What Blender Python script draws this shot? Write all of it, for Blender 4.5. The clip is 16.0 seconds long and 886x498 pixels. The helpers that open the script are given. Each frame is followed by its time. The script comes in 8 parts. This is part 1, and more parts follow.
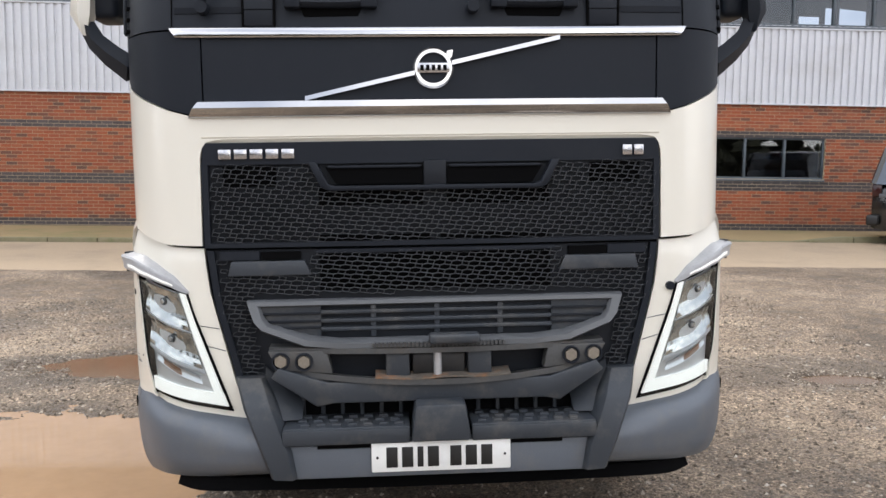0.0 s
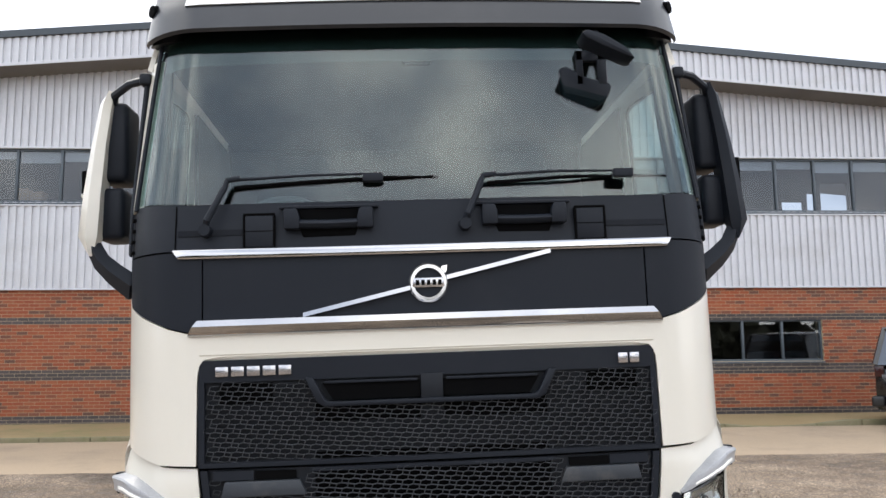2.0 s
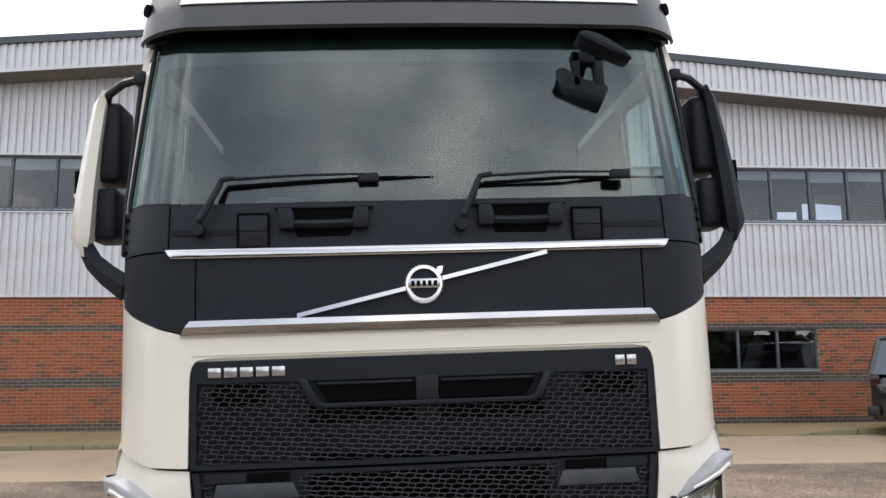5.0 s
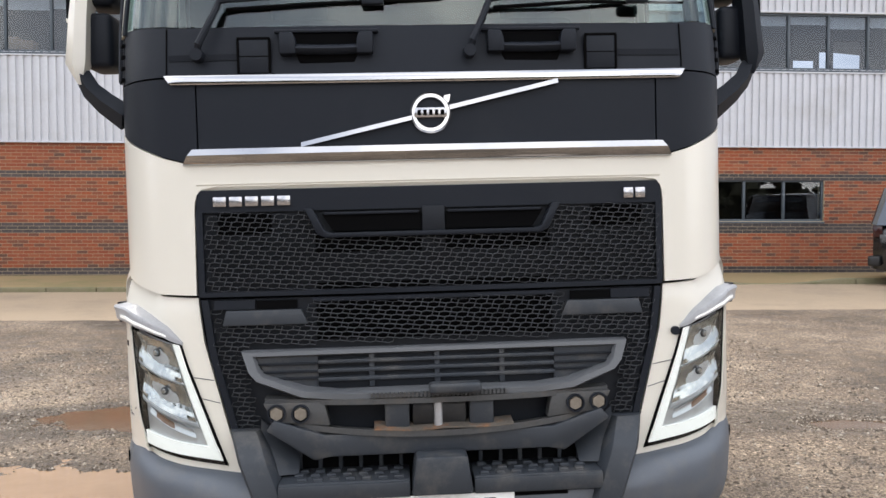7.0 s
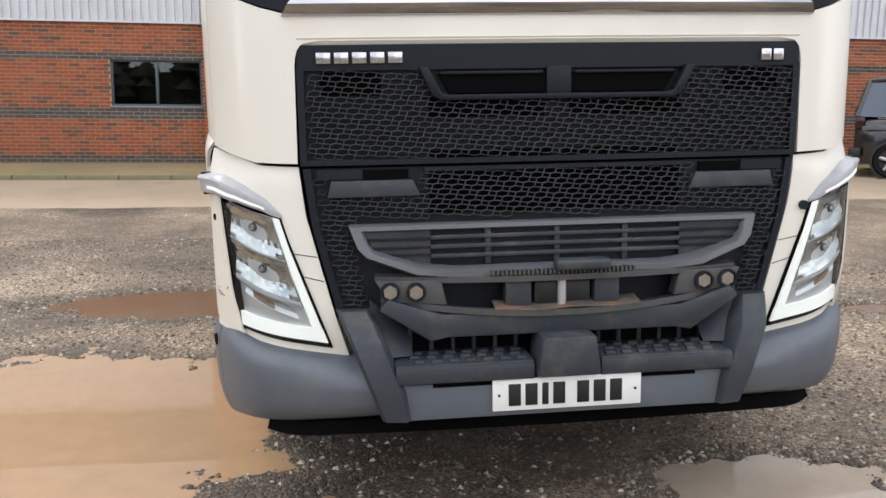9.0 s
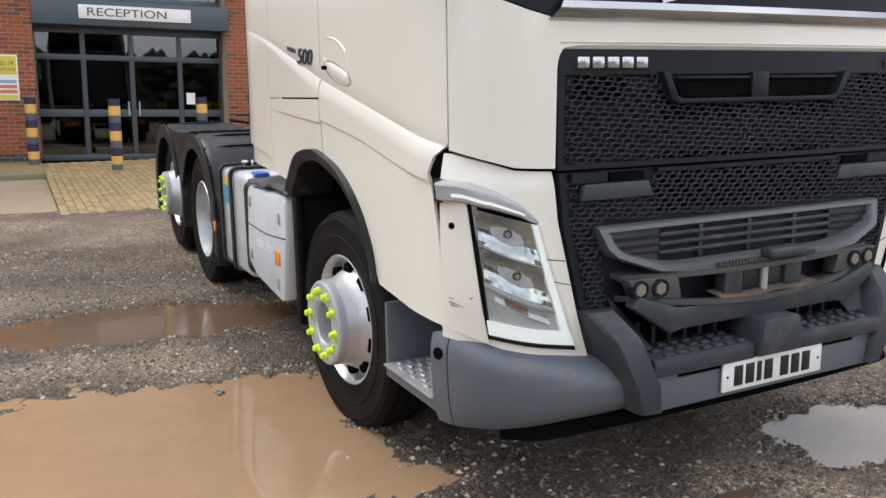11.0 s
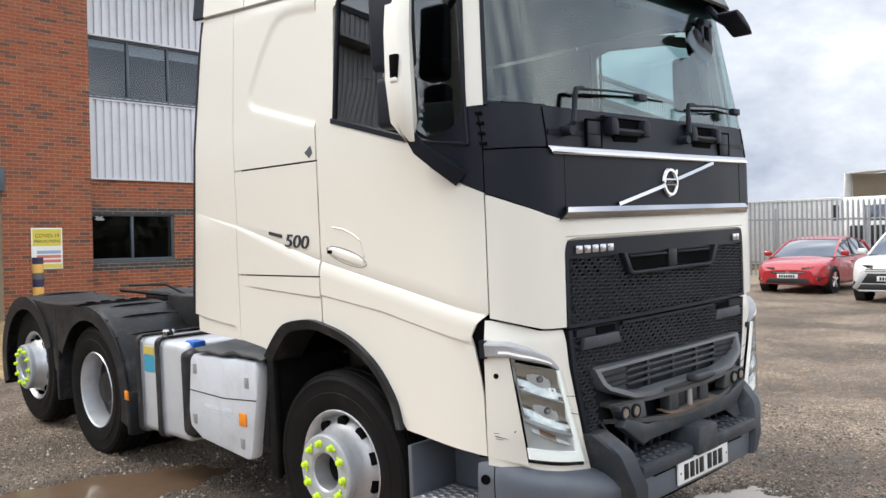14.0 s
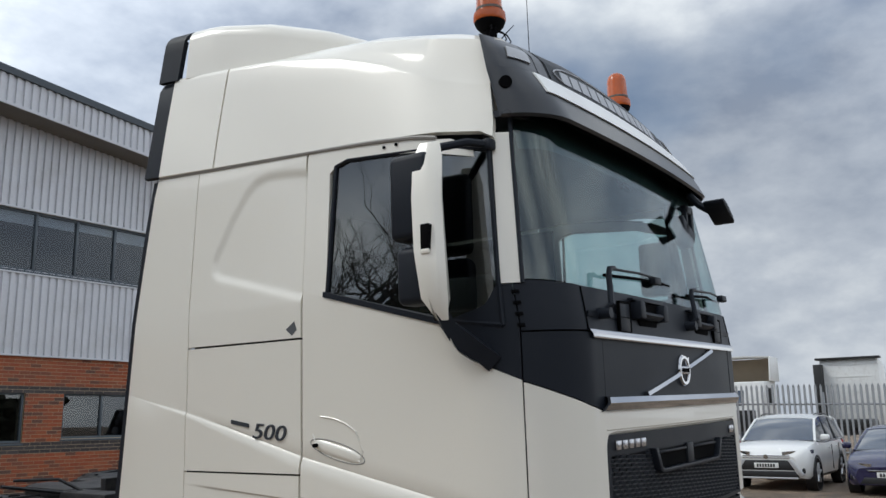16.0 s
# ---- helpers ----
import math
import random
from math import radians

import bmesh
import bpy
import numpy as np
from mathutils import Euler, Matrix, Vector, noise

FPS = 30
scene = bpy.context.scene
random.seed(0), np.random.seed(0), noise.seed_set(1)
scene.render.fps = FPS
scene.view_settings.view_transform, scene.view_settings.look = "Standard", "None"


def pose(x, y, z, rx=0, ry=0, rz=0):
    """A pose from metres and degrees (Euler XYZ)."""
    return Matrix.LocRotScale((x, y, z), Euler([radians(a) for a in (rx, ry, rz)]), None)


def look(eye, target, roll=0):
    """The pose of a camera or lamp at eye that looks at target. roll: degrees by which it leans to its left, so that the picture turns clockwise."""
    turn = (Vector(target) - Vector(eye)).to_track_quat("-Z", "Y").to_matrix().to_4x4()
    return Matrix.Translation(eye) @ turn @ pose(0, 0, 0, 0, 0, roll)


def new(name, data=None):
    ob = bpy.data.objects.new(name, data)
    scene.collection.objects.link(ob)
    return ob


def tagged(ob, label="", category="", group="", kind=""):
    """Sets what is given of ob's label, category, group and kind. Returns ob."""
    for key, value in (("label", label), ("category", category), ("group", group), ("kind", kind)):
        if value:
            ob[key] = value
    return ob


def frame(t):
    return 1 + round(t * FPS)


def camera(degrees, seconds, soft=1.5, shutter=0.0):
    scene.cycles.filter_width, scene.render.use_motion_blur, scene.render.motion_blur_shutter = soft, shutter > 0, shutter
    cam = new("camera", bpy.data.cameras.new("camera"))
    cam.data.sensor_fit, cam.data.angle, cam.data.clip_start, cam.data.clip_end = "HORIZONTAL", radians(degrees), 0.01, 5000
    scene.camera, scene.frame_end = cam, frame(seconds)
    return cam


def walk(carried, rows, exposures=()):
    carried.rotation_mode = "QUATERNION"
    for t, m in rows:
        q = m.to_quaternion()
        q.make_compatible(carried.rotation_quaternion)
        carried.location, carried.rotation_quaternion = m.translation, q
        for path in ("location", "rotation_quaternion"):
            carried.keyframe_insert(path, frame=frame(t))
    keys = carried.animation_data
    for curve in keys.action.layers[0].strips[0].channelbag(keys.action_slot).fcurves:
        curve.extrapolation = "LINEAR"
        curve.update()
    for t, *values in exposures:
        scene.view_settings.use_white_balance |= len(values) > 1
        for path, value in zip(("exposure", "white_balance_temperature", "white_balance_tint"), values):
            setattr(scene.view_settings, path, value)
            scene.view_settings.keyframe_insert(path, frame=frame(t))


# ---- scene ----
cam = camera(55.9, 16.0)
METRES, EYE, TILT, LEAN, TURN = 5.25, 1.655, 0.0, 0.0, -3.7
ROWS = [
    (0.0, 0.0, 0.0, 0.0, 0.07, -5.36, -0.74),
    (0.5, -0.0001, 0.0006, 0.0058, 0.15, -2.96, -0.47),
    (1.0, 0.0011, -0.0001, 0.0118, 0.15, 0.73, -0.0),
    (1.5, 0.0009, -0.0017, 0.016, 0.25, 4.28, 0.04),
    (2.0, 0.002, -0.0043, 0.0202, 0.04, 7.23, 0.48),
    (2.5, 0.0012, -0.0037, 0.0222, -0.11, 10.88, 0.65),
    (3.0, 0.0001, -0.0036, 0.0221, -0.18, 13.46, 0.44),
    (3.2, 0.0, -0.0035, 0.0221, -0.2, 13.86, 0.42),
    (5.5, 0.0019, 0.005, 0.0102, -0.28, 5.09, 0.28),
    (6.0, 0.0014, 0.0085, 0.0061, -0.06, 2.29, 0.26),
    (6.5, 0.0016, 0.01, 0.0029, 0.08, -0.2, 0.17),
    (7.0, 0.001, 0.012, -0.0005, 0.07, -2.22, -0.1),
    (7.5, 0.0001, 0.0145, -0.0039, 0.02, -4.05, -0.43),
    (8.0, 0.0002, 0.0186, -0.0065, -0.03, -5.89, -0.41),
    (8.5, -0.0309, 0.0366, -0.0165, -0.31, -7.88, -0.67),
    (9.0, -0.1107, 0.0617, -0.0215, -3.15, -9.46, -0.6),
    (9.5, -0.1953, 0.0872, -0.0235, -7.36, -10.56, -0.13),
    (12.0, -0.5949, 0.1686, -0.005, -33.72, -7.98, 0.12),
    (12.5, -0.6525, 0.1756, 0.0001, -37.99, -6.85, 1.17),
    (13.0, -0.6895, 0.1615, 0.0067, -41.31, -5.86, 1.24),
    (13.5, -0.7017, 0.141, 0.0116, -41.19, -3.8, 0.77),
    (14.0, -0.7219, 0.1345, 0.0187, -41.41, -0.5, 1.22),
    (14.5, -0.7429, 0.1412, 0.0208, -42.26, 2.55, 1.67),
    (15.0, -0.7479, 0.1749, 0.02, -43.88, 5.09, 0.69),
    (15.5, -0.7462, 0.2272, 0.0275, -46.22, 8.74, 0.16),
    (16.0, -0.7602, 0.2889, 0.0299, -51.31, 11.63, 0.84),
]
EXPOSURES = [(0.0, 1.56, 6700, 10), (1.0, 1.50, 6650, 10), (2.0, 1.52, 6600, 9), (2.5, 1.12, 6450, 8), (3.0, 0.84, 6000, 6), (5.5, 1.42, 6750, 10), (7.0, 1.55, 6700, 10), (8.5, 1.50, 6700, 10), (9.5, 1.58, 6700, 10), (12.0, 1.11, 6450, 9), (13.0, 1.24, 6600, 9), (14.0, 1.38, 6500, 8), (14.5, 1.27, 6400, 8), (15.3, 0.92, 6250, 7), (16.0, 0.51, 6250, 6)]
walk(cam, [(t, pose(0, 0, EYE, TILT, LEAN, TURN) @ pose(METRES * x, METRES * y, METRES * z, 90 + pitch, roll, yaw)) for t, x, y, z, yaw, pitch, roll in ROWS], EXPOSURES)

# ---- world, sun, exposure ----
world = bpy.data.worlds.new("overcast_sky")
scene.world = world
world.use_nodes = True
wn, wl = world.node_tree.nodes, world.node_tree.links
wn.clear()
w_out = wn.new("ShaderNodeOutputWorld")
w_bg = wn.new("ShaderNodeBackground")
w_sky = wn.new("ShaderNodeTexSky")
w_sky.sky_type, w_sky.sun_disc = "NISHITA", False
SUN_EL, SUN_AZ = radians(48), radians(-40)
w_sky.sun_elevation, w_sky.sun_rotation = SUN_EL, SUN_AZ
w_bg.inputs["Strength"].default_value = 0.108
w_tc = wn.new("ShaderNodeTexCoord")
w_map = wn.new("ShaderNodeMapping")
w_map.inputs["Scale"].default_value = (1.0, 1.0, 1.8)
w_n1 = wn.new("ShaderNodeTexNoise")
w_n1.inputs["Scale"].default_value, w_n1.inputs["Detail"].default_value = 2.9, 7
w_n1.inputs["Roughness"].default_value = 0.55
w_n2 = wn.new("ShaderNodeTexNoise")
w_n2.inputs["Scale"].default_value, w_n2.inputs["Detail"].default_value = 1.3, 5
w_r1 = wn.new("ShaderNodeValToRGB")
w_r1.color_ramp.elements[0].position, w_r1.color_ramp.elements[0].color = 0.35, (3.0, 3.4, 4.3, 1)
w_r1.color_ramp.elements[1].position, w_r1.color_ramp.elements[1].color = 0.68, (10.4, 10.4, 10.4, 1)
w_mid = w_r1.color_ramp.elements.new(0.5)
w_mid.color = (5.6, 5.9, 6.6, 1)
w_r2 = wn.new("ShaderNodeValToRGB")
w_r2.color_ramp.elements[0].position, w_r2.color_ramp.elements[1].position = 0.25, 0.39
w_mix = wn.new("ShaderNodeMixRGB")
wl.new(w_tc.outputs["Generated"], w_map.inputs["Vector"])
wl.new(w_map.outputs["Vector"], w_n1.inputs["Vector"])
wl.new(w_map.outputs["Vector"], w_n2.inputs["Vector"])
wl.new(w_n1.outputs["Fac"], w_r1.inputs["Fac"])
wl.new(w_n2.outputs["Fac"], w_r2.inputs["Fac"])
wl.new(w_r2.outputs["Color"], w_mix.inputs["Fac"])
wl.new(w_sky.outputs["Color"], w_mix.inputs["Color1"])
wl.new(w_r1.outputs["Color"], w_mix.inputs["Color2"])
# a heavier bank of grey cloud towards the fence
w_dot = wn.new("ShaderNodeVectorMath")
w_dot.operation = "DOT_PRODUCT"
w_dot.inputs[1].default_value = Vector((0.90, 0.37, 0.0)).normalized()
wl.new(w_tc.outputs["Generated"], w_dot.inputs[0])
w_bank = wn.new("ShaderNodeMapRange")
w_bank.interpolation_type = "SMOOTHSTEP"
w_bank.inputs["From Min"].default_value, w_bank.inputs["From Max"].default_value = 0.72, 0.97
w_bank.inputs["To Min"].default_value, w_bank.inputs["To Max"].default_value = 1.0, 0.56
wl.new(w_dot.outputs["Value"], w_bank.inputs["Value"])
w_dim = wn.new("ShaderNodeVectorMath")
w_dim.operation = "SCALE"
wl.new(w_mix.outputs["Color"], w_dim.inputs[0])
wl.new(w_bank.outputs["Result"], w_dim.inputs["Scale"])
wl.new(w_dim.outputs["Vector"], w_bg.inputs["Color"])
wl.new(w_bg.outputs["Background"], w_out.inputs["Surface"])

sun = new("sun", bpy.data.lights.new("sun", "SUN"))
sun.data.energy, sun.data.angle, sun.data.color = 0.75, radians(20), (1.0, 0.95, 0.88)
sun_way = Vector((math.sin(SUN_AZ) * math.cos(SUN_EL), math.cos(SUN_AZ) * math.cos(SUN_EL), math.sin(SUN_EL)))
sun.matrix_world = look(sun_way * 60, (0, 0, 0))


# ---- materials ----
def mat(name, base, rough=0.5, metal=0.0, vary=0.12, scale=3.0, fine=60.0, bump=0.0, coat=0.0, rand=0.0, dirt=None, dirt_amt=0.0, spec=0.5, rough_vary=0.1, emit=0.0):
    """Procedural surface: base colour varied at two scales, fine bump, optional stains with their own shape."""
    m = bpy.data.materials.new(name)
    m.use_nodes = True
    n, l = m.node_tree.nodes, m.node_tree.links
    b = n["Principled BSDF"]
    b.inputs["Roughness"].default_value, b.inputs["Metallic"].default_value = rough, metal
    b.inputs["Specular IOR Level"].default_value = spec
    b.inputs["Coat Weight"].default_value, b.inputs["Coat Roughness"].default_value = coat, 0.04
    tc = n.new("ShaderNodeTexCoord")
    big, small = n.new("ShaderNodeTexNoise"), n.new("ShaderNodeTexNoise")
    big.inputs["Scale"].default_value, big.inputs["Detail"].default_value = scale, 5
    small.inputs["Scale"].default_value, small.inputs["Detail"].default_value = fine, 3
    l.new(tc.outputs["Object"], big.inputs["Vector"])
    l.new(tc.outputs["Object"], small.inputs["Vector"])
    add = n.new("ShaderNodeMath")
    add.operation = "ADD"
    l.new(big.outputs["Fac"], add.inputs[0])
    l.new(small.outputs["Fac"], add.inputs[1])
    rng = n.new("ShaderNodeMapRange")
    rng.inputs["From Min"].default_value, rng.inputs["From Max"].default_value = 0.6, 1.4
    rng.inputs["To Min"].default_value, rng.inputs["To Max"].default_value = 1 - vary, 1 + vary
    l.new(add.outputs[0], rng.inputs["Value"])
    mul = n.new("ShaderNodeVectorMath")
    mul.operation = "SCALE"
    mul.inputs[0].default_value = base[:3]
    l.new(rng.outputs["Result"], mul.inputs["Scale"])
    col = mul.outputs["Vector"]
    if rand:
        for node, out in ((n.new("ShaderNodeObjectInfo"), "Random"), (n.new("ShaderNodeNewGeometry"), "Random Per Island")):
            r2 = n.new("ShaderNodeMapRange")
            r2.inputs["To Min"].default_value, r2.inputs["To Max"].default_value = 1 - rand, 1 + rand
            l.new(node.outputs[out], r2.inputs["Value"])
            m2 = n.new("ShaderNodeVectorMath")
            m2.operation = "SCALE"
            l.new(col, m2.inputs[0])
            l.new(r2.outputs["Result"], m2.inputs["Scale"])
            col = m2.outputs["Vector"]
    if dirt:
        dn = n.new("ShaderNodeTexNoise")
        dn.inputs["Scale"].default_value, dn.inputs["Detail"].default_value, dn.inputs["Roughness"].default_value = scale * 1.7, 8, 0.65
        l.new(tc.outputs["Object"], dn.inputs["Vector"])
        dr = n.new("ShaderNodeMapRange")
        dr.inputs["From Min"].default_value, dr.inputs["From Max"].default_value = 0.5, 0.72
        dr.inputs["To Max"].default_value = dirt_amt
        l.new(dn.outputs["Fac"], dr.inputs["Value"])
        dm = n.new("ShaderNodeMixRGB")
        dm.inputs["Color2"].default_value = (*dirt, 1)
        l.new(dr.outputs["Result"], dm.inputs["Fac"])
        l.new(col, dm.inputs["Color1"])
        col = dm.outputs["Color"]
    l.new(col, b.inputs["Base Color"])
    rr = n.new("ShaderNodeMapRange")
    rr.inputs["From Min"].default_value, rr.inputs["From Max"].default_value = 0.3, 0.7
    rr.inputs["To Min"].default_value, rr.inputs["To Max"].default_value = max(0.0, rough * (1 - rough_vary)), min(1.0, rough * (1 + rough_vary))
    l.new(big.outputs["Fac"], rr.inputs["Value"])
    l.new(rr.outputs["Result"], b.inputs["Roughness"])
    if bump:
        bp = n.new("ShaderNodeBump")
        bp.inputs["Strength"].default_value, bp.inputs["Distance"].default_value = bump, 0.004
        l.new(small.outputs["Fac"], bp.inputs["Height"])
        l.new(bp.outputs["Normal"], b.inputs["Normal"])
    if emit:
        b.inputs["Emission Color"].default_value = (1, 0.98, 0.92, 1)
        b.inputs["Emission Strength"].default_value = emit
    return m


def glass_mat(name, tint, refl=1.0, rough=0.0):
    """Thin pane: a clear tinted sheet with a mirror coat by Fresnel."""
    m = bpy.data.materials.new(name)
    m.use_nodes = True
    n, l = m.node_tree.nodes, m.node_tree.links
    n.clear()
    out, mix, tr, gl, fr, pw, mu = (n.new(k) for k in ("ShaderNodeOutputMaterial", "ShaderNodeMixShader", "ShaderNodeBsdfTransparent", "ShaderNodeBsdfGlossy", "ShaderNodeLayerWeight", "ShaderNodeMath", "ShaderNodeMath"))
    fr.inputs["Blend"].default_value = 0.5
    pw.operation, pw.inputs[1].default_value = "POWER", 5.0
    mu.operation, mu.use_clamp = "MULTIPLY_ADD", True
    mu.inputs[1].default_value, mu.inputs[2].default_value = 0.9 * min(refl, 1.0), 0.042 * refl
    tr.inputs["Color"].default_value = (*tint, 1)
    gl.inputs["Roughness"].default_value = rough
    l.new(fr.outputs["Facing"], pw.inputs[0])
    l.new(pw.outputs[0], mu.inputs[0])
    l.new(mu.outputs[0], mix.inputs["Fac"])
    l.new(tr.outputs[0], mix.inputs[1])
    l.new(gl.outputs[0], mix.inputs[2])
    l.new(mix.outputs[0], out.inputs["Surface"])
    return m


M_PAINT = mat("cream_paint", (0.80, 0.765, 0.68), 0.30, vary=0.012, scale=0.8, fine=220, coat=0.55, rough_vary=0.04)
M_BLACK = mat("charcoal_panel", (0.0130, 0.0160, 0.0225), 0.47, spec=0.17, vary=0.10, scale=2, fine=300, bump=0.05, dirt=(0.035, 0.038, 0.042), dirt_amt=0.15)
# charcoal panel lightened: sky light on the tilted header is in the colour
M_HEAD = mat("skylit_header_plastic", (0.019, 0.021, 0.026), 0.30, spec=0.45, vary=0.10, scale=2, fine=300, bump=0.05, dirt=(0.09, 0.09, 0.09), dirt_amt=0.15)
M_SIGNG = mat("grey_sign_letters", (0.42, 0.43, 0.46), 0.5, vary=0.06)
M_MESH = mat("grille_plastic", (0.0130, 0.0155, 0.0205), 0.50, spec=0.20, vary=0.12, scale=3, fine=120, bump=0.05)
# lighter copy of the grille plastic, painting the rims' edge highlights
M_HEX = mat("lit_honeycomb_plastic", (0.060, 0.065, 0.074), 0.40, spec=0.35, vary=0.12, scale=3, fine=120)
# near-black for black parts and for plates that paint shade in recesses
M_DARK = mat("black_and_recess_shade", (0.003, 0.003, 0.0034), 0.85, spec=0.05, vary=0.2)
M_GREY = mat("bumper_plastic", (0.108, 0.123, 0.146), 0.45, vary=0.08, scale=4, fine=220, bump=0.12, dirt=(0.20, 0.18, 0.15), dirt_amt=0.30)
M_GREYD = mat("dark_grey_plastic", (0.034, 0.040, 0.049), 0.5, spec=0.4, vary=0.12, scale=5, fine=200, bump=0.12, dirt=(0.20, 0.18, 0.15), dirt_amt=0.30)
M_GREYL = mat("grille_frame_plastic", (0.095, 0.100, 0.107), 0.42, vary=0.08, scale=5, fine=150, bump=0.05)
M_TRAY = mat("dirty_tray_plastic", (0.062, 0.063, 0.064), 0.55, vary=0.25, scale=6, fine=90, bump=0.1, dirt=(0.12, 0.095, 0.07), dirt_amt=0.45)
M_TLENS = mat("dusty_bronze_lens", (0.30, 0.27, 0.23), 0.3, 0.5, vary=0.2, scale=20, fine=90)
M_RUST = mat("rusty_steel", (0.115, 0.098, 0.080), 0.7, vary=0.35, scale=6, fine=80, bump=0.2, dirt=(0.30, 0.125, 0.045), dirt_amt=0.9)
M_CHROME = mat("chrome", (0.50, 0.50, 0.51), 0.09, 1.0, vary=0.03, rough_vary=0.5)
M_SILVER = mat("silver_letters", (0.50, 0.50, 0.52), 0.22, 0.9, vary=0.05)
M_ALU = mat("aluminium", (0.60, 0.61, 0.63), 0.42, 0.65, vary=0.07, scale=6, fine=120, dirt=(0.30, 0.27, 0.23), dirt_amt=0.35)
M_ALUD = mat("dull_aluminium", (0.50, 0.51, 0.53), 0.45, 0.7, vary=0.1, scale=7, fine=90, dirt=(0.24, 0.21, 0.18), dirt_amt=0.5)
M_TANK = mat("bright_tank_aluminium", (0.66, 0.68, 0.71), 0.36, 0.35, vary=0.06, scale=5, fine=140, dirt=(0.40, 0.37, 0.33), dirt_amt=0.25)
M_BROW = mat("frosted_grey_lens", (0.38, 0.385, 0.40), 0.30, vary=0.10, scale=20, fine=90)
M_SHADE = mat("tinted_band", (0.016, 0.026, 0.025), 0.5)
M_BOX = mat("pale_grey_plastic_cover", (0.62, 0.65, 0.69), 0.48, vary=0.06, scale=3, fine=90, bump=0.06, dirt=(0.30, 0.27, 0.24), dirt_amt=0.3)
M_HUBR = mat("grey_hub_paint", (0.40, 0.42, 0.44), 0.42, vary=0.10, scale=9, fine=90, bump=0.05, dirt=(0.20, 0.18, 0.16), dirt_amt=0.4)
M_RUBBER = mat("tyre_rubber", (0.0055, 0.0055, 0.0058), 0.65, vary=0.25, scale=5, fine=120, bump=0.15, dirt=(0.022, 0.019, 0.016), dirt_amt=0.4, spec=0.16)
M_GUARD = mat("mudguard_plastic", (0.012, 0.0135, 0.016), 0.48, spec=0.32, vary=0.15, scale=4, fine=160, bump=0.1, dirt=(0.12, 0.11, 0.10), dirt_amt=0.4)
M_NEON = mat("neon_yellow_plastic", (0.62, 0.90, 0.02), 0.45, vary=0.06)
M_AMBER = mat("amber_lens", (0.85, 0.26, 0.02), 0.2, vary=0.08, fine=40)
M_AMBERB = mat("amber_beacon", (0.44, 0.090, 0.018), 0.22, vary=0.12, fine=30)
M_STEELD = mat("oily_black_steel", (0.02, 0.02, 0.021), 0.5, 0.3, vary=0.3, scale=8, fine=70, bump=0.2, dirt=(0.07, 0.06, 0.05), dirt_amt=0.5)
M_GLASS = glass_mat("windscreen_glass", (0.71, 0.82, 0.81), 1.75)
M_GLASST = glass_mat("tinted_side_glass", (0.86, 0.94, 0.94), 1.7)
M_GLASSD = glass_mat("dark_side_glass", (0.42, 0.47, 0.47), 3.2)
M_WGLASS = glass_mat("window_glass", (0.62, 0.66, 0.70), 1.8)
M_LENS = glass_mat("clear_lens", (0.95, 0.97, 0.97), 0.8)
M_LAMPIN = mat("lamp_reflector_foil", (0.50, 0.50, 0.50), 0.12, 0.95, vary=0.15, scale=14, fine=38)
M_AMBERD = mat("dull_amber_lens", (0.20, 0.115, 0.075), 0.3, vary=0.15, scale=20)
M_SEAM = mat("grey_seam_rubber", (0.30, 0.285, 0.26), 0.6, vary=0.1)
M_INTD = mat("dark_dashboard", (0.022, 0.023, 0.025), 0.6, vary=0.15, fine=200, bump=0.1)
M_SEAT = mat("seat_fabric", (0.03, 0.033, 0.042), 0.9, vary=0.2, fine=250, bump=0.2)
M_WHITE = mat("white_plate", (0.82, 0.82, 0.80), 0.35, vary=0.03, dirt=(0.4, 0.36, 0.3), dirt_amt=0.15)
M_INK = mat("black_ink", (0.012, 0.012, 0.012), 0.5)
M_DRL = mat("white_light_strip", (0.88, 0.88, 0.86), 0.25, vary=0.02, emit=0.10)
def brick_mat(name, stops):
    """Each brick takes its own colour from a short ramp."""
    m = mat(name, (1, 1, 1), 0.85, vary=0.18, scale=1.1, fine=70, bump=0.4)
    n, l = m.node_tree.nodes, m.node_tree.links
    oi, ge, ad, fr, rp, mx = (n.new(k) for k in ("ShaderNodeObjectInfo", "ShaderNodeNewGeometry", "ShaderNodeMath", "ShaderNodeMath", "ShaderNodeValToRGB", "ShaderNodeVectorMath"))
    l.new(oi.outputs["Random"], ad.inputs[0])
    l.new(ge.outputs["Random Per Island"], ad.inputs[1])
    fr.operation = "FRACT"
    l.new(ad.outputs[0], fr.inputs[0])
    l.new(fr.outputs[0], rp.inputs["Fac"])
    while len(rp.color_ramp.elements) < len(stops):
        rp.color_ramp.elements.new(0.5)
    for e, (pos, c) in zip(rp.color_ramp.elements, stops):
        e.position, e.color = pos, (*c, 1)
    b = n["Principled BSDF"]
    old = b.inputs["Base Color"].links[0].from_socket
    mx.operation = "MULTIPLY"
    l.new(old, mx.inputs[0])
    l.new(rp.outputs["Color"], mx.inputs[1])
    l.new(mx.outputs["Vector"], b.inputs["Base Color"])
    return m


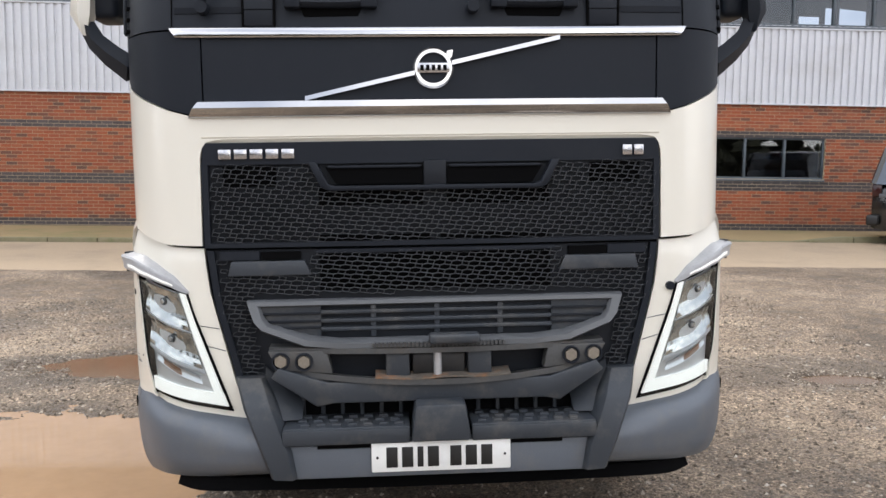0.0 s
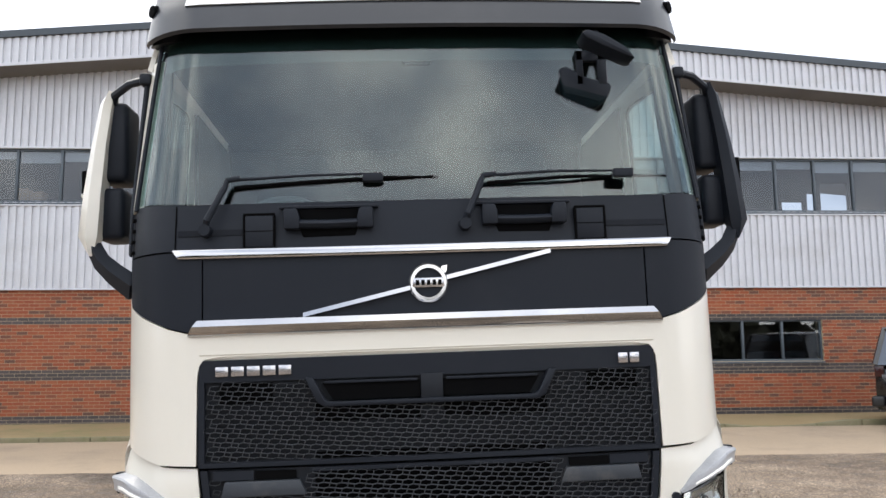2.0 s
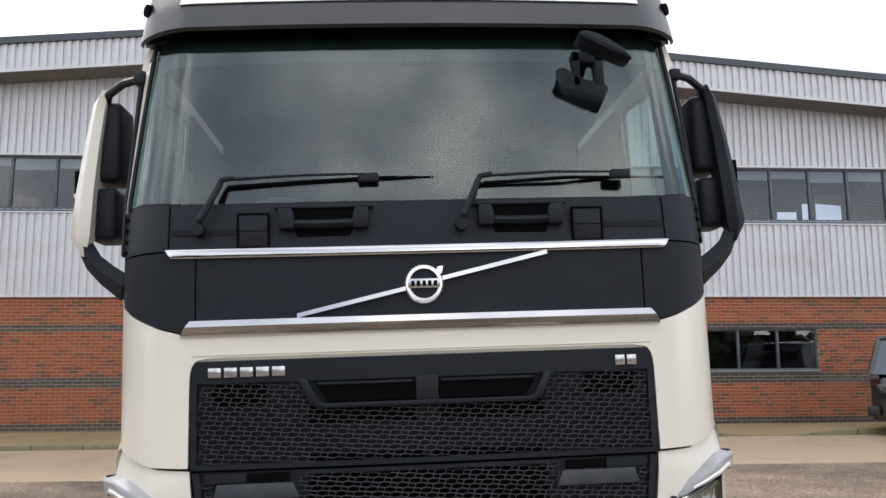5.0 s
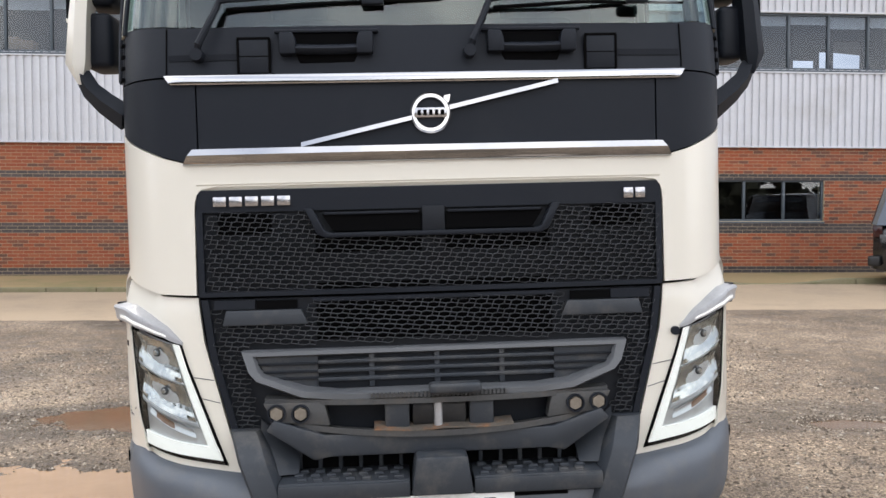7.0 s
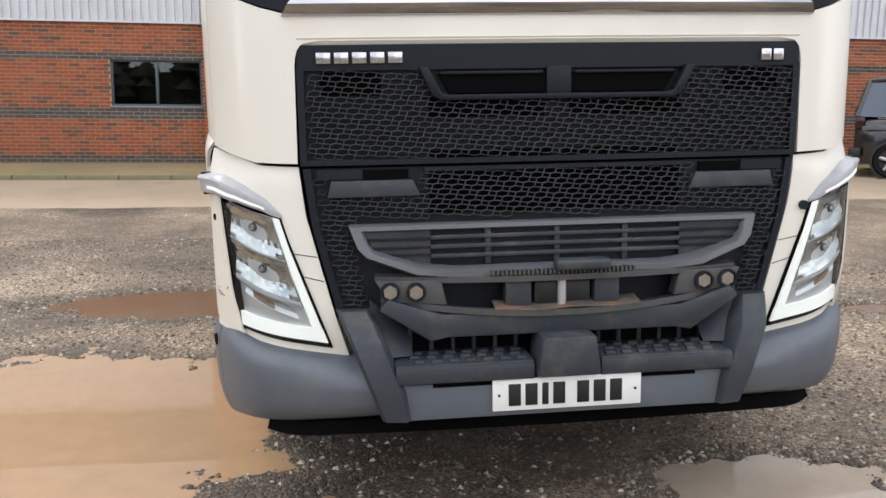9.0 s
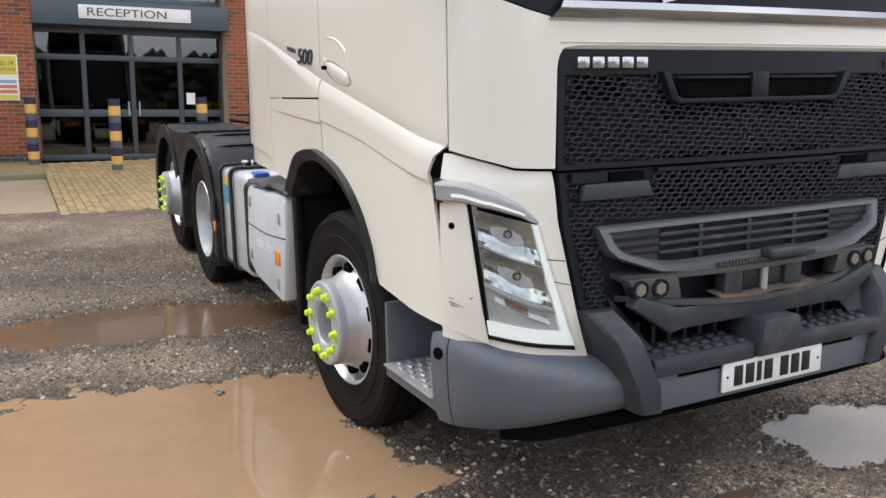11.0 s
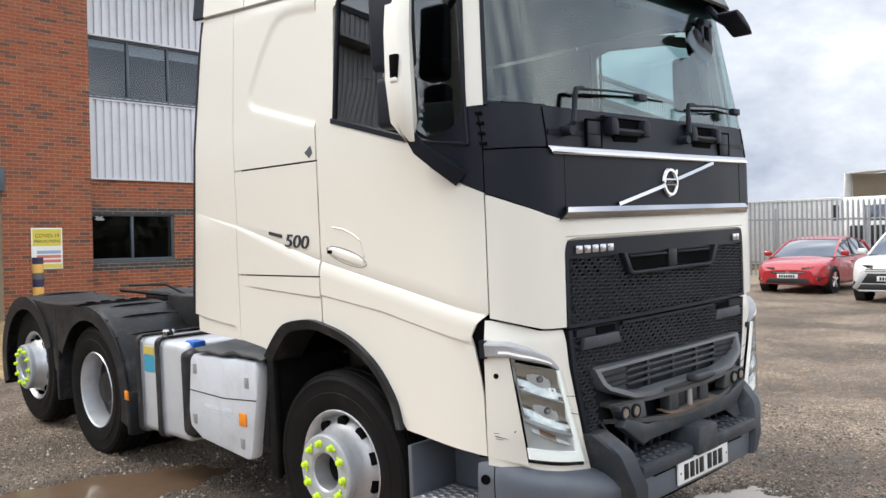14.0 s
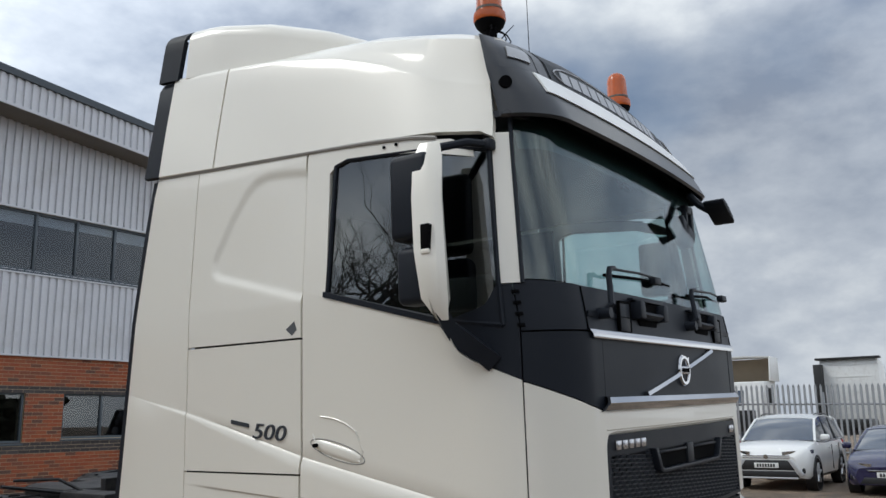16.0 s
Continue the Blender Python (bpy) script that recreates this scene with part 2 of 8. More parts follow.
M_BRICK = brick_mat("red_brick", [(0.0, (0.30, 0.080, 0.032)), (0.30, (0.255, 0.062, 0.027)), (0.55, (0.31, 0.100, 0.046)), (0.72, (0.19, 0.060, 0.033)), (0.86, (0.095, 0.050, 0.038)), (1.0, (0.27, 0.074, 0.034))])
M_BRICKD = mat("dark_engineering_brick", (0.055, 0.045, 0.045), 0.7, vary=0.2, scale=3, fine=70, bump=0.3, rand=0.25)
M_MORTAR = mat("mortar", (0.45, 0.36, 0.25), 0.95, vary=0.12, scale=2, fine=90, bump=0.4)
M_CLAD = mat("corrugated_cladding", (0.56, 0.57, 0.605), 0.45, 0.10, vary=0.05, scale=0.8, fine=20, dirt=(0.38, 0.37, 0.36), dirt_amt=0.35)
M_SOFFIT = mat("weathered_soffit", (0.16, 0.15, 0.14), 0.8, vary=0.2, scale=2)
M_GUTTER = mat("slate_blue_trim", (0.045, 0.058, 0.072), 0.5, vary=0.1)
M_FRAME = mat("slate_window_frame", (0.06, 0.078, 0.095), 0.45, vary=0.08)
# near-black so that the unlit rooms' shade is in the colour
M_ROOM = mat("room_shade_colour", (0.017, 0.019, 0.023), 0.9, vary=0.2, scale=1)
M_CARD = mat("cardboard", (0.34, 0.22, 0.13), 0.9, vary=0.12, fine=40)
M_BLIND = mat("white_blind", (0.75, 0.75, 0.73), 0.8, vary=0.05)
M_CONC = mat("worn_concrete", (0.40, 0.305, 0.208), 0.72, vary=0.12, scale=0.5, fine=30, bump=0.2, dirt=(0.24, 0.19, 0.14), dirt_amt=0.55)
M_VERGE = mat("mossy_concrete_path", (0.29, 0.215, 0.110), 0.9, vary=0.18, scale=0.8, fine=40, bump=0.3, dirt=(0.16, 0.17, 0.06), dirt_amt=0.7)
M_KERB = mat("mossy_kerb", (0.20, 0.18, 0.11), 0.9, vary=0.2, scale=2, fine=60, bump=0.3, dirt=(0.10, 0.12, 0.04), dirt_amt=0.6)
M_PAVE = mat("buff_paving_brick", (0.42, 0.30, 0.15), 0.85, vary=0.12, scale=2, fine=60, bump=0.3, rand=0.2, dirt=(0.16, 0.13, 0.08), dirt_amt=0.4)
M_STONE = brick_mat("gravel_stones", [(0.0, (0.070, 0.053, 0.039)), (0.45, (0.130, 0.101, 0.075)), (0.74, (0.20, 0.162, 0.125)), (0.90, (0.36, 0.31, 0.25)), (1.0, (0.50, 0.445, 0.375))])
M_FENCE = mat("galvanised_steel", (0.40, 0.41, 0.42), 0.5, 0.5, vary=0.1, scale=3)


def ground_mat():
    """Damp trodden gravel: mud wash, chips of three sizes, damp margins by the puddles, shade painted under the cab
    front.
    """
    m = bpy.data.materials.new("wet_gravel")
    m.use_nodes = True
    n, l = m.node_tree.nodes, m.node_tree.links
    b = n["Principled BSDF"]
    tc = n.new("ShaderNodeTexCoord")

    def tex(kind, scale, detail=None, rough=None):
        t = n.new("ShaderNodeTex" + kind)
        t.inputs["Scale"].default_value = scale
        if detail is not None:
            t.inputs["Detail"].default_value = detail
        if rough is not None:
            t.inputs["Roughness"].default_value = rough
        l.new(tc.outputs["Object"], t.inputs["Vector"])
        return t

    def math_(op, x, y=None, z=None):
        q = n.new("ShaderNodeMath")
        q.operation = op
        for i, v in enumerate((x, y, z)):
            if v is None:
                continue
            if isinstance(v, (int, float)):
                q.inputs[i].default_value = v
            else:
                l.new(v, q.inputs[i])
        return q.outputs[0]

    def rng(v, a0, a1, b0, b1):
        q = n.new("ShaderNodeMapRange")
        for nm, x in zip(("From Min", "From Max", "To Min", "To Max"), (a0, a1, b0, b1)):
            q.inputs[nm].default_value = x
        l.new(v, q.inputs["Value"])
        return q.outputs[0]
    big, mid, fine = tex("Noise", 0.5, 7, 0.62), tex("Noise", 5.0, 6, 0.6), tex("Noise", 46, 4, 0.7)
    v1, v2, v3 = tex("Voronoi", 34), tex("Voronoi", 78), tex("Voronoi", 190)
    # wet holds puddle damp and the shade painted under the cab front
    wet = n.new("ShaderNodeAttribute")
    wet.attribute_name = "wet"
    wash = n.new("ShaderNodeValToRGB")
    e = wash.color_ramp.elements
    e[0].position, e[0].color = 0.34, (0.122, 0.092, 0.066, 1)
    e[1].position, e[1].color = 0.66, (0.375, 0.292, 0.212, 1)
    e2 = e.new(0.50)
    e2.color = (0.240, 0.180, 0.128, 1)
    l.new(math_("MULTIPLY_ADD", math_("SUBTRACT", mid.outputs["Fac"], 0.5), 0.55, big.outputs["Fac"]), wash.inputs["Fac"])

    def cell(v, ch):
        q = n.new("ShaderNodeSeparateColor")
        l.new(v.outputs["Color"], q.inputs["Color"])
        return q.outputs[ch]
    grain = math_("MULTIPLY", rng(cell(v2, "Red"), 0, 1, 0.42, 1.55), rng(cell(v3, "Green"), 0, 1, 0.55, 1.45))
    chip = math_("MULTIPLY", math_("GREATER_THAN", cell(v1, "Blue"), 0.80), math_("LESS_THAN", v1.outputs["Distance"], 0.42))
    grain = math_("MULTIPLY", grain, math_("MULTIPLY_ADD", chip, 0.75, 0.97))
    grain = math_("MULTIPLY", grain, rng(fine.outputs["Fac"], 0.3, 0.7, 0.72, 1.28))
    damp_shade = math_("MULTIPLY", wet.outputs["Fac"], rng(mid.outputs["Fac"], 0.35, 0.6, 0.55, 1.0))
    grain = math_("MULTIPLY", grain, rng(damp_shade, 0, 1, 1.0, 0.27))
    sc = n.new("ShaderNodeVectorMath")
    sc.operation = "SCALE"
    l.new(wash.outputs["Color"], sc.inputs[0])
    l.new(grain, sc.inputs["Scale"])
    l.new(sc.outputs["Vector"], b.inputs["Base Color"])
    l.new(math_("SUBTRACT", rng(mid.outputs["Fac"], 0.35, 0.6, 0.55, 0.92), math_("MULTIPLY", damp_shade, 0.30)), b.inputs["Roughness"])
    h = math_("MULTIPLY_ADD", v3.outputs["Distance"], 0.35, math_("MULTIPLY_ADD", v2.outputs["Distance"], 0.8, math_("MULTIPLY", v1.outputs["Distance"], 0.5)))
    bp = n.new("ShaderNodeBump")
    bp.invert = True
    bp.inputs["Strength"].default_value, bp.inputs["Distance"].default_value = 1.0, 0.016
    l.new(h, bp.inputs["Height"])
    l.new(bp.outputs["Normal"], b.inputs["Normal"])
    return m


def water_mat(name, colour, rough=0.015, spec=0.5):
    m = mat(name, colour, rough, vary=0.10, scale=1.2, fine=9, rough_vary=0.5, spec=spec)
    m.node_tree.nodes["Principled BSDF"].inputs["IOR"].default_value = 1.4
    return m


M_GROUND = ground_mat()
M_MUD = water_mat("muddy_water", (0.35, 0.228, 0.136))
M_MUDD = water_mat("dark_muddy_water", (0.15, 0.098, 0.062), 0.09, 0.35)
# mud colour lightened to carry part of the bright sky reflection
M_PALE = water_mat("muddy_water_sky_glare", (0.40, 0.325, 0.255), 0.015, 0.90)


# ---- mesh helpers ----
def bm_mesh(bm, name, material, smooth=True):
    me = bpy.data.meshes.new(name)
    bmesh.ops.recalc_face_normals(bm, faces=bm.faces)
    bm.to_mesh(me)
    bm.free()
    for mm in (material if isinstance(material, (list, tuple)) else [material]):
        me.materials.append(mm)
    if smooth:
        me.shade_smooth()
        me.set_sharp_from_angle(angle=radians(38))
    return me


def py_mesh(name, verts, faces, material, smooth=True, idx=None):
    me = bpy.data.meshes.new(name)
    me.from_pydata([tuple(v) for v in verts], [], faces)
    for mm in (material if isinstance(material, (list, tuple)) else [material]):
        me.materials.append(mm)
    if idx is not None:
        me.polygons.foreach_set("material_index", idx)
    me.update()
    if smooth:
        me.shade_smooth()
        me.set_sharp_from_angle(angle=radians(38))
    return me


def part(name, bm, material, parent, label="", smooth=True):
    """One mesh object under a thing or a part; meshes are given in the thing's own coordinates."""
    ob = new(name, bm if isinstance(bm, bpy.types.Mesh) else bm_mesh(bm, name, material, smooth))
    ob.parent = parent
    if label:
        ob["label"] = label
    return ob


def thing(name, bm, material, label, category, at=None, group="", kind="", smooth=True):
    ob = new(name, bm if (bm is None or isinstance(bm, bpy.types.Mesh)) else bm_mesh(bm, name, material, smooth))
    if at is not None:
        ob.matrix_world = at if isinstance(at, Matrix) else Matrix.Translation(at)
    return tagged(ob, label, category, group, kind)


def add_box(bm, lo, hi, bevel=0.0, m=None, seg=2):
    r = bmesh.ops.create_cube(bm, size=1)
    vs = r["verts"]
    for v in vs:
        v.co = Vector([lo[i] + (v.co[i] + 0.5) * (hi[i] - lo[i]) for i in range(3)])
    if bevel:
        es = list({e for v in vs for e in v.link_edges})
        out = bmesh.ops.bevel(bm, geom=es, offset=bevel, segments=seg, affect="EDGES", profile=0.5)
        vs = list({v for f in out["faces"] for v in f.verts} | {v for v in vs if v.is_valid})
    if m is not None:
        bmesh.ops.transform(bm, matrix=m, verts=vs)
    return vs


def box(lo, hi, bevel=0.0, m=None, seg=2):
    bm = bmesh.new()
    add_box(bm, lo, hi, bevel, m, seg)
    return bm


def add_cyl(bm, a, b, r1, r2=None, n=24, caps=True):
    a, b = Vector(a), Vector(b)
    m = Matrix.Translation((a + b) / 2) @ (b - a).to_track_quat("Z", "Y").to_matrix().to_4x4()
    return bmesh.ops.create_cone(bm, cap_ends=caps, segments=n, radius1=r1, radius2=r1 if r2 is None else r2, depth=(b - a).length, matrix=m)["verts"]


def cyl(a, b, r1, r2=None, n=24):
    bm = bmesh.new()
    add_cyl(bm, a, b, r1, r2, n)
    return bm


def tube(points, r, n=10, r_end=None):
    """A round rod along a line of points."""
    bm = bmesh.new()
    add_tube(bm, points, r, n, r_end)
    return bm


def add_tube(bm, points, r, n=10, r_end=None):
    pts = [Vector(p) for p in points]
    rings = []
    up = Vector((0.13, 0.21, 1)).normalized()
    for i, p in enumerate(pts):
        d = (pts[min(i + 1, len(pts) - 1)] - pts[max(i - 1, 0)]).normalized()
        u = d.cross(up)
        u = u.normalized() if u.length > 1e-4 else Vector((1, 0, 0))
        v = d.cross(u)
        rr = r if r_end is None else r + (r_end - r) * i / (len(pts) - 1)
        rings.append([bm.verts.new(p + (u * math.cos(2 * math.pi * k / n) + v * math.sin(2 * math.pi * k / n)) * rr) for k in range(n)])
    for a, b in zip(rings, rings[1:]):
        for k in range(n):
            bm.faces.new((a[k], a[(k + 1) % n], b[(k + 1) % n], b[k]))
    bm.faces.new(rings[0][::-1])
    bm.faces.new(rings[-1])


def lathe(profile, n=48, axis="x"):
    """Turn a profile of (along, radius) round an axis; closed by caps where the radius is not zero."""
    bm = bmesh.new()
    rings = []
    for a, r in profile:
        ring = []
        for k in range(n):
            c, s = math.cos(2 * math.pi * k / n) * r, math.sin(2 * math.pi * k / n) * r
            ring.append(bm.verts.new((a, c, s) if axis == "x" else ((c, s, a) if axis == "z" else (c, a, s))))
        rings.append(ring)
    for a, b in zip(rings, rings[1:]):
        for k in range(n):
            bm.faces.new((a[k], a[(k + 1) % n], b[(k + 1) % n], b[k]))
    return bm


def prism(poly, lo, hi, axis="y", bevel=0.0):
    """A flat outline pushed from lo to hi along an axis. poly: (a, b) in the other two axes, in order."""
    bm = bmesh.new()
    put = {"x": lambda a, b, c: (c, a, b), "y": lambda a, b, c: (a, c, b), "z": lambda a, b, c: (a, b, c)}[axis]
    f = bm.faces.new([bm.verts.new(put(a, b, lo)) for a, b in poly])
    r = bmesh.ops.extrude_face_region(bm, geom=[f])
    d = Vector(put(0, 0, hi - lo))
    bmesh.ops.translate(bm, vec=d, verts=[v for v in r["geom"] if isinstance(v, bmesh.types.BMVert)])
    if bevel:
        bmesh.ops.bevel(bm, geom=list(bm.edges), offset=bevel, segments=2, affect="EDGES", profile=0.5)
    return bm


def shell(fn, us, vs, thick, skip=None):
    """A curved sheet with thickness: fn(u, v, depth) gives a point; rim closed."""
    bm = bmesh.new()
    nu, nv = len(us), len(vs)
    a = [[bm.verts.new(fn(u, v, 0.0)) for v in vs] for u in us]
    b = [[bm.verts.new(fn(u, v, thick)) for v in vs] for u in us]
    for i in range(nu - 1):
        for j in range(nv - 1):
            bm.faces.new((a[i][j], a[i + 1][j], a[i + 1][j + 1], a[i][j + 1]))
            bm.faces.new((b[i][j], b[i][j + 1], b[i + 1][j + 1], b[i + 1][j]))
    for i in range(nu - 1):
        bm.faces.new((a[i][0], b[i][0], b[i + 1][0], a[i + 1][0]))
        bm.faces.new((a[i][-1], a[i + 1][-1], b[i + 1][-1], b[i][-1]))
    for j in range(nv - 1):
        bm.faces.new((a[0][j], a[0][j + 1], b[0][j + 1], b[0][j]))
        bm.faces.new((a[-1][j], b[-1][j], b[-1][j + 1], a[-1][j + 1]))
    return bm


def lin(a, b, n):
    return [a + (b - a) * i / (n - 1) for i in range(n)]


def it(pairs, x):
    """Straight-line interpolation in a short table."""
    if x <= pairs[0][0]:
        return pairs[0][1]
    for (x0, y0), (x1, y1) in zip(pairs, pairs[1:]):
        if x <= x1:
            return y0 + (y1 - y0) * (x - x0) / (x1 - x0)
    return pairs[-1][1]


def ss(a, b, x):
    t = min(1, max(0, (x - a) / (b - a)))
    return t * t * (3 - 2 * t)


def text(name, body, size, material, m, parent=None, extrude=0.002, align="LEFT", label="", squash=1.0):
    cu = bpy.data.curves.new(name, "FONT")
    cu.body, cu.size, cu.extrude, cu.align_x = body, size, extrude, align
    cu.materials.append(material)
    ob = new(name, cu)
    ob.parent = parent
    ob.matrix_basis = m @ Matrix.Diagonal((squash, 1, 1, 1))
    if label:
        ob["label"] = label
    return ob


# ---- ground ----
PUDDLES = [  # centre x, y, half sizes, depth, level
    (-2.15, 4.22, 1.28, 1.20, 0.050, 0.050),
    (-1.15, 4.85, 0.42, 0.50, 0.045, 0.050),
    (-1.55, 6.66, 1.08, 0.46, 0.030, 0.083),
    (1.17, 3.32, 0.50, 0.30, 0.024, 0.064),
    (1.02, 2.76, 0.26, 0.14, 0.013, 0.056),
    (0.14, 3.11, 0.16, 0.055, 0.010, 0.048),
    (3.36, 5.90, 0.32, 0.17, 0.022, 0.141),
]


def base_g(x, y):
    return 0.085 + 0.02 * (min(max(y, -12), 19) - 4.5) + 0.05 * math.tanh(x / 2)


def G(x, y):
    """Height of the yard."""
    z = base_g(x, y) - 0.06 * ss(12.0, 12.5, y)
    if -9 < x < 12 and -4 < y < 14:
        q = Vector((x, y, 0))
        n1 = noise.noise(q * 3.1 + Vector((5, 2, 0)))
        n2 = noise.noise(q * 8.0)
        z += 0.010 * noise.noise(q * 0.9) + 0.006 * n1 + 0.004 * n2
        drop = 0.0
        for cx, cy, rx, ry, d, lv in PUDDLES:
            e = math.hypot((x - cx) / rx, (y - cy) / ry)
            if e < 2.0:
                rag = 2.1 if rx < 0.7 else 1.0
                e += 0.15 * noise.noise(q * 1.9 + Vector((cx, 0, 3))) + rag * (0.16 * noise.noise(q * 5.0) + 0.07 * noise.noise(q * 13.0) + 0.05 * noise.noise(q * 29.0))
                k2 = 1 - ss(1.15, 1.9, e)
                z = z * (1 - k2) + (max(lv + 0.006, z - 0.02) + 0.005 * n1 + 0.005 * n2) * k2
                drop = max(drop, d * (1 - ss(0.80, 1.08, e)))
        z -= drop
    return z


def grid_sheet(name, xs, ys, zf, material):
    verts = [(x, y, zf(x, y)) for y in ys for x in xs]
    nx = len(xs)
    faces = [(j * nx + i, j * nx + i + 1, (j + 1) * nx + i + 1, (j + 1) * nx + i) for j in range(len(ys) - 1) for i in range(nx - 1)]
    return py_mesh(name, verts, faces, material)


far_l, far_r = [-1500, -600, -250, -100, -50, -25, -14], [16, 22, 35, 60, 120, 300, 700, 1500]
gx = far_l + lin(-9, -3.7, 36) + lin(-3.6, 2.4, 231) + lin(2.5, 12, 60) + far_r
gy = [-1500, -600, -250, -100, -40, -15, -8] + lin(-4, 1.0, 26) + lin(1.1, 7.6, 236) + lin(7.7, 14, 50) + [15, 16, 17, 18, 19, 22, 30, 50, 100, 250, 600, 1500]
def damp_and_shade(x, y):
    """Damp margins round the puddles, noisy damp patches, and bumper shade painted under the lorry."""
    if not (-9 < x < 12 and -4 < y < 14):
        return 0.0
    q = Vector((x, y, 0))
    w = 0.0
    for cx, cy, rx, ry, d, lv in PUDDLES:
        e = math.hypot((x - cx) / rx, (y - cy) / ry) + 0.35 * noise.noise(q * 1.6 + Vector((3, cy, 0)))
        w = max(w, 1 - ss(0.95, 1.55, e))
    # first patch paints bumper shade on the ground, second is damp soil
    for cx, cy, rx, ry, k in ((-0.05, 3.72, 0.75, 0.42, 1.0), (3.2, 6.1, 0.9, 0.5, 0.8)):
        e = math.hypot((x - cx) / rx, (y - cy) / ry) + 0.35 * noise.noise(q * 2.2 + Vector((cy, 1, 0)))
        w = max(w, k * (1 - ss(0.6, 1.35, e)))
    return min(1.0, w + 0.85 * (1 - 0.95 * ss(0.5, 1.4, x)) * ss(-0.05, 0.40, noise.noise(q * 0.7 + Vector((9, 4, 0)))))


g_me = grid_sheet("ground", gx, gy, G, M_GROUND)
g_wet_shade = g_me.attributes.new("wet", "FLOAT", "POINT")
g_wet_shade.data.foreach_set("value", [damp_and_shade(x, y) for y in gy for x in gx])
ground = thing("ground", g_me, None, "wet grey-brown gravel yard with puddles", "ground", kind="structure")

for k, (cx, cy, rx, ry, d, lv) in enumerate(PUDDLES):
    mw = (M_MUD, M_MUD, M_MUDD, M_PALE, M_PALE, M_MUDD, M_MUDD)[k]
    if k == 1:
        continue
    n = 40
    sx, sy = (1.22, 1.22) if k else (1.35, 1.25)
    rim = [(cx + rx * sx * math.cos(2 * math.pi * i / n) + (0.30 if k == 0 else 0), cy + ry * sy * math.sin(2 * math.pi * i / n), lv) for i in range(n)]
    me = py_mesh("puddle", rim, [tuple(range(n))], mw, smooth=False)
    lab = {0: "large muddy brown puddle beside the front wheel", 2: "shallow dark brown puddle on the gravel", 5: "small brown muddy puddle", 6: "small brown muddy puddle"}.get(k, "pale shallow muddy puddle, sky brightness partly in its colour")
    thing("puddle", me, None, lab, "puddle")


# ---- the lorry ----
T_O = Vector((0, 4.5, 0.09))
truck = thing("lorry", None, None, "cream white three-axle tractor unit lorry with black front panels", "lorry",
              Matrix.Translation((0, 0, 1.655)) @ pose(0, 0, 0, 0, -1.6, 0) @ Matrix.Translation((0.17, 0, -1.655)) @ Matrix.Translation(T_O))


def tp(name, bm, material, parent=None, label="", smooth=True):
    bmesh.ops.translate(bm, vec=-T_O, verts=bm.verts)
    return part(name, bm, material, parent or truck, label, smooth)


CW = [(0.4, 1.225), (2.4, 1.225), (3.1, 1.185), (3.5, 1.13)]
CF = [(0.4, 3.17), (2.2, 3.17), (2.36, 3.195), (3.1, 3.325), (3.4, 3.38)]


def shoulder(y):
    """The pressed shoulder along the side: upper edge, height of its bevel, and the thinner line below it."""
    zc = it([(3.36, 1.440), (3.87, 1.548), (4.52, 1.683), (5.344, 1.899), (5.75, 1.982), (5.95, 2.02)], y)
    h = it([(3.36, 0.070), (4.52, 0.067), (5.34, 0.022), (5.75, 0.010)], y)
    z2 = it([(3.40, 1.317), (4.05, 1.452), (4.53, 1.517), (4.55, 1.503), (5.34, 1.553)], y)
    return zc, h, z2


def crease(y, z):
    """How far the side stands out at a height: hollow bevel under the shoulder, small step back under the lower line."""
    zc, h, z2 = shoulder(y)
    a = it([(3.36, 0.017), (4.52, 0.0145), (5.34, 0.007), (5.75, 0.003), (5.92, 0.0)], y) * (1 - (1 - min(1, max(0, (zc - z) / h))) ** 1.9)
    a -= 0.0035 * (1 - ss(4.9, 5.6, y)) * max(0, 1 - abs(z - zc - 0.005) / 0.007)
    return a - 0.008 * (1 - ss(5.1, 5.34, y)) * min(1, max(0, (z2 - z) / 0.010))


def side_rows(p, lo, hi):
    """Heights of the rows of a side panel, gathered along its pressed lines."""
    zc, h, z2 = shoulder(p + 2.115)
    marks = [lo, z2 - 0.014, z2 - 0.010, z2, z2 + 0.004, zc - h - 0.004, zc - h, zc - h + 0.004, zc - 0.004, zc, zc + 0.005, zc + 0.013, hi]
    zs = []
    for (a, b), n in zip(zip(marks, marks[1:]), (7, 1, 2, 1, 3, 1, 1, 6, 1, 1, 1, 10)):
        zs += [a + (b - a) * k / n for k in range(n)]
    zs.append(hi)
    for k in range(len(zs)):
        zs[k] = max(zs[k], lo + 0.0002 * k)
    for k in range(len(zs) - 1, -1, -1):
        zs[k] = min(zs[k], hi - 0.0002 * (len(zs) - 1 - k))
    return zs


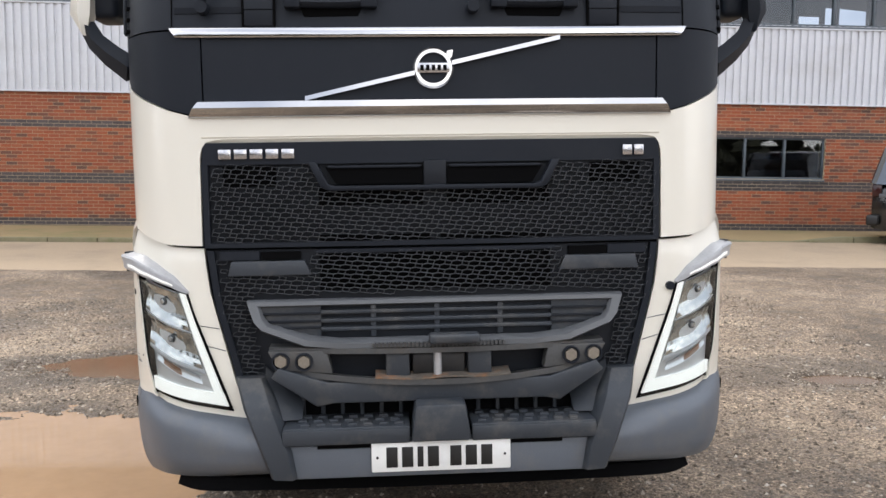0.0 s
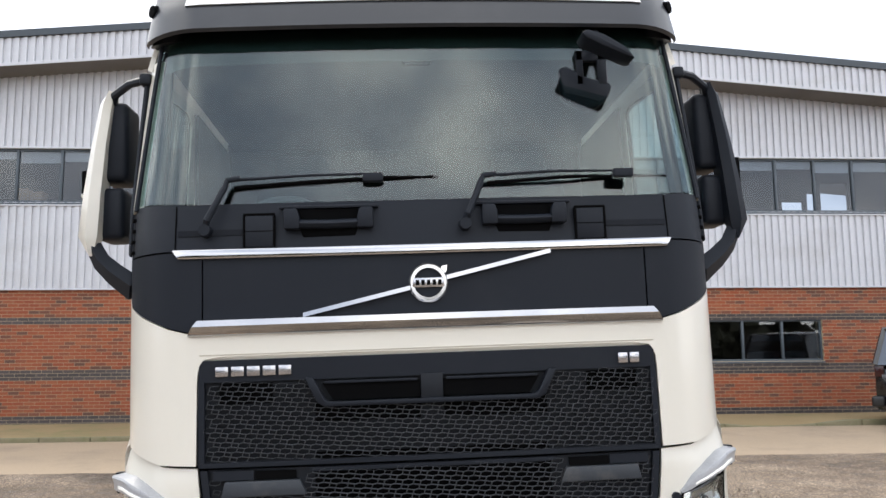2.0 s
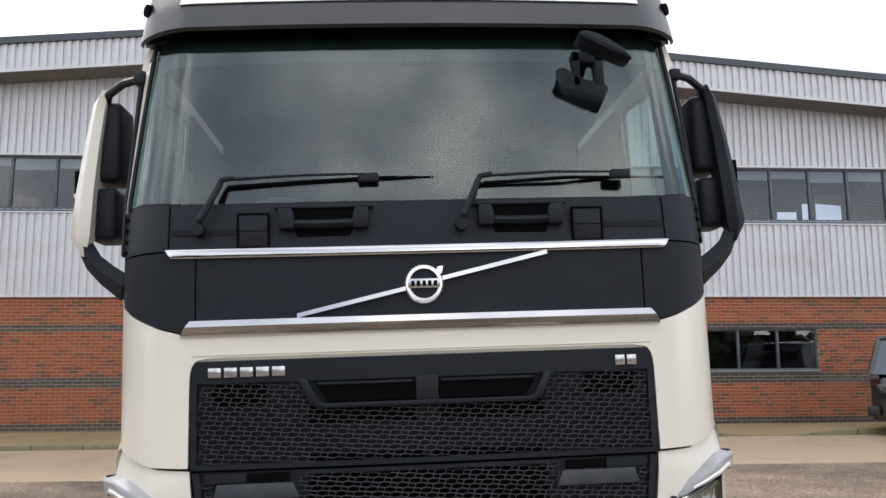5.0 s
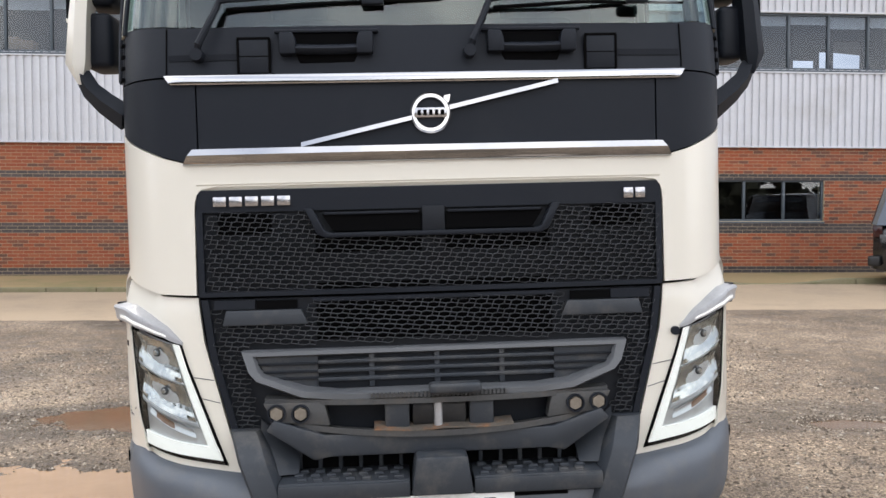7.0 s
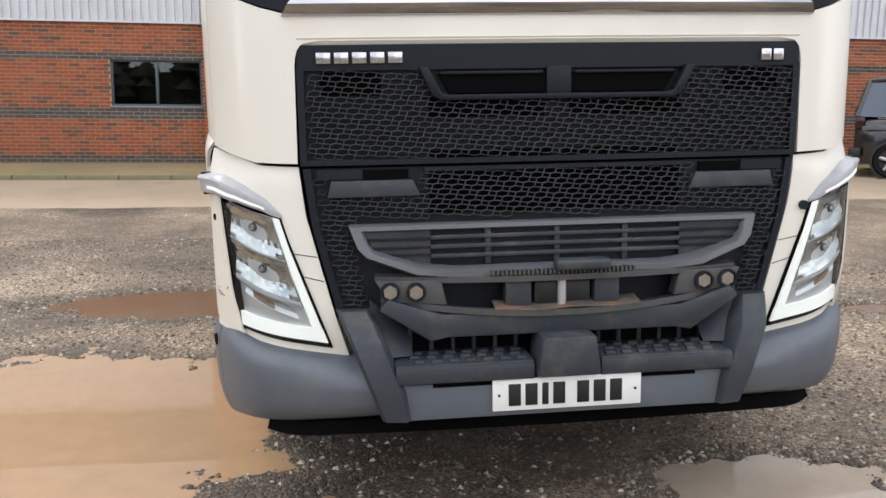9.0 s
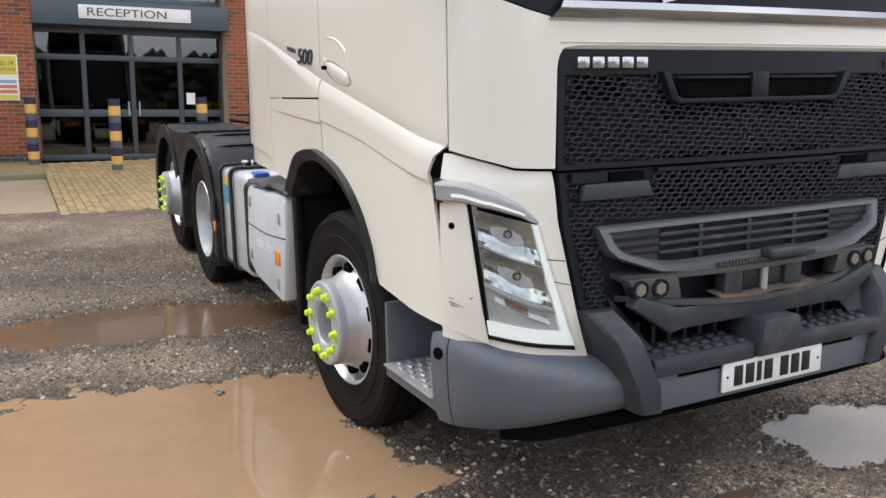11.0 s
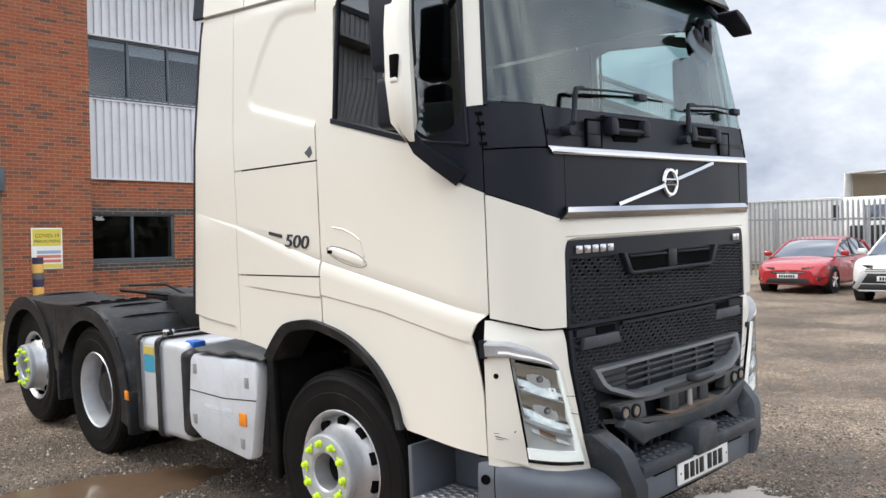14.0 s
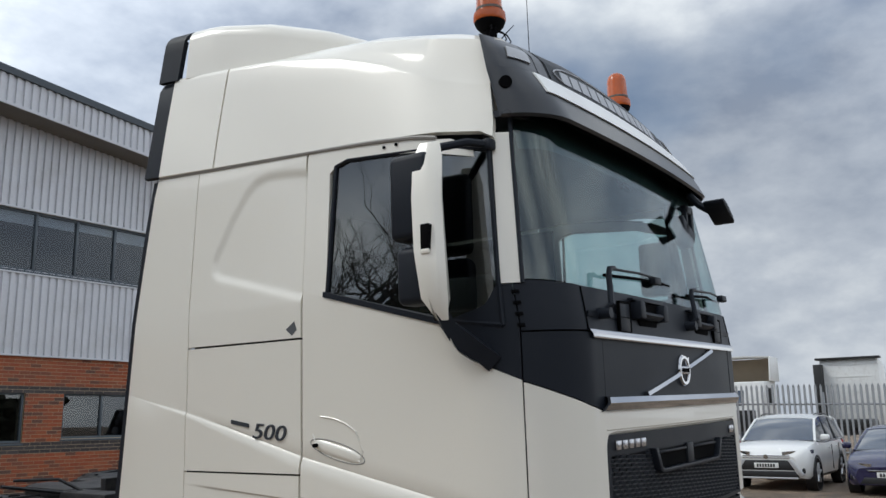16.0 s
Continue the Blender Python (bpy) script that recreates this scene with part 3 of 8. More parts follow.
def cab(p, z, depth=0.0):
    """A point of the cab's skin: p metres round from the middle of the front (minus: the driver's side), at height z."""
    s, a = (-1 if p < 0 else 1), abs(p)
    w, f = it(CW, z), it(CF, z)
    if a <= 0.925:
        x, y, nx, ny = a * (w - 0.3) / 0.925, f + 0.03 * (a / 0.925) ** 2, 0.06 * a, -1
    elif a <= 1.505:
        th = (a - 0.925) / 0.58 * math.pi / 2
        x, y = w - 0.3 + 0.3 * math.sin(th), f + 0.03 + 0.42 * (1 - math.cos(th))
        nx, ny = 0.42 * math.sin(th), -0.3 * math.cos(th)
    else:
        yc = f + 0.45
        y = yc + (a - 1.505) / 0.495 * (4.115 - yc) if a < 2.0 else 3.62 + (a - 1.505)
        x, nx, ny = w, 1, 0
    ln = math.hypot(nx, ny)
    if y > 3.3 and a > 1.2:
        depth = depth - crease(y, z) * ss(1.2, 1.35, a)
    if y > 5.60:
        depth = depth + 0.03 * ss(5.60, 6.0, y) ** 2
    return Vector((s * (x - nx / ln * depth), y - ny / ln * depth, z))


def py_(y):
    return y - 2.115


def skin(name, ps, zlo, zhi, n, material, depth=0.0, thick=0.02, parent=None, label="", side=1, skew=None, pressed=False, recess=None):
    """A panel of the cab between two heights along p; pressed: rows follow the shoulder line."""
    lo = zlo if callable(zlo) else (lambda p: it(zlo, p))
    hi = zhi if callable(zhi) else (lambda p: it(zhi, p))

    def fn(p, v, d):
        z = side_rows(p, lo(p), hi(p))[v] if pressed else lo(p) + (hi(p) - lo(p)) * v
        return cab(side * (p if skew is None else skew(p, z)), z, depth + d + (recess(p + 2.115, z) if recess else 0.0))
    return tp(name, shell(fn, ps, range(len(side_rows(ps[0], 1.0, 2.2))) if pressed else lin(0, 1, n), thick), material, parent, label)


def flat(z):
    return lambda p: z


# front: cream panel round the upper grille, in one piece
CORNER = 1.2945
TOPW = [(0, 1.862), (0.89, 1.862), (1.0, 1.885), (1.15, 1.932), (1.29, 1.982)]
front_ps = sorted([-CORNER, CORNER] + [s * v for s in (-1, 1) for v in lin(0.90, 1.28, 16) + [0.858, 0.864, 0.870, 0.8735, 0.877, 0.880, 0.884, 0.89] + lin(0.02, 0.85, 16)])


def front_lo(p):
    a = abs(p)
    return it([(0, 1.778), (0.820, 1.778), (0.842, 1.774), (0.858, 1.764), (0.870, 1.748), (0.877, 1.725), (0.880, 1.70), (0.884, 1.378), (1.05, 1.385), (1.29, 1.44)], a)


skin("front_panel", front_ps, front_lo, lambda p: it(TOPW, abs(p)), 16, M_PAINT, label="cream painted front panel")
# raised lip over the grille
tp("panel_lip", shell(lambda p, v, d: cab(p, 1.765 + 0.022 * v, -0.004 + 0.016 * (1 - v) + d), lin(-0.87, 0.87, 30), [0, 0.5, 1], 0.012), M_PAINT)

# black band under the windscreen
band_ps = lin(-CORNER, CORNER, 60)
skin("scuttle_panel", band_ps, flat(2.184), lambda p: it([(0, 2.362), (0.95, 2.366), (1.29, 2.390)], abs(p)), 5, M_BLACK, depth=0.004, label="black plastic panel below the windscreen")
for s in (-1, 1):
    skin("badge_panel_end", lin(0.862, CORNER, 16), lambda p: it(TOPW, p) + 0.006, flat(2.176), 8, M_BLACK, side=s)
skin("badge_panel", lin(-0.856, 0.856, 30), lambda p: it(TOPW, abs(p)) + 0.006, flat(2.176), 8, M_BLACK, depth=0.002, label="matt black badge panel")
tp("chrome_strip", shell(lambda p, v, d: cab(p - 0.035 * (1 - v) * (1 if p > 0 else -1) * ss(0.9, 0.975, abs(p)), 2.143 + 0.041 * v + 0.006 * (abs(p) / 0.98) ** 2, it([(0, 0.002), (0.08, -0.013), (0.5, -0.016), (0.92, -0.010), (1, 0.003)], v) + d), lin(-0.985, 0.985, 40), [0, 0.04, 0.08, 0.12, 0.5, 0.88, 0.92, 0.96, 1], 0.01), M_CHROME, label="flat upper chrome strip with tapered ends")
tp("chrome_strip", shell(lambda p, v, d: cab(p + (0.045 * (1 - v) - 0.02) * (1 if p > 0 else -1) * ss(0.8, 0.89, abs(p)), 1.856 + 0.064 * v, it([(0, 0.0), (0.05, -0.014), (0.10, -0.018), (0.50, -0.036), (0.56, -0.037), (0.92, -0.026), (0.97, -0.016), (1, 0.0)], v) + d), lin(-0.89, 0.89, 40), [0, 0.025, 0.05, 0.075, 0.10, 0.3, 0.50, 0.53, 0.56, 0.75, 0.92, 0.945, 0.97, 1], 0.012), M_CHROME, label="broad lower chrome strip")

# round emblem with a slanting bar, kept plain
ec = cab(0, 2.032)
em = lathe([(0.012, 0.050), (-0.010, 0.052), (-0.016, 0.057), (-0.016, 0.069), (-0.008, 0.076), (0.012, 0.077)], 40, "y")
bmesh.ops.translate(em, vec=ec, verts=em.verts)
emblem = tp("emblem", em, M_CHROME, label="plain round silver emblem")
tp("emblem_plate", cyl(ec + Vector((0, 0.004, 0)), ec + Vector((0, -0.004, 0)), 0.060, n=32), M_BLACK, emblem)
tp("emblem_bar", box(ec + Vector((-0.062, -0.017, -0.019)), ec + Vector((0.062, 0.002, 0.019)), 0.004), M_SILVER, emblem)
for k in range(5):
    tp("emblem_mark", box(ec + Vector((-0.049 + 0.0215 * k, -0.019, -0.010)), ec + Vector((-0.0365 + 0.0215 * k, -0.016, 0.010))), M_DARK, emblem)
tp("emblem_tip", prism([(0.046, 2.074), (0.052, 2.094), (0.074, 2.098), (0.070, 2.074), (0.060, 2.062)], ec.y - 0.012, ec.y + 0.01, "y"), M_CHROME, emblem)
for a, b in (((-0.478, 1.924), (-0.070, 2.014)), ((0.070, 2.050), (0.478, 2.143))):
    tp("diagonal_bar", shell(lambda u, v, d: cab(a[0] + (b[0] - a[0]) * u, a[1] + (b[1] - a[1]) * u + 0.012 * (v - 0.5) * 2, it([(0, 0.0), (0.15, -0.019), (0.85, -0.014), (1, 0.0)], v) + d), lin(0, 1, 12), [0, 0.08, 0.15, 0.5, 0.85, 0.92, 1], 0.012), M_CHROME, label="slanting chrome bar")

# flaps and grab handles in the scuttle
for hx0, hx1, bx0, bx1 in ((-0.545, -0.205, -0.695, -0.588), (0.217, 0.547, 0.592, 0.70)):
    y0 = cab(0.4, 2.284).y
    hm = (hx0 + hx1) / 2
    grab = tp("grab_handle", shell(lambda u, v, d: Vector((hx0 + 0.02 + (hx1 - hx0 - 0.04) * u, y0 - 0.048 + 0.02 * (2 * v - 1) ** 2 + 0.012 * (2 * u - 1) ** 4 + d, 2.258 + 0.034 * v - 0.006 * (1 - (2 * u - 1) ** 2))), lin(0, 1, 14), lin(0, 1, 5), 0.018), M_BLACK, label="black moulded grab handle")
    for ex in (hx0, hx1):
        inn = 0.050 if ex == hx0 else -0.050
        tp("handle_end", prism([(ex, 2.252), (ex, 2.330), (ex + inn, 2.330), (ex + inn * 1.2, 2.300), (ex + inn * 1.2, 2.252)], y0 - 0.046, y0 + 0.01, "y", 0.006), M_BLACK, grab)
    # black plates paint the shade behind and below the handle
    tp("grab_shade", box((hx0 + 0.045, y0 - 0.008, 2.290), (hx1 - 0.045, y0 - 0.003, 2.330)), M_DARK, grab)
    tp("pocket_shade", prism([(hm - 0.115, 2.262), (hm + 0.115, 2.262), (hm + 0.10, 2.224), (hm - 0.10, 2.224)], y0 - 0.010, y0 + 0.004, "y", 0.004), M_DARK, grab)
    tp("handle_ledge", box((hx0 - 0.02, y0 - 0.018, 2.333), (hx1 + 0.02, y0 + 0.01, 2.345), 0.004), M_BLACK, grab)
    tp("flap", box((bx0, y0 - 0.010, 2.190), (bx1, y0 + 0.006, 2.312), 0.004), M_BLACK)
    for gx0, gx1, gz0, gz1 in ((bx0 - 0.006, bx1 + 0.006, 2.311, 2.320), (bx0 - 0.008, bx0 - 0.001, 2.190, 2.314), (bx1 + 0.001, bx1 + 0.008, 2.190, 2.314), (bx0, bx1, 2.249, 2.252)):
        tp("flap_gap", box((gx0, y0 - 0.0115, gz0), (gx1, y0 + 0.004, gz1)), M_DARK)
for s in (-1, 1):
    tp("scuttle_seam", shell(lambda u, v, d: cab(s * (0.972 + 0.004 * u), 2.186 + 0.176 * v, -0.0005 + d), [0, 1], [0, 0.5, 1], 0.006), M_DARK)
    tp("scuttle_step", shell(lambda u, v, d: cab(s * (0.60 + 0.36 * u), 2.240 + 0.022 * v, -0.006 * v + d), lin(0, 1, 6), [0, 1], 0.008), M_BLACK)

# inner dark body that closes the gaps between panels
def inner(p, v, d):
    return cab(p, 0.95 + 1.38 * v, 0.05 + d)


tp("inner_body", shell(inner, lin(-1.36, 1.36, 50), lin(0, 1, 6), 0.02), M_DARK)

# ---- upper grille ----
def hex_cells(a, b, squash, bias):
    """The two cells of a skewed honeycomb: a wide one and a slim one, on the lattice a, b."""
    cells = []
    for own, off in ((0, 0.0), (1, 0.5)):
        cx, cz = off * a[0], off * a[1]
        poly = [(-0.1, -0.1), (0.1, -0.1), (0.1, 0.1), (-0.1, 0.1)]
        for i in range(-3, 4):
            for j in range(-3, 4):
                for other, o2 in ((0, 0.0), (1, 0.5)):
                    dx, dz = (i + o2) * a[0] + j * b[0] - cx, (i + o2) * a[1] + j * b[1] - cz
                    if abs(dx) + abs(dz) < 1e-9:
                        continue
                    nx, nz = dx * squash * squash, dz
                    lim = (nx * dx + nz * dz + bias * (other != own) * (1 if own == 0 else -1)) / 2
                    cut = []
                    for (x0, z0), (x1, z1) in zip(poly, poly[1:] + poly[:1]):
                        f0, f1 = nx * x0 + nz * z0 - lim, nx * x1 + nz * z1 - lim
                        if f0 <= 0:
                            cut.append((x0, z0))
                        if f0 * f1 < 0:
                            k = f0 / (f0 - f1)
                            cut.append((x0 + (x1 - x0) * k, z0 + (z1 - z0) * k))
                    poly = cut
        cells.append((cx, cz, poly))
    return cells


HEX_A, HEX_B = (0.0667, -0.0040), (0.0200, -0.0184)
HEX_CELLS = hex_cells(HEX_A, HEX_B, 0.44, 0.00005)


def hexes(x0, x1, z0, z1, inside, rim=0.0013, depth=0.012):
    """Skewed honeycomb: thin raised rims with walls that run back to the plate behind."""
    verts, faces = [], []
    for j in range(-60, 60):
        for i in range(-60, 60):
            for ox, oz, poly in HEX_CELLS:
                cx, cz = HEX_A[0] * i + HEX_B[0] * j + ox, 1.37 + HEX_A[1] * i + HEX_B[1] * j + oz
                if not (x0 < cx < x1 and z0 < cz < z1 and inside(cx, cz)):
                    continue
                yy, k, n = cab(cx, cz).y, len(verts), len(poly)
                hw, hh = max(p[0] for p in poly), max(p[1] for p in poly)
                for grow, dy in ((0.0, 0.0), (1.0, 0.0), (1.3, depth)):
                    verts += [(cx + p * (1 - rim * grow / hw), yy + dy, cz + q * (1 - rim * grow / hh)) for p, q in poly]
                for m0 in (0, n):
                    for q in range(n):
                        faces.append((k + m0 + q, k + m0 + (q + 1) % n, k + m0 + n + (q + 1) % n, k + m0 + n + q))
    bm = bmesh.new()
    me = bpy.data.meshes.new("hex")
    me.from_pydata(verts, [], faces)
    bm.from_mesh(me)
    bpy.data.meshes.remove(me)
    return bm


def up_in(x, z):
    if not (1.392 < z < 1.675 and abs(x) < 0.848):
        return False
    return not (z > 1.585 and abs(x) < it([(1.585, 0.43), (1.68, 0.475)], z))


grille_up = tp("upper_grille", shell(lambda p, v, d: cab(p, 1.372 + 0.392 * v, 0.021 + d), lin(-0.876, 0.876, 24), lin(0, 1, 4), 0.02), M_MESH, label="black honeycomb upper grille")
tagged(tp("honeycomb", hexes(-0.84, 0.85, 1.385, 1.69, up_in), M_HEX, grille_up), kind="stuff")
tp("grille_header", shell(lambda p, v, d: cab(p, 1.682 + 0.082 * v, 0.002 + d), lin(-0.872, 0.872, 24), lin(0, 1, 4), 0.03), M_BLACK, grille_up, "smooth black bar over the grille")
tp("grille_rail", shell(lambda p, v, d: cab(p, 1.370 + 0.018 * v, -0.002 + d), lin(-0.872, 0.872, 24), [0, 1], 0.03), M_BLACK, grille_up)
for s in (-1, 1):
    tp("grille_side", shell(lambda p, v, d: cab(s * p, 1.372 + 0.32 * v, 0.0 + d), [0.852, 0.863, 0.875], lin(0, 1, 4), 0.03), M_BLACK, grille_up)
    # solid black plates paint the dark of open cells behind the honeycomb
    for xa, xb, za, zb in ((0.045, 0.44, 1.525, 1.60), (0.02, 0.44, 1.387, 1.412), (0.60, 0.80, 1.60, 1.675)):
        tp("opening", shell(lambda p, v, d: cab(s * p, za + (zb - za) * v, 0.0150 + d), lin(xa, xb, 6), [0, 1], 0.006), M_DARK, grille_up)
# air inlet, its dark depth a flush black plate, with its tapered surround
inlet_y = cab(0.2, 1.64).y
for xa, xb in ((-0.412, -0.045), (0.045, 0.412)):
    tp("air_inlet", prism([(xa, 1.668), (xb, 1.668), (xb - (0.04 if xb > 0.1 else 0), 1.604), (xa + (0.04 if xa < -0.1 else 0), 1.604)], inlet_y - 0.001, inlet_y + 0.02, "y"), M_DARK, grille_up)
    tp("inlet_bar", box((xa + 0.01, inlet_y - 0.012, 1.664), (xb - 0.01, inlet_y, 1.674), 0.003), M_BLACK, grille_up)
tp("inlet_surround", prism([(-0.475, 1.690), (-0.445, 1.690), (-0.402, 1.606), (-0.38, 1.598), (0.38, 1.598), (0.402, 1.606), (0.445, 1.690), (0.475, 1.690), (0.43, 1.595), (0.40, 1.580), (-0.40, 1.580), (-0.43, 1.595)], inlet_y - 0.022, inlet_y + 0.01, "y", 0.003), M_BLACK, grille_up)
tp("inlet_post", box((-0.042, inlet_y - 0.012, 1.59), (0.042, inlet_y + 0.01, 1.69), 0.003), M_MESH, grille_up)

# brand lettering stands as plain silver blocks
for x0, x1, z0, z1, n in ((-0.815, -0.520, 1.703, 1.740, 5), (0.720, 0.812, 1.700, 1.740, 2)):
    step = (x1 - x0) / n
    for k in range(n):
        yy = cab(x0 + step * (k + 0.5), 1.72).y
        c = x0 + step * (k + 0.5)
        tp("badge_bar", box((c - step * 0.41, yy - 0.010, z0), (c + step * 0.41, yy + 0.004, z1), 0.003), M_SILVER, label="plain silver badge block")

# ---- lower grille ----
def low_half(z):
    return it([(0.84, 0.755), (1.16, 0.835), (1.37, 0.86)], z)


def low_cut(x, z):
    # the deep light-grey framed mouth and all below it
    return z < it([(0, 1.19), (0.70, 1.19), (0.745, 1.15), (0.66, 0.84)], abs(x)) and abs(x) < it([(0.80, 0.655), (1.02, 0.70), (1.19, 0.745)], z)


def low_in(x, z):
    if not (0.868 < z < 1.345 and abs(x) < low_half(z) - 0.030) or low_cut(x, z):
        return False
    return not (0.48 < abs(x) < 0.80 and 1.262 < z)


grille_low = tp("lower_grille", shell(lambda u, v, d: cab(u * (low_half(0.855 + 0.505 * v) + 0.012), 0.855 + 0.505 * v, 0.021 + d), lin(-1, 1, 24), lin(0, 1, 10), 0.02), M_MESH, label="black honeycomb lower grille")
tagged(tp("honeycomb", hexes(-0.84, 0.85, 0.862, 1.36, low_in), M_HEX, grille_low), kind="stuff")
for s in (-1, 1):
    tp("grille_edge", shell(lambda u, v, d: cab(s * (low_half(0.855 + 0.505 * v) - 0.016 + 0.026 * u), 0.855 + 0.505 * v, 0.002 + d), [0, 0.5, 1], lin(0, 1, 10), 0.034), M_BLACK, grille_low)
    tp("tow_cover", prism([(s * 0.79, 1.262), (s * 0.475, 1.262), (s * 0.50, 1.318), (s * 0.775, 1.318)], cab(0.6, 1.3).y - 0.006, cab(0.6, 1.3).y + 0.02, "y", 0.004), M_GREYD, grille_low)
    # black plate paints the shade above the tow cover
    tp("tow_shade", box((s * 0.59 - 0.075, cab(0.6, 1.3).y + 0.004, 1.322), (s * 0.59 + 0.075, cab(0.6, 1.3).y + 0.02, 1.352)), M_DARK, grille_low)
    tp("recess_panel", box((s * 0.745 - 0.075, cab(0.7, 1.3).y + 0.004, 1.322), (s * 0.745 + 0.075, cab(0.7, 1.3).y + 0.02, 1.356)), M_BLACK, grille_low)
# one more black plate for the dark behind open cells
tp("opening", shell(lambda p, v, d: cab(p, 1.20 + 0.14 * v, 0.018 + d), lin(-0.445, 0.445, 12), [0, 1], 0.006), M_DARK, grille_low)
tp("grille_rail", shell(lambda p, v, d: cab(p, 1.345 + 0.014 * v, 0.0 + d), lin(-0.46, 0.46, 24), [0, 1], 0.03), M_BLACK, grille_low)

# mouth: black back plate painting the cavity's dark, radiator fins, slats, light-grey frame
YF = 3.175
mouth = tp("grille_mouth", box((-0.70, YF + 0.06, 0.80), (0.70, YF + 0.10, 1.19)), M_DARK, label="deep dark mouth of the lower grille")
fins = bmesh.new()
for k in range(64):
    fx = -0.42 + 0.84 * k / 63
    add_box(fins, (fx - 0.0025, YF + 0.035, 0.83), (fx + 0.0025, YF + 0.06, 1.16))
tp("radiator_fins", fins, M_GREYD, mouth)
for s in (-1, 1):
    tp("mouth_side", prism([(s * 0.70, 1.165), (s * 0.445, 1.165), (s * 0.445, 1.02), (s * 0.60, 1.03)], YF + 0.005, YF + 0.05, "y"), M_GREYD, mouth)
    for zz, xe in ((1.115, 0.665), (1.085, 0.65), (1.06, 0.635)):
        tp("side_rib", box((s * (0.445 + xe) / 2 - (xe - 0.445) / 2, YF - 0.006, zz - 0.004), (s * (0.445 + xe) / 2 + (xe - 0.445) / 2, YF + 0.02, zz + 0.004), 0.002), M_MESH, mouth)
for zz in (1.118, 1.085, 1.052):
    tp("slat", box((-0.445, YF - 0.004, zz - 0.0075), (0.445, YF + 0.03, zz + 0.0075), 0.003), M_GREYD, mouth)
for xx in (-0.245, 0.0, 0.245):
    tp("slat_post", box((xx - 0.010, YF + 0.002, 1.02), (xx + 0.010, YF + 0.035, 1.165), 0.002), M_GREYD, mouth)
fr_out = [(-0.722, 1.168), (0.722, 1.168), (0.695, 1.09), (0.665, 1.058), (0.50, 0.997), (0.38, 0.985), (-0.38, 0.985), (-0.50, 0.997), (-0.665, 1.058), (-0.695, 1.09)]
fr_in = [(-0.672, 1.143), (0.672, 1.143), (0.655, 1.098), (0.635, 1.078), (0.485, 1.030), (0.37, 1.018), (-0.37, 1.018), (-0.485, 1.030), (-0.635, 1.078), (-0.655, 1.098)]


def ring_frame(outer, inn, y0, y1):
    bm = bmesh.new()
    n = len(outer)
    bow = lambda x: -0.060 * (1 - ss(1.0, 1.16, x[1])) + 0.02 * (x[0] / 0.7) ** 2
    rings = [[bm.verts.new((a, yy + bow((a, b)), b)) for a, b in poly] for poly, yy in ((outer, y1), (outer, y0 + 0.012), ([(o[0] * 0.99 + i[0] * 0.01, o[1] * 0.75 + i[1] * 0.25) for o, i in zip(outer, inn)], y0), ([(o[0] * 0.2 + i[0] * 0.8, o[1] * 0.2 + i[1] * 0.8) for o, i in zip(outer, inn)], y0), (inn, y0 + 0.01), (inn, y1))]
    for a, b in zip(rings, rings[1:] + rings[:1]):
        for k in range(n):
            bm.faces.new((a[k], a[(k + 1) % n], b[(k + 1) % n], b[k]))
    return bm


tp("grille_frame", ring_frame(fr_out, fr_in, YF - 0.03, YF + 0.05), M_GREYL, mouth, "light grey plastic frame")

# fold-out tray, fog lamps, tow pin below the frame
def bow_y(x):
    return 3.065 + 0.085 * (abs(x) / 0.65) ** 2.2


tray = tp("step_tray", shell(lambda x, v, d: Vector((x, bow_y(x) + 0.10 * v, 0.993 - d + 0.004 * v)), lin(-0.64, 0.64, 30), [0, 0.15, 1], 0.02), M_TRAY, label="dirty grey fold-out tray shelf")
gr = bmesh.new()
for k in range(34):
    gxk = -0.245 + 0.49 * k / 33
    add_box(gr, (gxk - 0.004, bow_y(gxk) - 0.004, 0.997), (gxk + 0.004, bow_y(gxk) + 0.05, 1.012))
tagged(tp("tray_grip", gr, M_TRAY, tray), kind="stuff")
tp("tray_handle", box((-0.038, 3.028, 1.010), (0.152, 3.09, 1.048), 0.012, seg=3), M_GREYD, tray)
tp("lower_lip", shell(lambda x, v, d: Vector((x, bow_y(x) - 0.005 + 0.09 * v + 0.0, 0.858 + 0.05 * (abs(x) / 0.63) ** 2 + 0.016 * (1 - v) - d)), lin(-0.62, 0.62, 30), [0, 0.2, 1], 0.022), M_TRAY, tray)
tp("rusty_edge", shell(lambda x, v, d: Vector((x, bow_y(x) - 0.008 + 0.08 * v, 0.8765 + 0.05 * (abs(x) / 0.63) ** 2 + 0.012 * v + 0.010 * max(0.0, 1 - abs(x) * 4) * math.sin(9 * x + 1) ** 2 - d)), lin(-0.24, 0.27, 24), [0, 0.5, 1], 0.004), M_RUST, tray, "rust-stained edge")
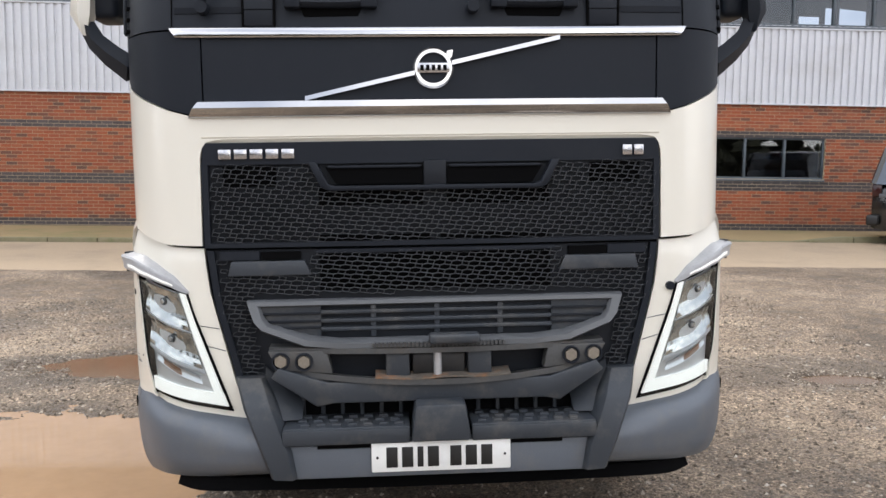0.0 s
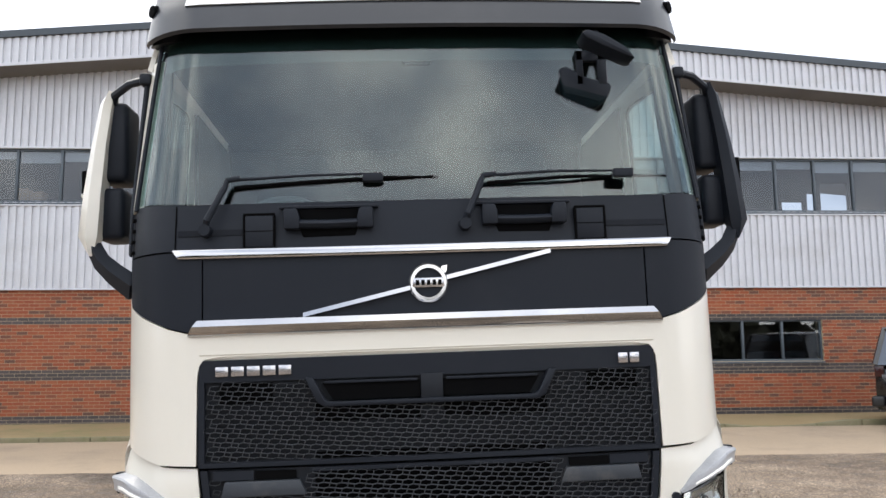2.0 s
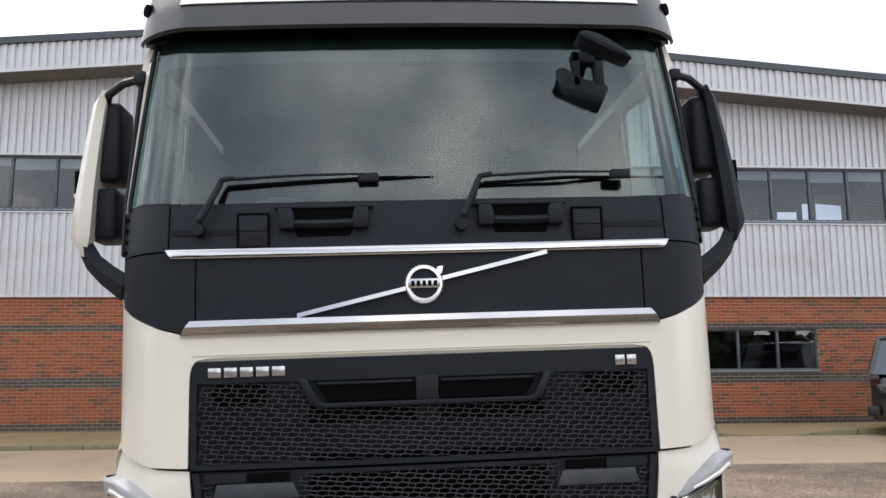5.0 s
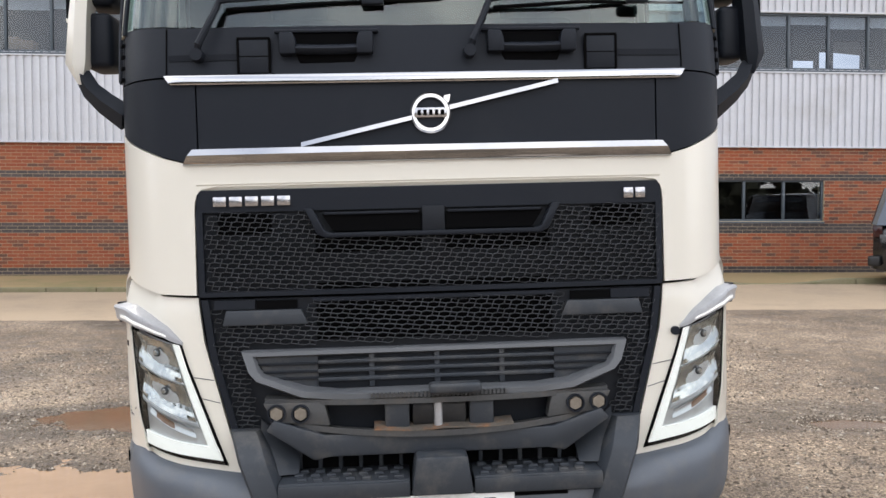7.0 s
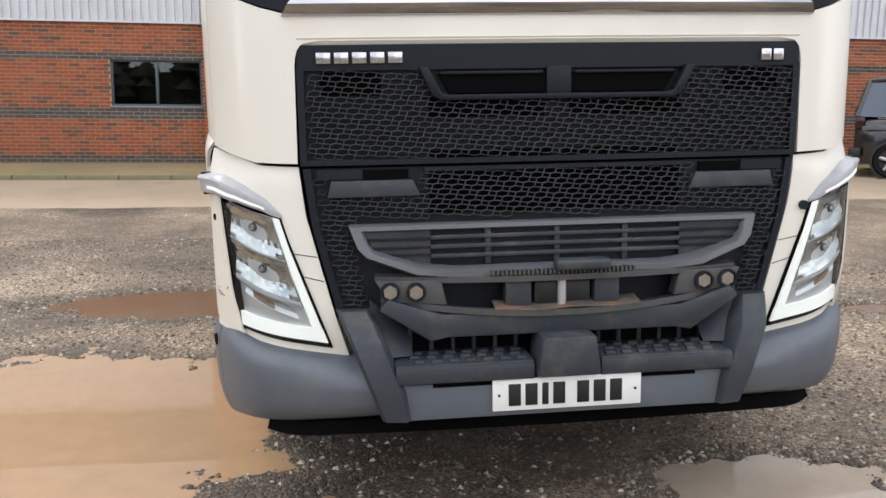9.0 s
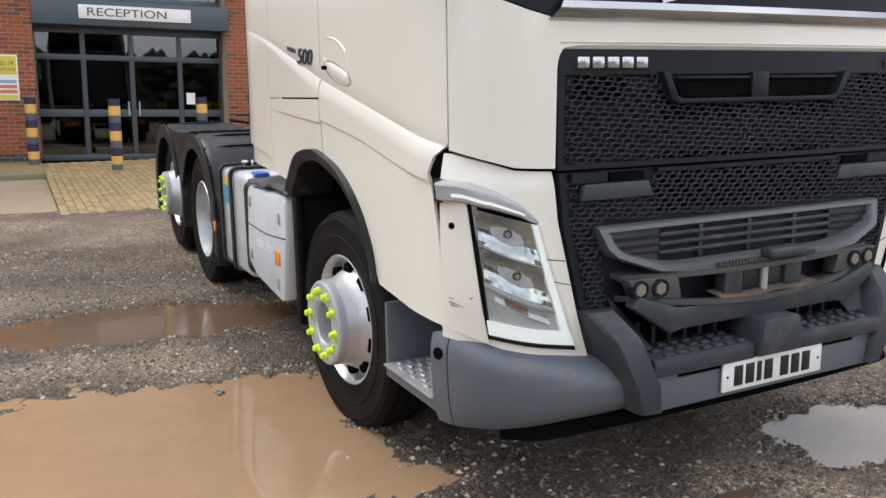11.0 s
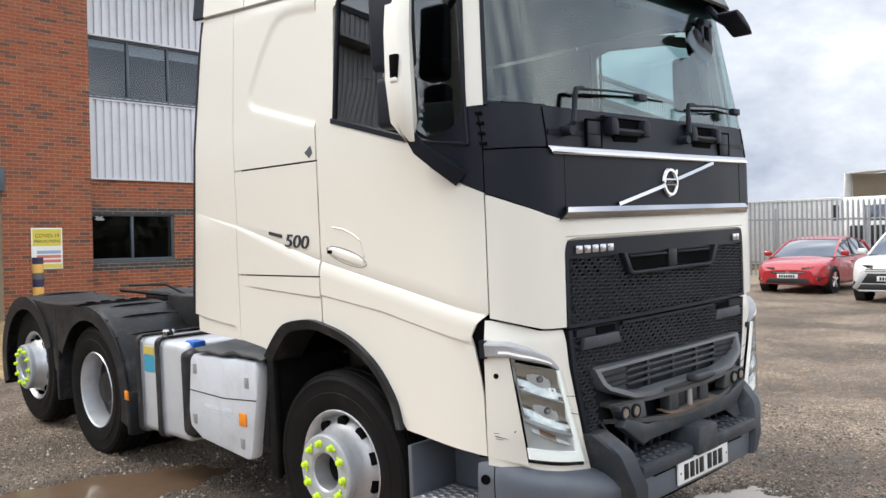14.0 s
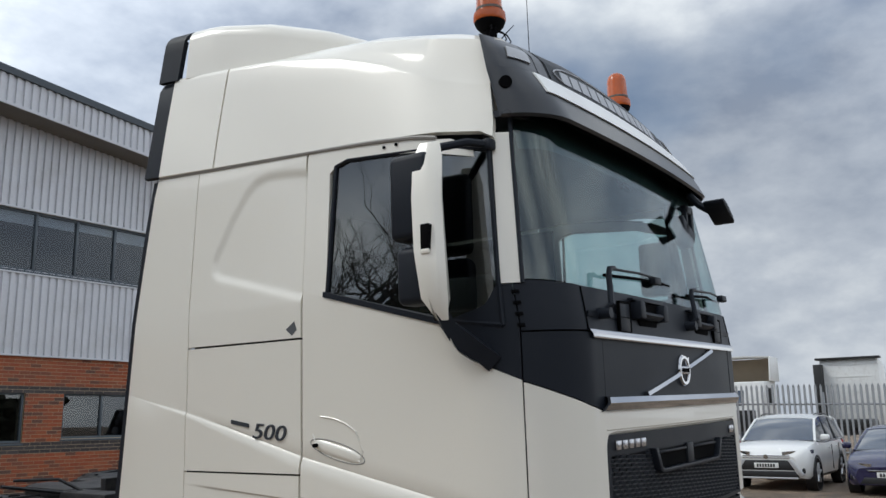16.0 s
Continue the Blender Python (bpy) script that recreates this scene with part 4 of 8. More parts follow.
for s in (-1, 1):
    tp("tray_end", prism([(s * 0.64, 0.985), (s * 0.42, 0.985), (s * 0.40, 0.895), (s * 0.60, 0.915)], 3.10, 3.16, "y", 0.004), M_TRAY, tray)
    for k, (lx, lz) in enumerate(((0.592, 0.948), (0.505, 0.945))):
        ring = lathe([(0.03, 0.034), (-0.012, 0.034), (-0.012, 0.028), (0.0, 0.026)], 20, "y")
        bmesh.ops.translate(ring, vec=(s * lx, 3.103 - 0.004 * k, lz), verts=ring.verts)
        lamp = tp("marker_lamp", ring, M_BLACK, tray)
        tp("lamp_lens", cyl((s * lx, 3.105, lz), (s * lx, 3.092 - 0.004 * k, lz), 0.027, 0.024, 6), M_TLENS, lamp, "round grey lens")
    tp("tow_bracket", box((s * 0.155 - 0.045, 3.09, 0.875), (s * 0.155 + 0.045, 3.15, 0.98), 0.008), M_GREYD, tray)
tp("tow_pin", cyl((-0.005, 3.092, 0.875), (-0.005, 3.092, 0.985), 0.016, n=14), M_ALUD, tray)
tp("tow_eye", box((-0.10, 3.10, 0.885), (0.10, 3.15, 0.965), 0.01), M_STEELD, tray)

# ---- corner panels and headlamps ----
def bump_top(p):
    return it([(0.62, 0.690), (0.80, 0.715), (1.1, 0.765), (1.25, 0.805), (1.4, 0.825)], p)


for s in (-1, 1):
    def corner(u, v, d, s=s):
        p1 = 1.318
        zb = 0.70
        z = zb + (1.43 - zb) * v
        p0 = it([(0.70, 0.735), (0.86, 0.782), (1.20, 0.865), (1.38, 0.885), (1.45, 0.885)], z)
        p = p0 + (p1 - p0) * u
        z = min(z, it([(0.88, 1.366), (1.05, 1.374), (1.30, 1.430)], p))
        z = max(z, bump_top(p) - 0.02)
        return cab(s * p, z, 0.012 - 0.022 * ss(1.12, 1.30, p) + 0.02 * ss(1.30, 1.42, z) + d)
    cp = tp("corner_panel", shell(corner, lin(0, 1, 22), lin(0, 1, 26), 0.02), M_PAINT, label="cream corner panel round the headlamp")

    def lip_p(z):
        return it([(0.70, 1.130), (0.808, 1.150), (1.258, 1.214), (1.30, 1.220)], z)

    def lip_depth(p, z):
        return it([(0, -0.032), (0.3, -0.024), (1, -0.014)], (p - lip_p(z)) / (1.319 - lip_p(z))) * ss(0.79, 0.95, z) - 0.011 * (1 - ss(0.79, 0.95, z))

    def cover_fn(u, v, d):
        z = 0.745 + 0.535 * v
        p = lip_p(z) + (1.319 - lip_p(z)) * u
        z = max(z, bump_top(p) + 0.012 + 0.01 * v)
        return cab(s * p, z, lip_depth(p, z) + d)
    tp("corner_cover", shell(cover_fn, [0, 0.03, 0.07, 0.25, 0.45, 0.65, 0.85, 1], lin(0, 1, 18), 0.012), M_PAINT, cp, "cream cover beside the headlamp")
    tp("lamp_gap", shell(lambda u, v, d: cab(s * (lip_p(0.80 + 0.465 * v) - 0.003 + d), 0.80 + 0.465 * v, 0.004 + (lip_depth(lip_p(0.80 + 0.465 * v), 0.80 + 0.465 * v) + 0.002) * u), [0, 0.5, 1], lin(0, 1, 10), 0.003), M_DARK, cp)
    if s > 0:
        tp("panel_bolt", cyl(cab(s * 0.925, 1.185, 0.03), cab(s * 0.925, 1.185, -0.002), 0.017, n=14), M_BLACK, cp)
    else:
        bolt_d = lip_depth(1.272, 1.190)
        tp("panel_bolt", cyl(cab(s * 1.272, 1.190, 0.03), cab(s * 1.272, 1.190, bolt_d - 0.002), 0.012, n=14), M_DARK, cp)
    # panel seams beside the lamp, and scuffs on the driver's side
    for za, zb in ((1.072, 1.058), (0.992, 0.972)):
        pa, pb = it([(0.742, 0.785), (1.2, 0.955)], za) + 0.008, it([(0.70, 0.735), (0.86, 0.782), (1.20, 0.865)], zb) + 0.004
        tp("panel_seam", tube([cab(s * (pa + (pb - pa) * k / 4), za + (zb - za) * k / 4, 0.0112) for k in range(5)], 0.0016, 5), M_GREYD, cp)
    if s < 0:
        for p0, z0, p1, z1, rr_ in ((1.285, 0.925, 1.232, 0.912, 0.0022), (1.282, 0.914, 1.252, 0.909, 0.0016), (1.288, 0.938, 1.268, 0.937, 0.0013), (1.205, 0.944, 1.196, 0.952, 0.003)):
            dd = [lip_depth(max(q, lip_p(z0)), z0) - 0.0005 for q in (p0, (p0 + p1) / 2, p1)]
            tp("scuff", tube([cab(s * p0, z0, dd[0]), cab(s * (p0 + p1) / 2, (z0 + z1) / 2, dd[1]), cab(s * p1, z1, dd[2])], rr_, 5, 0.0008), M_GREYD, cp, "dark scuff in the paint")
    # lamp, four corners in (p, z)
    A, B, C, D = (1.222, 1.258), (0.958, 1.200), (0.795, 0.742), (1.158, 0.808)

    def quad(u, v, A=A, B=B, C=C, D=D):
        top = (A[0] + (B[0] - A[0]) * u, A[1] + (B[1] - A[1]) * u)
        bot = (D[0] + (C[0] - D[0]) * u, D[1] + (C[1] - D[1]) * u)
        return (bot[0] + (top[0] - bot[0]) * v, bot[1] + (top[1] - bot[1]) * v)

    def surf(u0, u1, v0, v1, dep, th, nu=14, nv=14):
        def fn(u, v, d):
            p, z = quad(u0 + (u1 - u0) * u, v0 + (v1 - v0) * v)
            return cab(s * p, z, dep + d)
        return shell(fn, lin(0, 1, nu), lin(0, 1, nv), th)
    lamp = tp("headlamp", surf(-0.035, 1.006, -0.010, 1.015, 0.004, 0.03), M_DARK, label="clear headlamp with white running-light strip")
    tp("lamp_bowl", surf(0.06, 0.90, 0.10, 0.985, 0.0, 0.008), M_ALU, lamp)

    # two fluted bowls, the edge between them sweeping up towards the outside
    edges = ([(0, 0.740), (0.5, 0.690), (1, 0.665)], [(0, 0.450), (0.5, 0.385), (1, 0.345)])
    for k, (lo, hi) in enumerate(((edges[0], [(0, 0.985), (1, 0.985)]), (edges[1], [(q, v - 0.024) for q, v in edges[0]]))):
        def bowl(u, v, d, lo=lo, hi=hi):
            va, vb = it(lo, u), it(hi, u)
            p, z = quad(0.09 + 0.77 * u, va + (vb - va) * v)
            a, b = 2 * u - 1, 2 * v - 1
            flute = 0.0006 * (-1) ** round(u * 16) * (1 - abs(b)) * (1 if b > -0.6 else 0)
            return cab(s * p, z, -0.016 + 0.020 * max(0.0, 1 - 0.55 * a * a - 0.95 * b * b) + flute + d)
        rf = tp("reflector", shell(bowl, lin(0, 1, 17), lin(0, 1, 9), 0.003), M_LAMPIN, lamp, "fluted silver reflector", smooth=False)
        c, o = bowl(0.52, 0.58, 0), bowl(0.52, 0.58, -0.01)
        nrm = (o - c).normalized()
        tp("bulb_socket", cyl(c - nrm * 0.002, c + nrm * 0.012, 0.017, 0.014, 14), M_GREYD, rf, "dark bulb socket")
        tp("bulb", cyl(c + nrm * 0.010, c + nrm * 0.017, 0.011, 0.009, 12), M_SILVER, rf)
        tp("lamp_rib", shell(lambda u, v, d, lo=lo: (lambda pz: cab(s * pz[0], pz[1], -0.013 - 0.006 * math.sin(math.pi * v) + d))(quad(0.08 + 0.79 * u, it(lo, u) - (0.022 + 0.030 * k) * v)), lin(0, 1, 16), [0, 0.3, 0.7, 1], 0.012), M_BROW, lamp, "grey rib under the bowl")

    def indicator(u, v, d):
        va = it([(0, 0.315), (0.5, 0.245), (1, 0.20)], u)
        p, z = quad(0.16 + 0.62 * u, va + 0.075 * v)
        return cab(s * p, z, -0.010 + 0.008 * math.sin(math.pi * v) + d)
    ind = tp("indicator_bowl", shell(indicator, lin(0, 1, 12), lin(0, 1, 5), 0.004), M_ALU, lamp, smooth=False)
    tp("indicator_bulb", shell(lambda u, v, d: indicator(0.18 + 0.42 * u, 0.12 + 0.76 * v, 0) + (indicator(0.4, 0.5, -0.01) - indicator(0.4, 0.5, 0)).normalized() * (0.003 - d), lin(0, 1, 6), lin(0, 1, 4), 0.003), M_AMBERD, ind, "dull amber indicator")
    tp("light_strip", surf(0.885, 0.978, 0.05, 0.985, -0.012, 0.012, 4, 14), M_DRL, lamp, "white running light, long upright")
    tp("light_strip", surf(0.04, 0.985, 0.036, 0.142, -0.012, 0.012, 14, 4), M_DRL, lamp, "white running light, foot")
    lens = tp("lens", surf(0.06, 1.0, 0.01, 0.99, -0.024, 0.003), M_LENS, lamp, "clear lens")
    lens.visible_shadow = False

    # brow over the lamp
    def brow(u, v, d, s=s):
        p = 0.950 + (1.305 - 0.950) * u
        zt = it([(0.950, 1.205), (1.02, 1.262), (1.12, 1.306), (1.22, 1.338), (1.305, 1.345)], p)
        hgt = it([(0, 0.010), (0.15, 0.040), (0.6, 0.066), (1, 0.072)], u)
        out = it([(0, 0.012), (0.3, 0.040), (0.75, 0.060), (1, 0.066)], u)
        k = it([(0, 0.25), (0.10, 0.92), (0.2, 1.0), (0.85, 0.95), (0.95, 0.8), (1, 0.25)], v)
        return cab(s * p, zt - hgt * v, 0.012 - (out * k if d == 0 else 0))
    br = tp("lamp_brow", shell(brow, lin(0, 1, 24), [0, 0.05, 0.1, 0.2, 0.5, 0.85, 0.9, 0.95, 1], 0.02), M_BROW, label="frosted grey brow lens over the headlamp")
    tp("brow_block", shell(lambda u, v, d: cab(s * (1.305 + 0.03 * u), 1.268 + 0.078 * v, -0.040 + 0.02 * u + d), [0, 1], [0, 1], 0.05), M_BLACK, br)
    tp("brow_strip", shell(lambda u, v, d: brow(0.18 + 0.68 * u, 0.55 + 0.16 * v, 0) + (brow(0.18 + 0.68 * u, 0.5, 0) - brow(0.18 + 0.68 * u, 0.5, 1)).normalized() * (0.003 - d), lin(0, 1, 14), [0, 1], 0.004), M_DRL, br)

# ---- bumper ----
def bumper(p, v, d, s):
    """Rounded corner of the bumper: v from the bottom to the top."""
    zt, zb = bump_top(p), it([(0.55, 0.505), (0.9, 0.475), (1.3, 0.460), (1.45, 0.47)], p)
    z = zb + (zt - zb) * v
    out = it([(0, -0.035), (0.10, 0.0), (0.28, 0.030), (0.55, 0.046), (0.75, 0.050), (0.86, 0.040), (0.94, 0.018), (1, -0.012)], v)
    out = out * it([(0.6, 1.0), (1.05, 0.9), (1.3, 0.45), (1.45, 0.35)], p)
    out += 0.065 * (1 - ss(0.58, 1.05, p)) * it([(0, 1), (0.6, 0.9), (1, 0.0)], v)
    return cab(s * p, z, -out + d)


for s in (-1, 1):
    tp("bumper_corner", shell(lambda u, v, d: bumper(u, v, d, s), lin(0.60, 1.292, 30), lin(0, 1, 14), 0.02), M_GREY, label="grey plastic bumper corner")
    # side end piece with its round hole
    end = tp("bumper_end", shell(lambda u, v, d: bumper(1.297 + 0.066 * u, v * (1 - 0.06 * u), d, s), lin(0, 1, 4), lin(0, 1, 14), 0.02), M_GREY)
    tp("hole", cyl(bumper(1.33, 0.76, 0.01, s), bumper(1.33, 0.76, -0.003, s), 0.022, n=16), M_DARK, end)
    # diagonal arm
    arm = bmesh.new()
    rows = [(0.876, 0.772, 0.660, 3.150), (0.845, 0.758, 0.642, 3.112), (0.80, 0.738, 0.620, 3.062), (0.775, 0.728, 0.610, 3.046), (0.62, 0.668, 0.552, 3.016), (0.518, 0.632, 0.536, 3.026)]
    rr = []
    for z, xo, xi, yy in rows:
        rr.append([arm.verts.new((s * (xo + 0.012), 3.235, z)), arm.verts.new((s * xo, yy + 0.02, z)), arm.verts.new((s * (xo - 0.014), yy, z)), arm.verts.new((s * (xi + 0.014), yy - 0.010, z)), arm.verts.new((s * xi, yy + 0.012, z)), arm.verts.new((s * xi, 3.215, z))])
    for a, b in zip(rr, rr[1:]):
        for k in range(5):
            arm.faces.new((a[k], a[k + 1], b[k + 1], b[k]))
    arm.faces.new(rr[0])
    arm.faces.new(rr[-1])
    tp("bumper_arm", arm, M_GREYD, label="dark grey diagonal bumper arm")
    # step treads
    tread = bmesh.new()
    x0, x1 = s * 0.115, s * 0.585
    add_box(tread, (min(x0, x1), 3.02, 0.690), (max(x0, x1), 3.21, 0.712), 0.006)
    for i in range(7):
        for j in range(3):
            xx = s * (0.155 + 0.058 * i + 0.014 * (j % 2))
            add_box(tread, (xx - 0.017, 3.035 + 0.052 * j, 0.708), (xx + 0.017, 3.062 + 0.052 * j, 0.722), 0.003, seg=1)
    tp("step_tread", tread, M_GREYD, label="dark grey moulded step tread")
    tp("tread_face", box((min(x0, x1), 3.012, 0.648), (max(x0, x1), 3.03, 0.705), 0.006), M_GREYD)
    tp("tread_slot", box((min(s * 0.13, s * 0.46), 3.04, 0.625), (max(s * 0.13, s * 0.46), 3.06, 0.655)), M_DARK)
    # flared wing that rises from the steps to the arm
    tp("recess_wing", shell(lambda u, v, d: Vector((s * (0.52 + 0.14 * u), 3.11 + 0.09 * v - 0.02 * u + d, 0.72 + (0.06 + 0.13 * u) * v)), lin(0, 1, 6), lin(0, 1, 5), 0.012), M_GREYD)
tp("vee_panel", prism([(-0.63, 0.888), (-0.46, 0.773), (-0.40, 0.785), (0.40, 0.785), (0.46, 0.773), (0.63, 0.888), (0.60, 0.925), (0.42, 0.865), (-0.42, 0.865), (-0.60, 0.925)], 3.085, 3.14, "y", 0.006), M_GREYD)
for k in range(15):
    tp("step_fin", box((-0.53 + 0.0755 * k, 3.185, 0.70), (-0.515 + 0.0755 * k, 3.20, 0.80), 0.003), M_GREYD)
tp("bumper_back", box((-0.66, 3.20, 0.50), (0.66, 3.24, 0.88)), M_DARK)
tp("centre_box", prism([(-0.112, 0.655), (0.112, 0.655), (0.092, 0.795), (-0.092, 0.795)], 2.99, 3.16, "y", 0.012), M_GREYD, label="grey moulded cover between the steps")
tp("bumper_bar", box((-0.575, 3.040, 0.510), (0.575, 3.12, 0.640), 0.012), M_GREY, label="grey lower bumper bar")
tp("air_dam", shell(lambda p, v, d: cab(p, 0.418 + 0.045 * v, 0.025 + 0.05 * ss(0.85, 1.12, abs(p)) - 0.02 * (1 - v) + d), lin(-1.12, 1.12, 50), [0, 0.3, 1], 0.05), M_DARK, label="black rubber lip under the bumper")

# number plate, characters as plain bars
plate = tp("number_plate", box((-0.260, 3.022, 0.535), (0.260, 3.034, 0.648), 0.004), M_WHITE, label="white number plate with dark bars")
px = -0.205
for k in range(7):
    wk = 0.022 if k == 2 else 0.042
    tp("plate_bar", box((px, 3.0185, 0.553), (px + wk, 3.0235, 0.630), 0.0015), M_INK, plate)
    px += wk + (0.042 if k == 3 else 0.016)
for s in (-1, 1):
    tp("plate_screw", cyl((s * 0.238, 3.024, 0.592), (s * 0.238, 3.019, 0.592), 0.005, n=8), M_INK, plate)

# ---- sides ----
ARCH = [(3.921, 0.885), (3.952, 0.994), (4.0, 1.075), (4.08, 1.168), (4.19, 1.25), (4.324, 1.315), (4.48, 1.357), (4.649, 1.379), (4.858, 1.346), (4.97, 1.265), (5.075, 1.146)]
ROOFSEAM = [(3.30, 2.94), (3.44, 2.967), (3.55, 3.04), (3.77, 3.077), (4.46, 3.133), (5.23, 3.185), (5.9, 3.235)]


def arch_z(y):
    return it(ARCH, y) if y < 5.0 else it([(5.0, 1.235), (5.075, 1.175), (5.12, 1.19), (5.39, 1.228), (5.95, 1.30)], y)


def door_low(p):
    y = p + 2.115
    return it([(3.40, 0.828), (3.92, 0.886)], y) if y < 3.92 else arch_z(y)


def door_top(p):
    y = p + 2.115
    return it([(3.40, 1.984), (3.48, 2.02), (3.60, 2.075), (3.67, 2.118), (3.70, 2.165), (3.718, 2.228), (4.39, 2.408), (4.56, 2.452)], y)


PRESS = [(4.40, 3.00), (4.56, 3.036), (4.70, 3.056), (4.82, 3.062), (4.90, 3.045), (4.96, 3.00), (5.06, 2.87), (5.15, 2.72), (5.178, 2.66), (5.176, 2.61), (5.14, 2.578), (5.07, 2.56), (4.80, 2.487), (4.40, 2.38)]


def bunk_press(y, z):
    """Depth of the shallow pressing in the sleeper side: a dish with a soft rounded edge."""
    best, inside = 9.0, False
    for (ya, za), (yb, zb) in zip(PRESS, PRESS[1:] + PRESS[:1]):
        if (za > z) != (zb > z) and y < ya + (z - za) / (zb - za) * (yb - ya):
            inside = not inside
        if ya < 4.45 and yb < 4.45:
            continue
        t = min(1, max(0, ((y - ya) * (yb - ya) + (z - za) * (zb - za)) / ((yb - ya) ** 2 + (zb - za) ** 2)))
        best = min(best, math.hypot(y - ya - t * (yb - ya), z - za - t * (zb - za)))
    return 0.011 * ss(-0.024, 0.024, best if inside else -best)


for s in (-1, 1):
    # lower edge of the door runs back from the front seam; its front edge leans where the brow passes
    ps = [1.300 + 0.03 * k for k in range(4)] + [v - 2.115 for v in lin(3.52, 3.93, 16) + lin(3.96, 4.532, 26)]

    def fr(p, z):
        return p + it([(0.80, 0.026), (1.12, 0.032), (1.27, 0.056), (1.36, 0.074), (1.42, 0.048), (1.46, 0.0)], z) * (1 - ss(1.300, 1.42, p))
    door = skin("door", ps, door_low, door_top, 90, M_PAINT, side=s, skew=fr, pressed=True, label="cream cab door with pressed shoulder line")
    skin("door_post", [py_(v) for v in lin(4.385, 4.532, 5)], lambda p: door_top(p), lambda p: it(ROOFSEAM, p + 2.115) - 0.012, 12, M_PAINT, side=s, parent=door, depth=0.0)
    skin("door_header", [py_(v) for v in lin(3.475, 4.385, 22)], lambda p: it([(3.475, 2.93), (3.56, 2.955), (3.70, 2.997), (4.28, 3.048), (4.33, 3.042), (4.385, 3.0)], p + 2.115), lambda p: it(ROOFSEAM, p + 2.115) - 0.012, 4, M_PAINT, side=s, parent=door)
    skin("window_seal", [py_(v) for v in lin(3.70, 4.40, 16)], lambda p: door_top(p) - 0.004, lambda p: door_top(p) + 0.022, 3, M_BLACK, side=s, parent=door, depth=-0.006)
    # black quarter panel at the mirror foot
    skin("mirror_foot_panel", [1.300 + 0.02 * k for k in range(6)] + [py_(v) for v in lin(3.53, 3.72, 8)], lambda p: door_top(p) + 0.004, lambda p: it([(1.30, 2.372), (1.36, 2.372), (1.42, 2.29), (1.61, 2.24)], p), 8, M_BLACK, side=s, parent=door, depth=0.002)
    for k in range(4):
        z = 2.20 + 0.045 * k
        tp("vent_slit", shell(lambda u, v, d: cab(s * (1.278 + 0.03 * u), z + 0.012 * v, -0.008 + d), [0, 1], [0, 1], 0.02), M_DARK, door)

    def pillar_p(u, z):
        return it([(2.372, 1.262), (2.967, 1.205), (3.06, 1.19)], z) + u * it([(2.372, 0.078), (2.967, 0.078), (3.06, 0.085)], z)
    tp("a_pillar", shell(lambda u, z, d: cab(s * pillar_p(u, z), z, d - 0.004), lin(0, 1, 6), lin(2.376, 3.03, 12), 0.03), M_PAINT, door)

    def win(u, v, d):
        y0, y1 = 3.46 + 0.06 * v, 4.385 - 0.03 * v
        zb = it([(3.40, 2.20), (3.72, 2.245), (4.39, 2.42)], y0 + (y1 - y0) * u)
        zt = it([(3.50, 2.95), (3.70, 2.997), (4.28, 3.048), (4.34, 3.040), (4.37, 3.018), (4.385, 2.99)], y0 + (y1 - y0) * u)
        z = zb + (zt - zb) * v
        y = y0 + (y1 - y0) * u
        x = it(CW, z)
        f = it(CF, z) + 0.45
        return Vector((s * (x - 0.012 - d - 0.25 * max(0, f - y) ** 1.6), y, z))
    g = tp("door_window", shell(win, lin(0, 1, 16), lin(0, 1, 8), 0.004), M_GLASSD if s < 0 else M_GLASST, door, "dark tinted side window")
    g.visible_shadow = False
    # thin black edge round the glass
    edge = [win(u, v, -0.004) for u, v in [(a, 0) for a in lin(0, 1, 10)] + [(1, a) for a in lin(0, 1, 6)] + [(a, 1) for a in lin(1, 0, 12)] + [(0, a) for a in lin(1, 0, 8)]]
    tp("window_edge", tube(edge, 0.011, 6), M_BLACK, door)
    # handle: recess and grip
    hb = bmesh.new()
    add_tube(hb, [cab(s * py_(y), z, -0.0005) for y, z in ((4.47, 1.79), (4.44, 1.735), (4.38, 1.708), (4.19, 1.675), (4.175, 1.72), (4.21, 1.80), (4.27, 1.835), (4.34, 1.858), (4.42, 1.868))], 0.0045, 6)
    tp("handle_rim", hb, M_PAINT, door)
    oval = [cab(s * py_(4.322 + 0.158 * math.cos(a)), 1.717 + 0.038 * math.sin(a) + 0.240 * 0.158 * math.cos(a), -0.0003) for a in lin(0, 2 * math.pi, 33)]
    tp("handle_gap", tube(oval, 0.003, 5), M_SEAM, door)
    tp("door_handle", shell(lambda u, v, d: cab(s * py_(4.468 - 0.292 * u), 1.752 - 0.070 * u + 0.062 * (v - 0.5) * max(0.05, 1 - abs(2 * u - 1) ** 5) ** 0.5, d + 0.003 - 0.012 * (1 - abs(2 * v - 1) ** 3) * (1 - abs(2 * u - 1) ** 6)), lin(0, 1, 22), lin(0, 1, 11), 0.012), M_PAINT, door, "cream recessed grip")
    tp("key_lock", cyl(cab(s * py_(4.437), 1.742, 0), cab(s * py_(4.437), 1.742, -0.028), 0.009, n=10), M_DARK, door)
    for yy in (3.93, 4.03):
        tp("drip_hole", cyl(cab(s * py_(yy), 3.062, 0), cab(s * py_(yy), 3.062, -0.006), 0.008, n=8), M_DARK, door)

    # sleeper side: three panels
    SP = [py_(v) for v in lin(4.5445, 5.350, 16)]
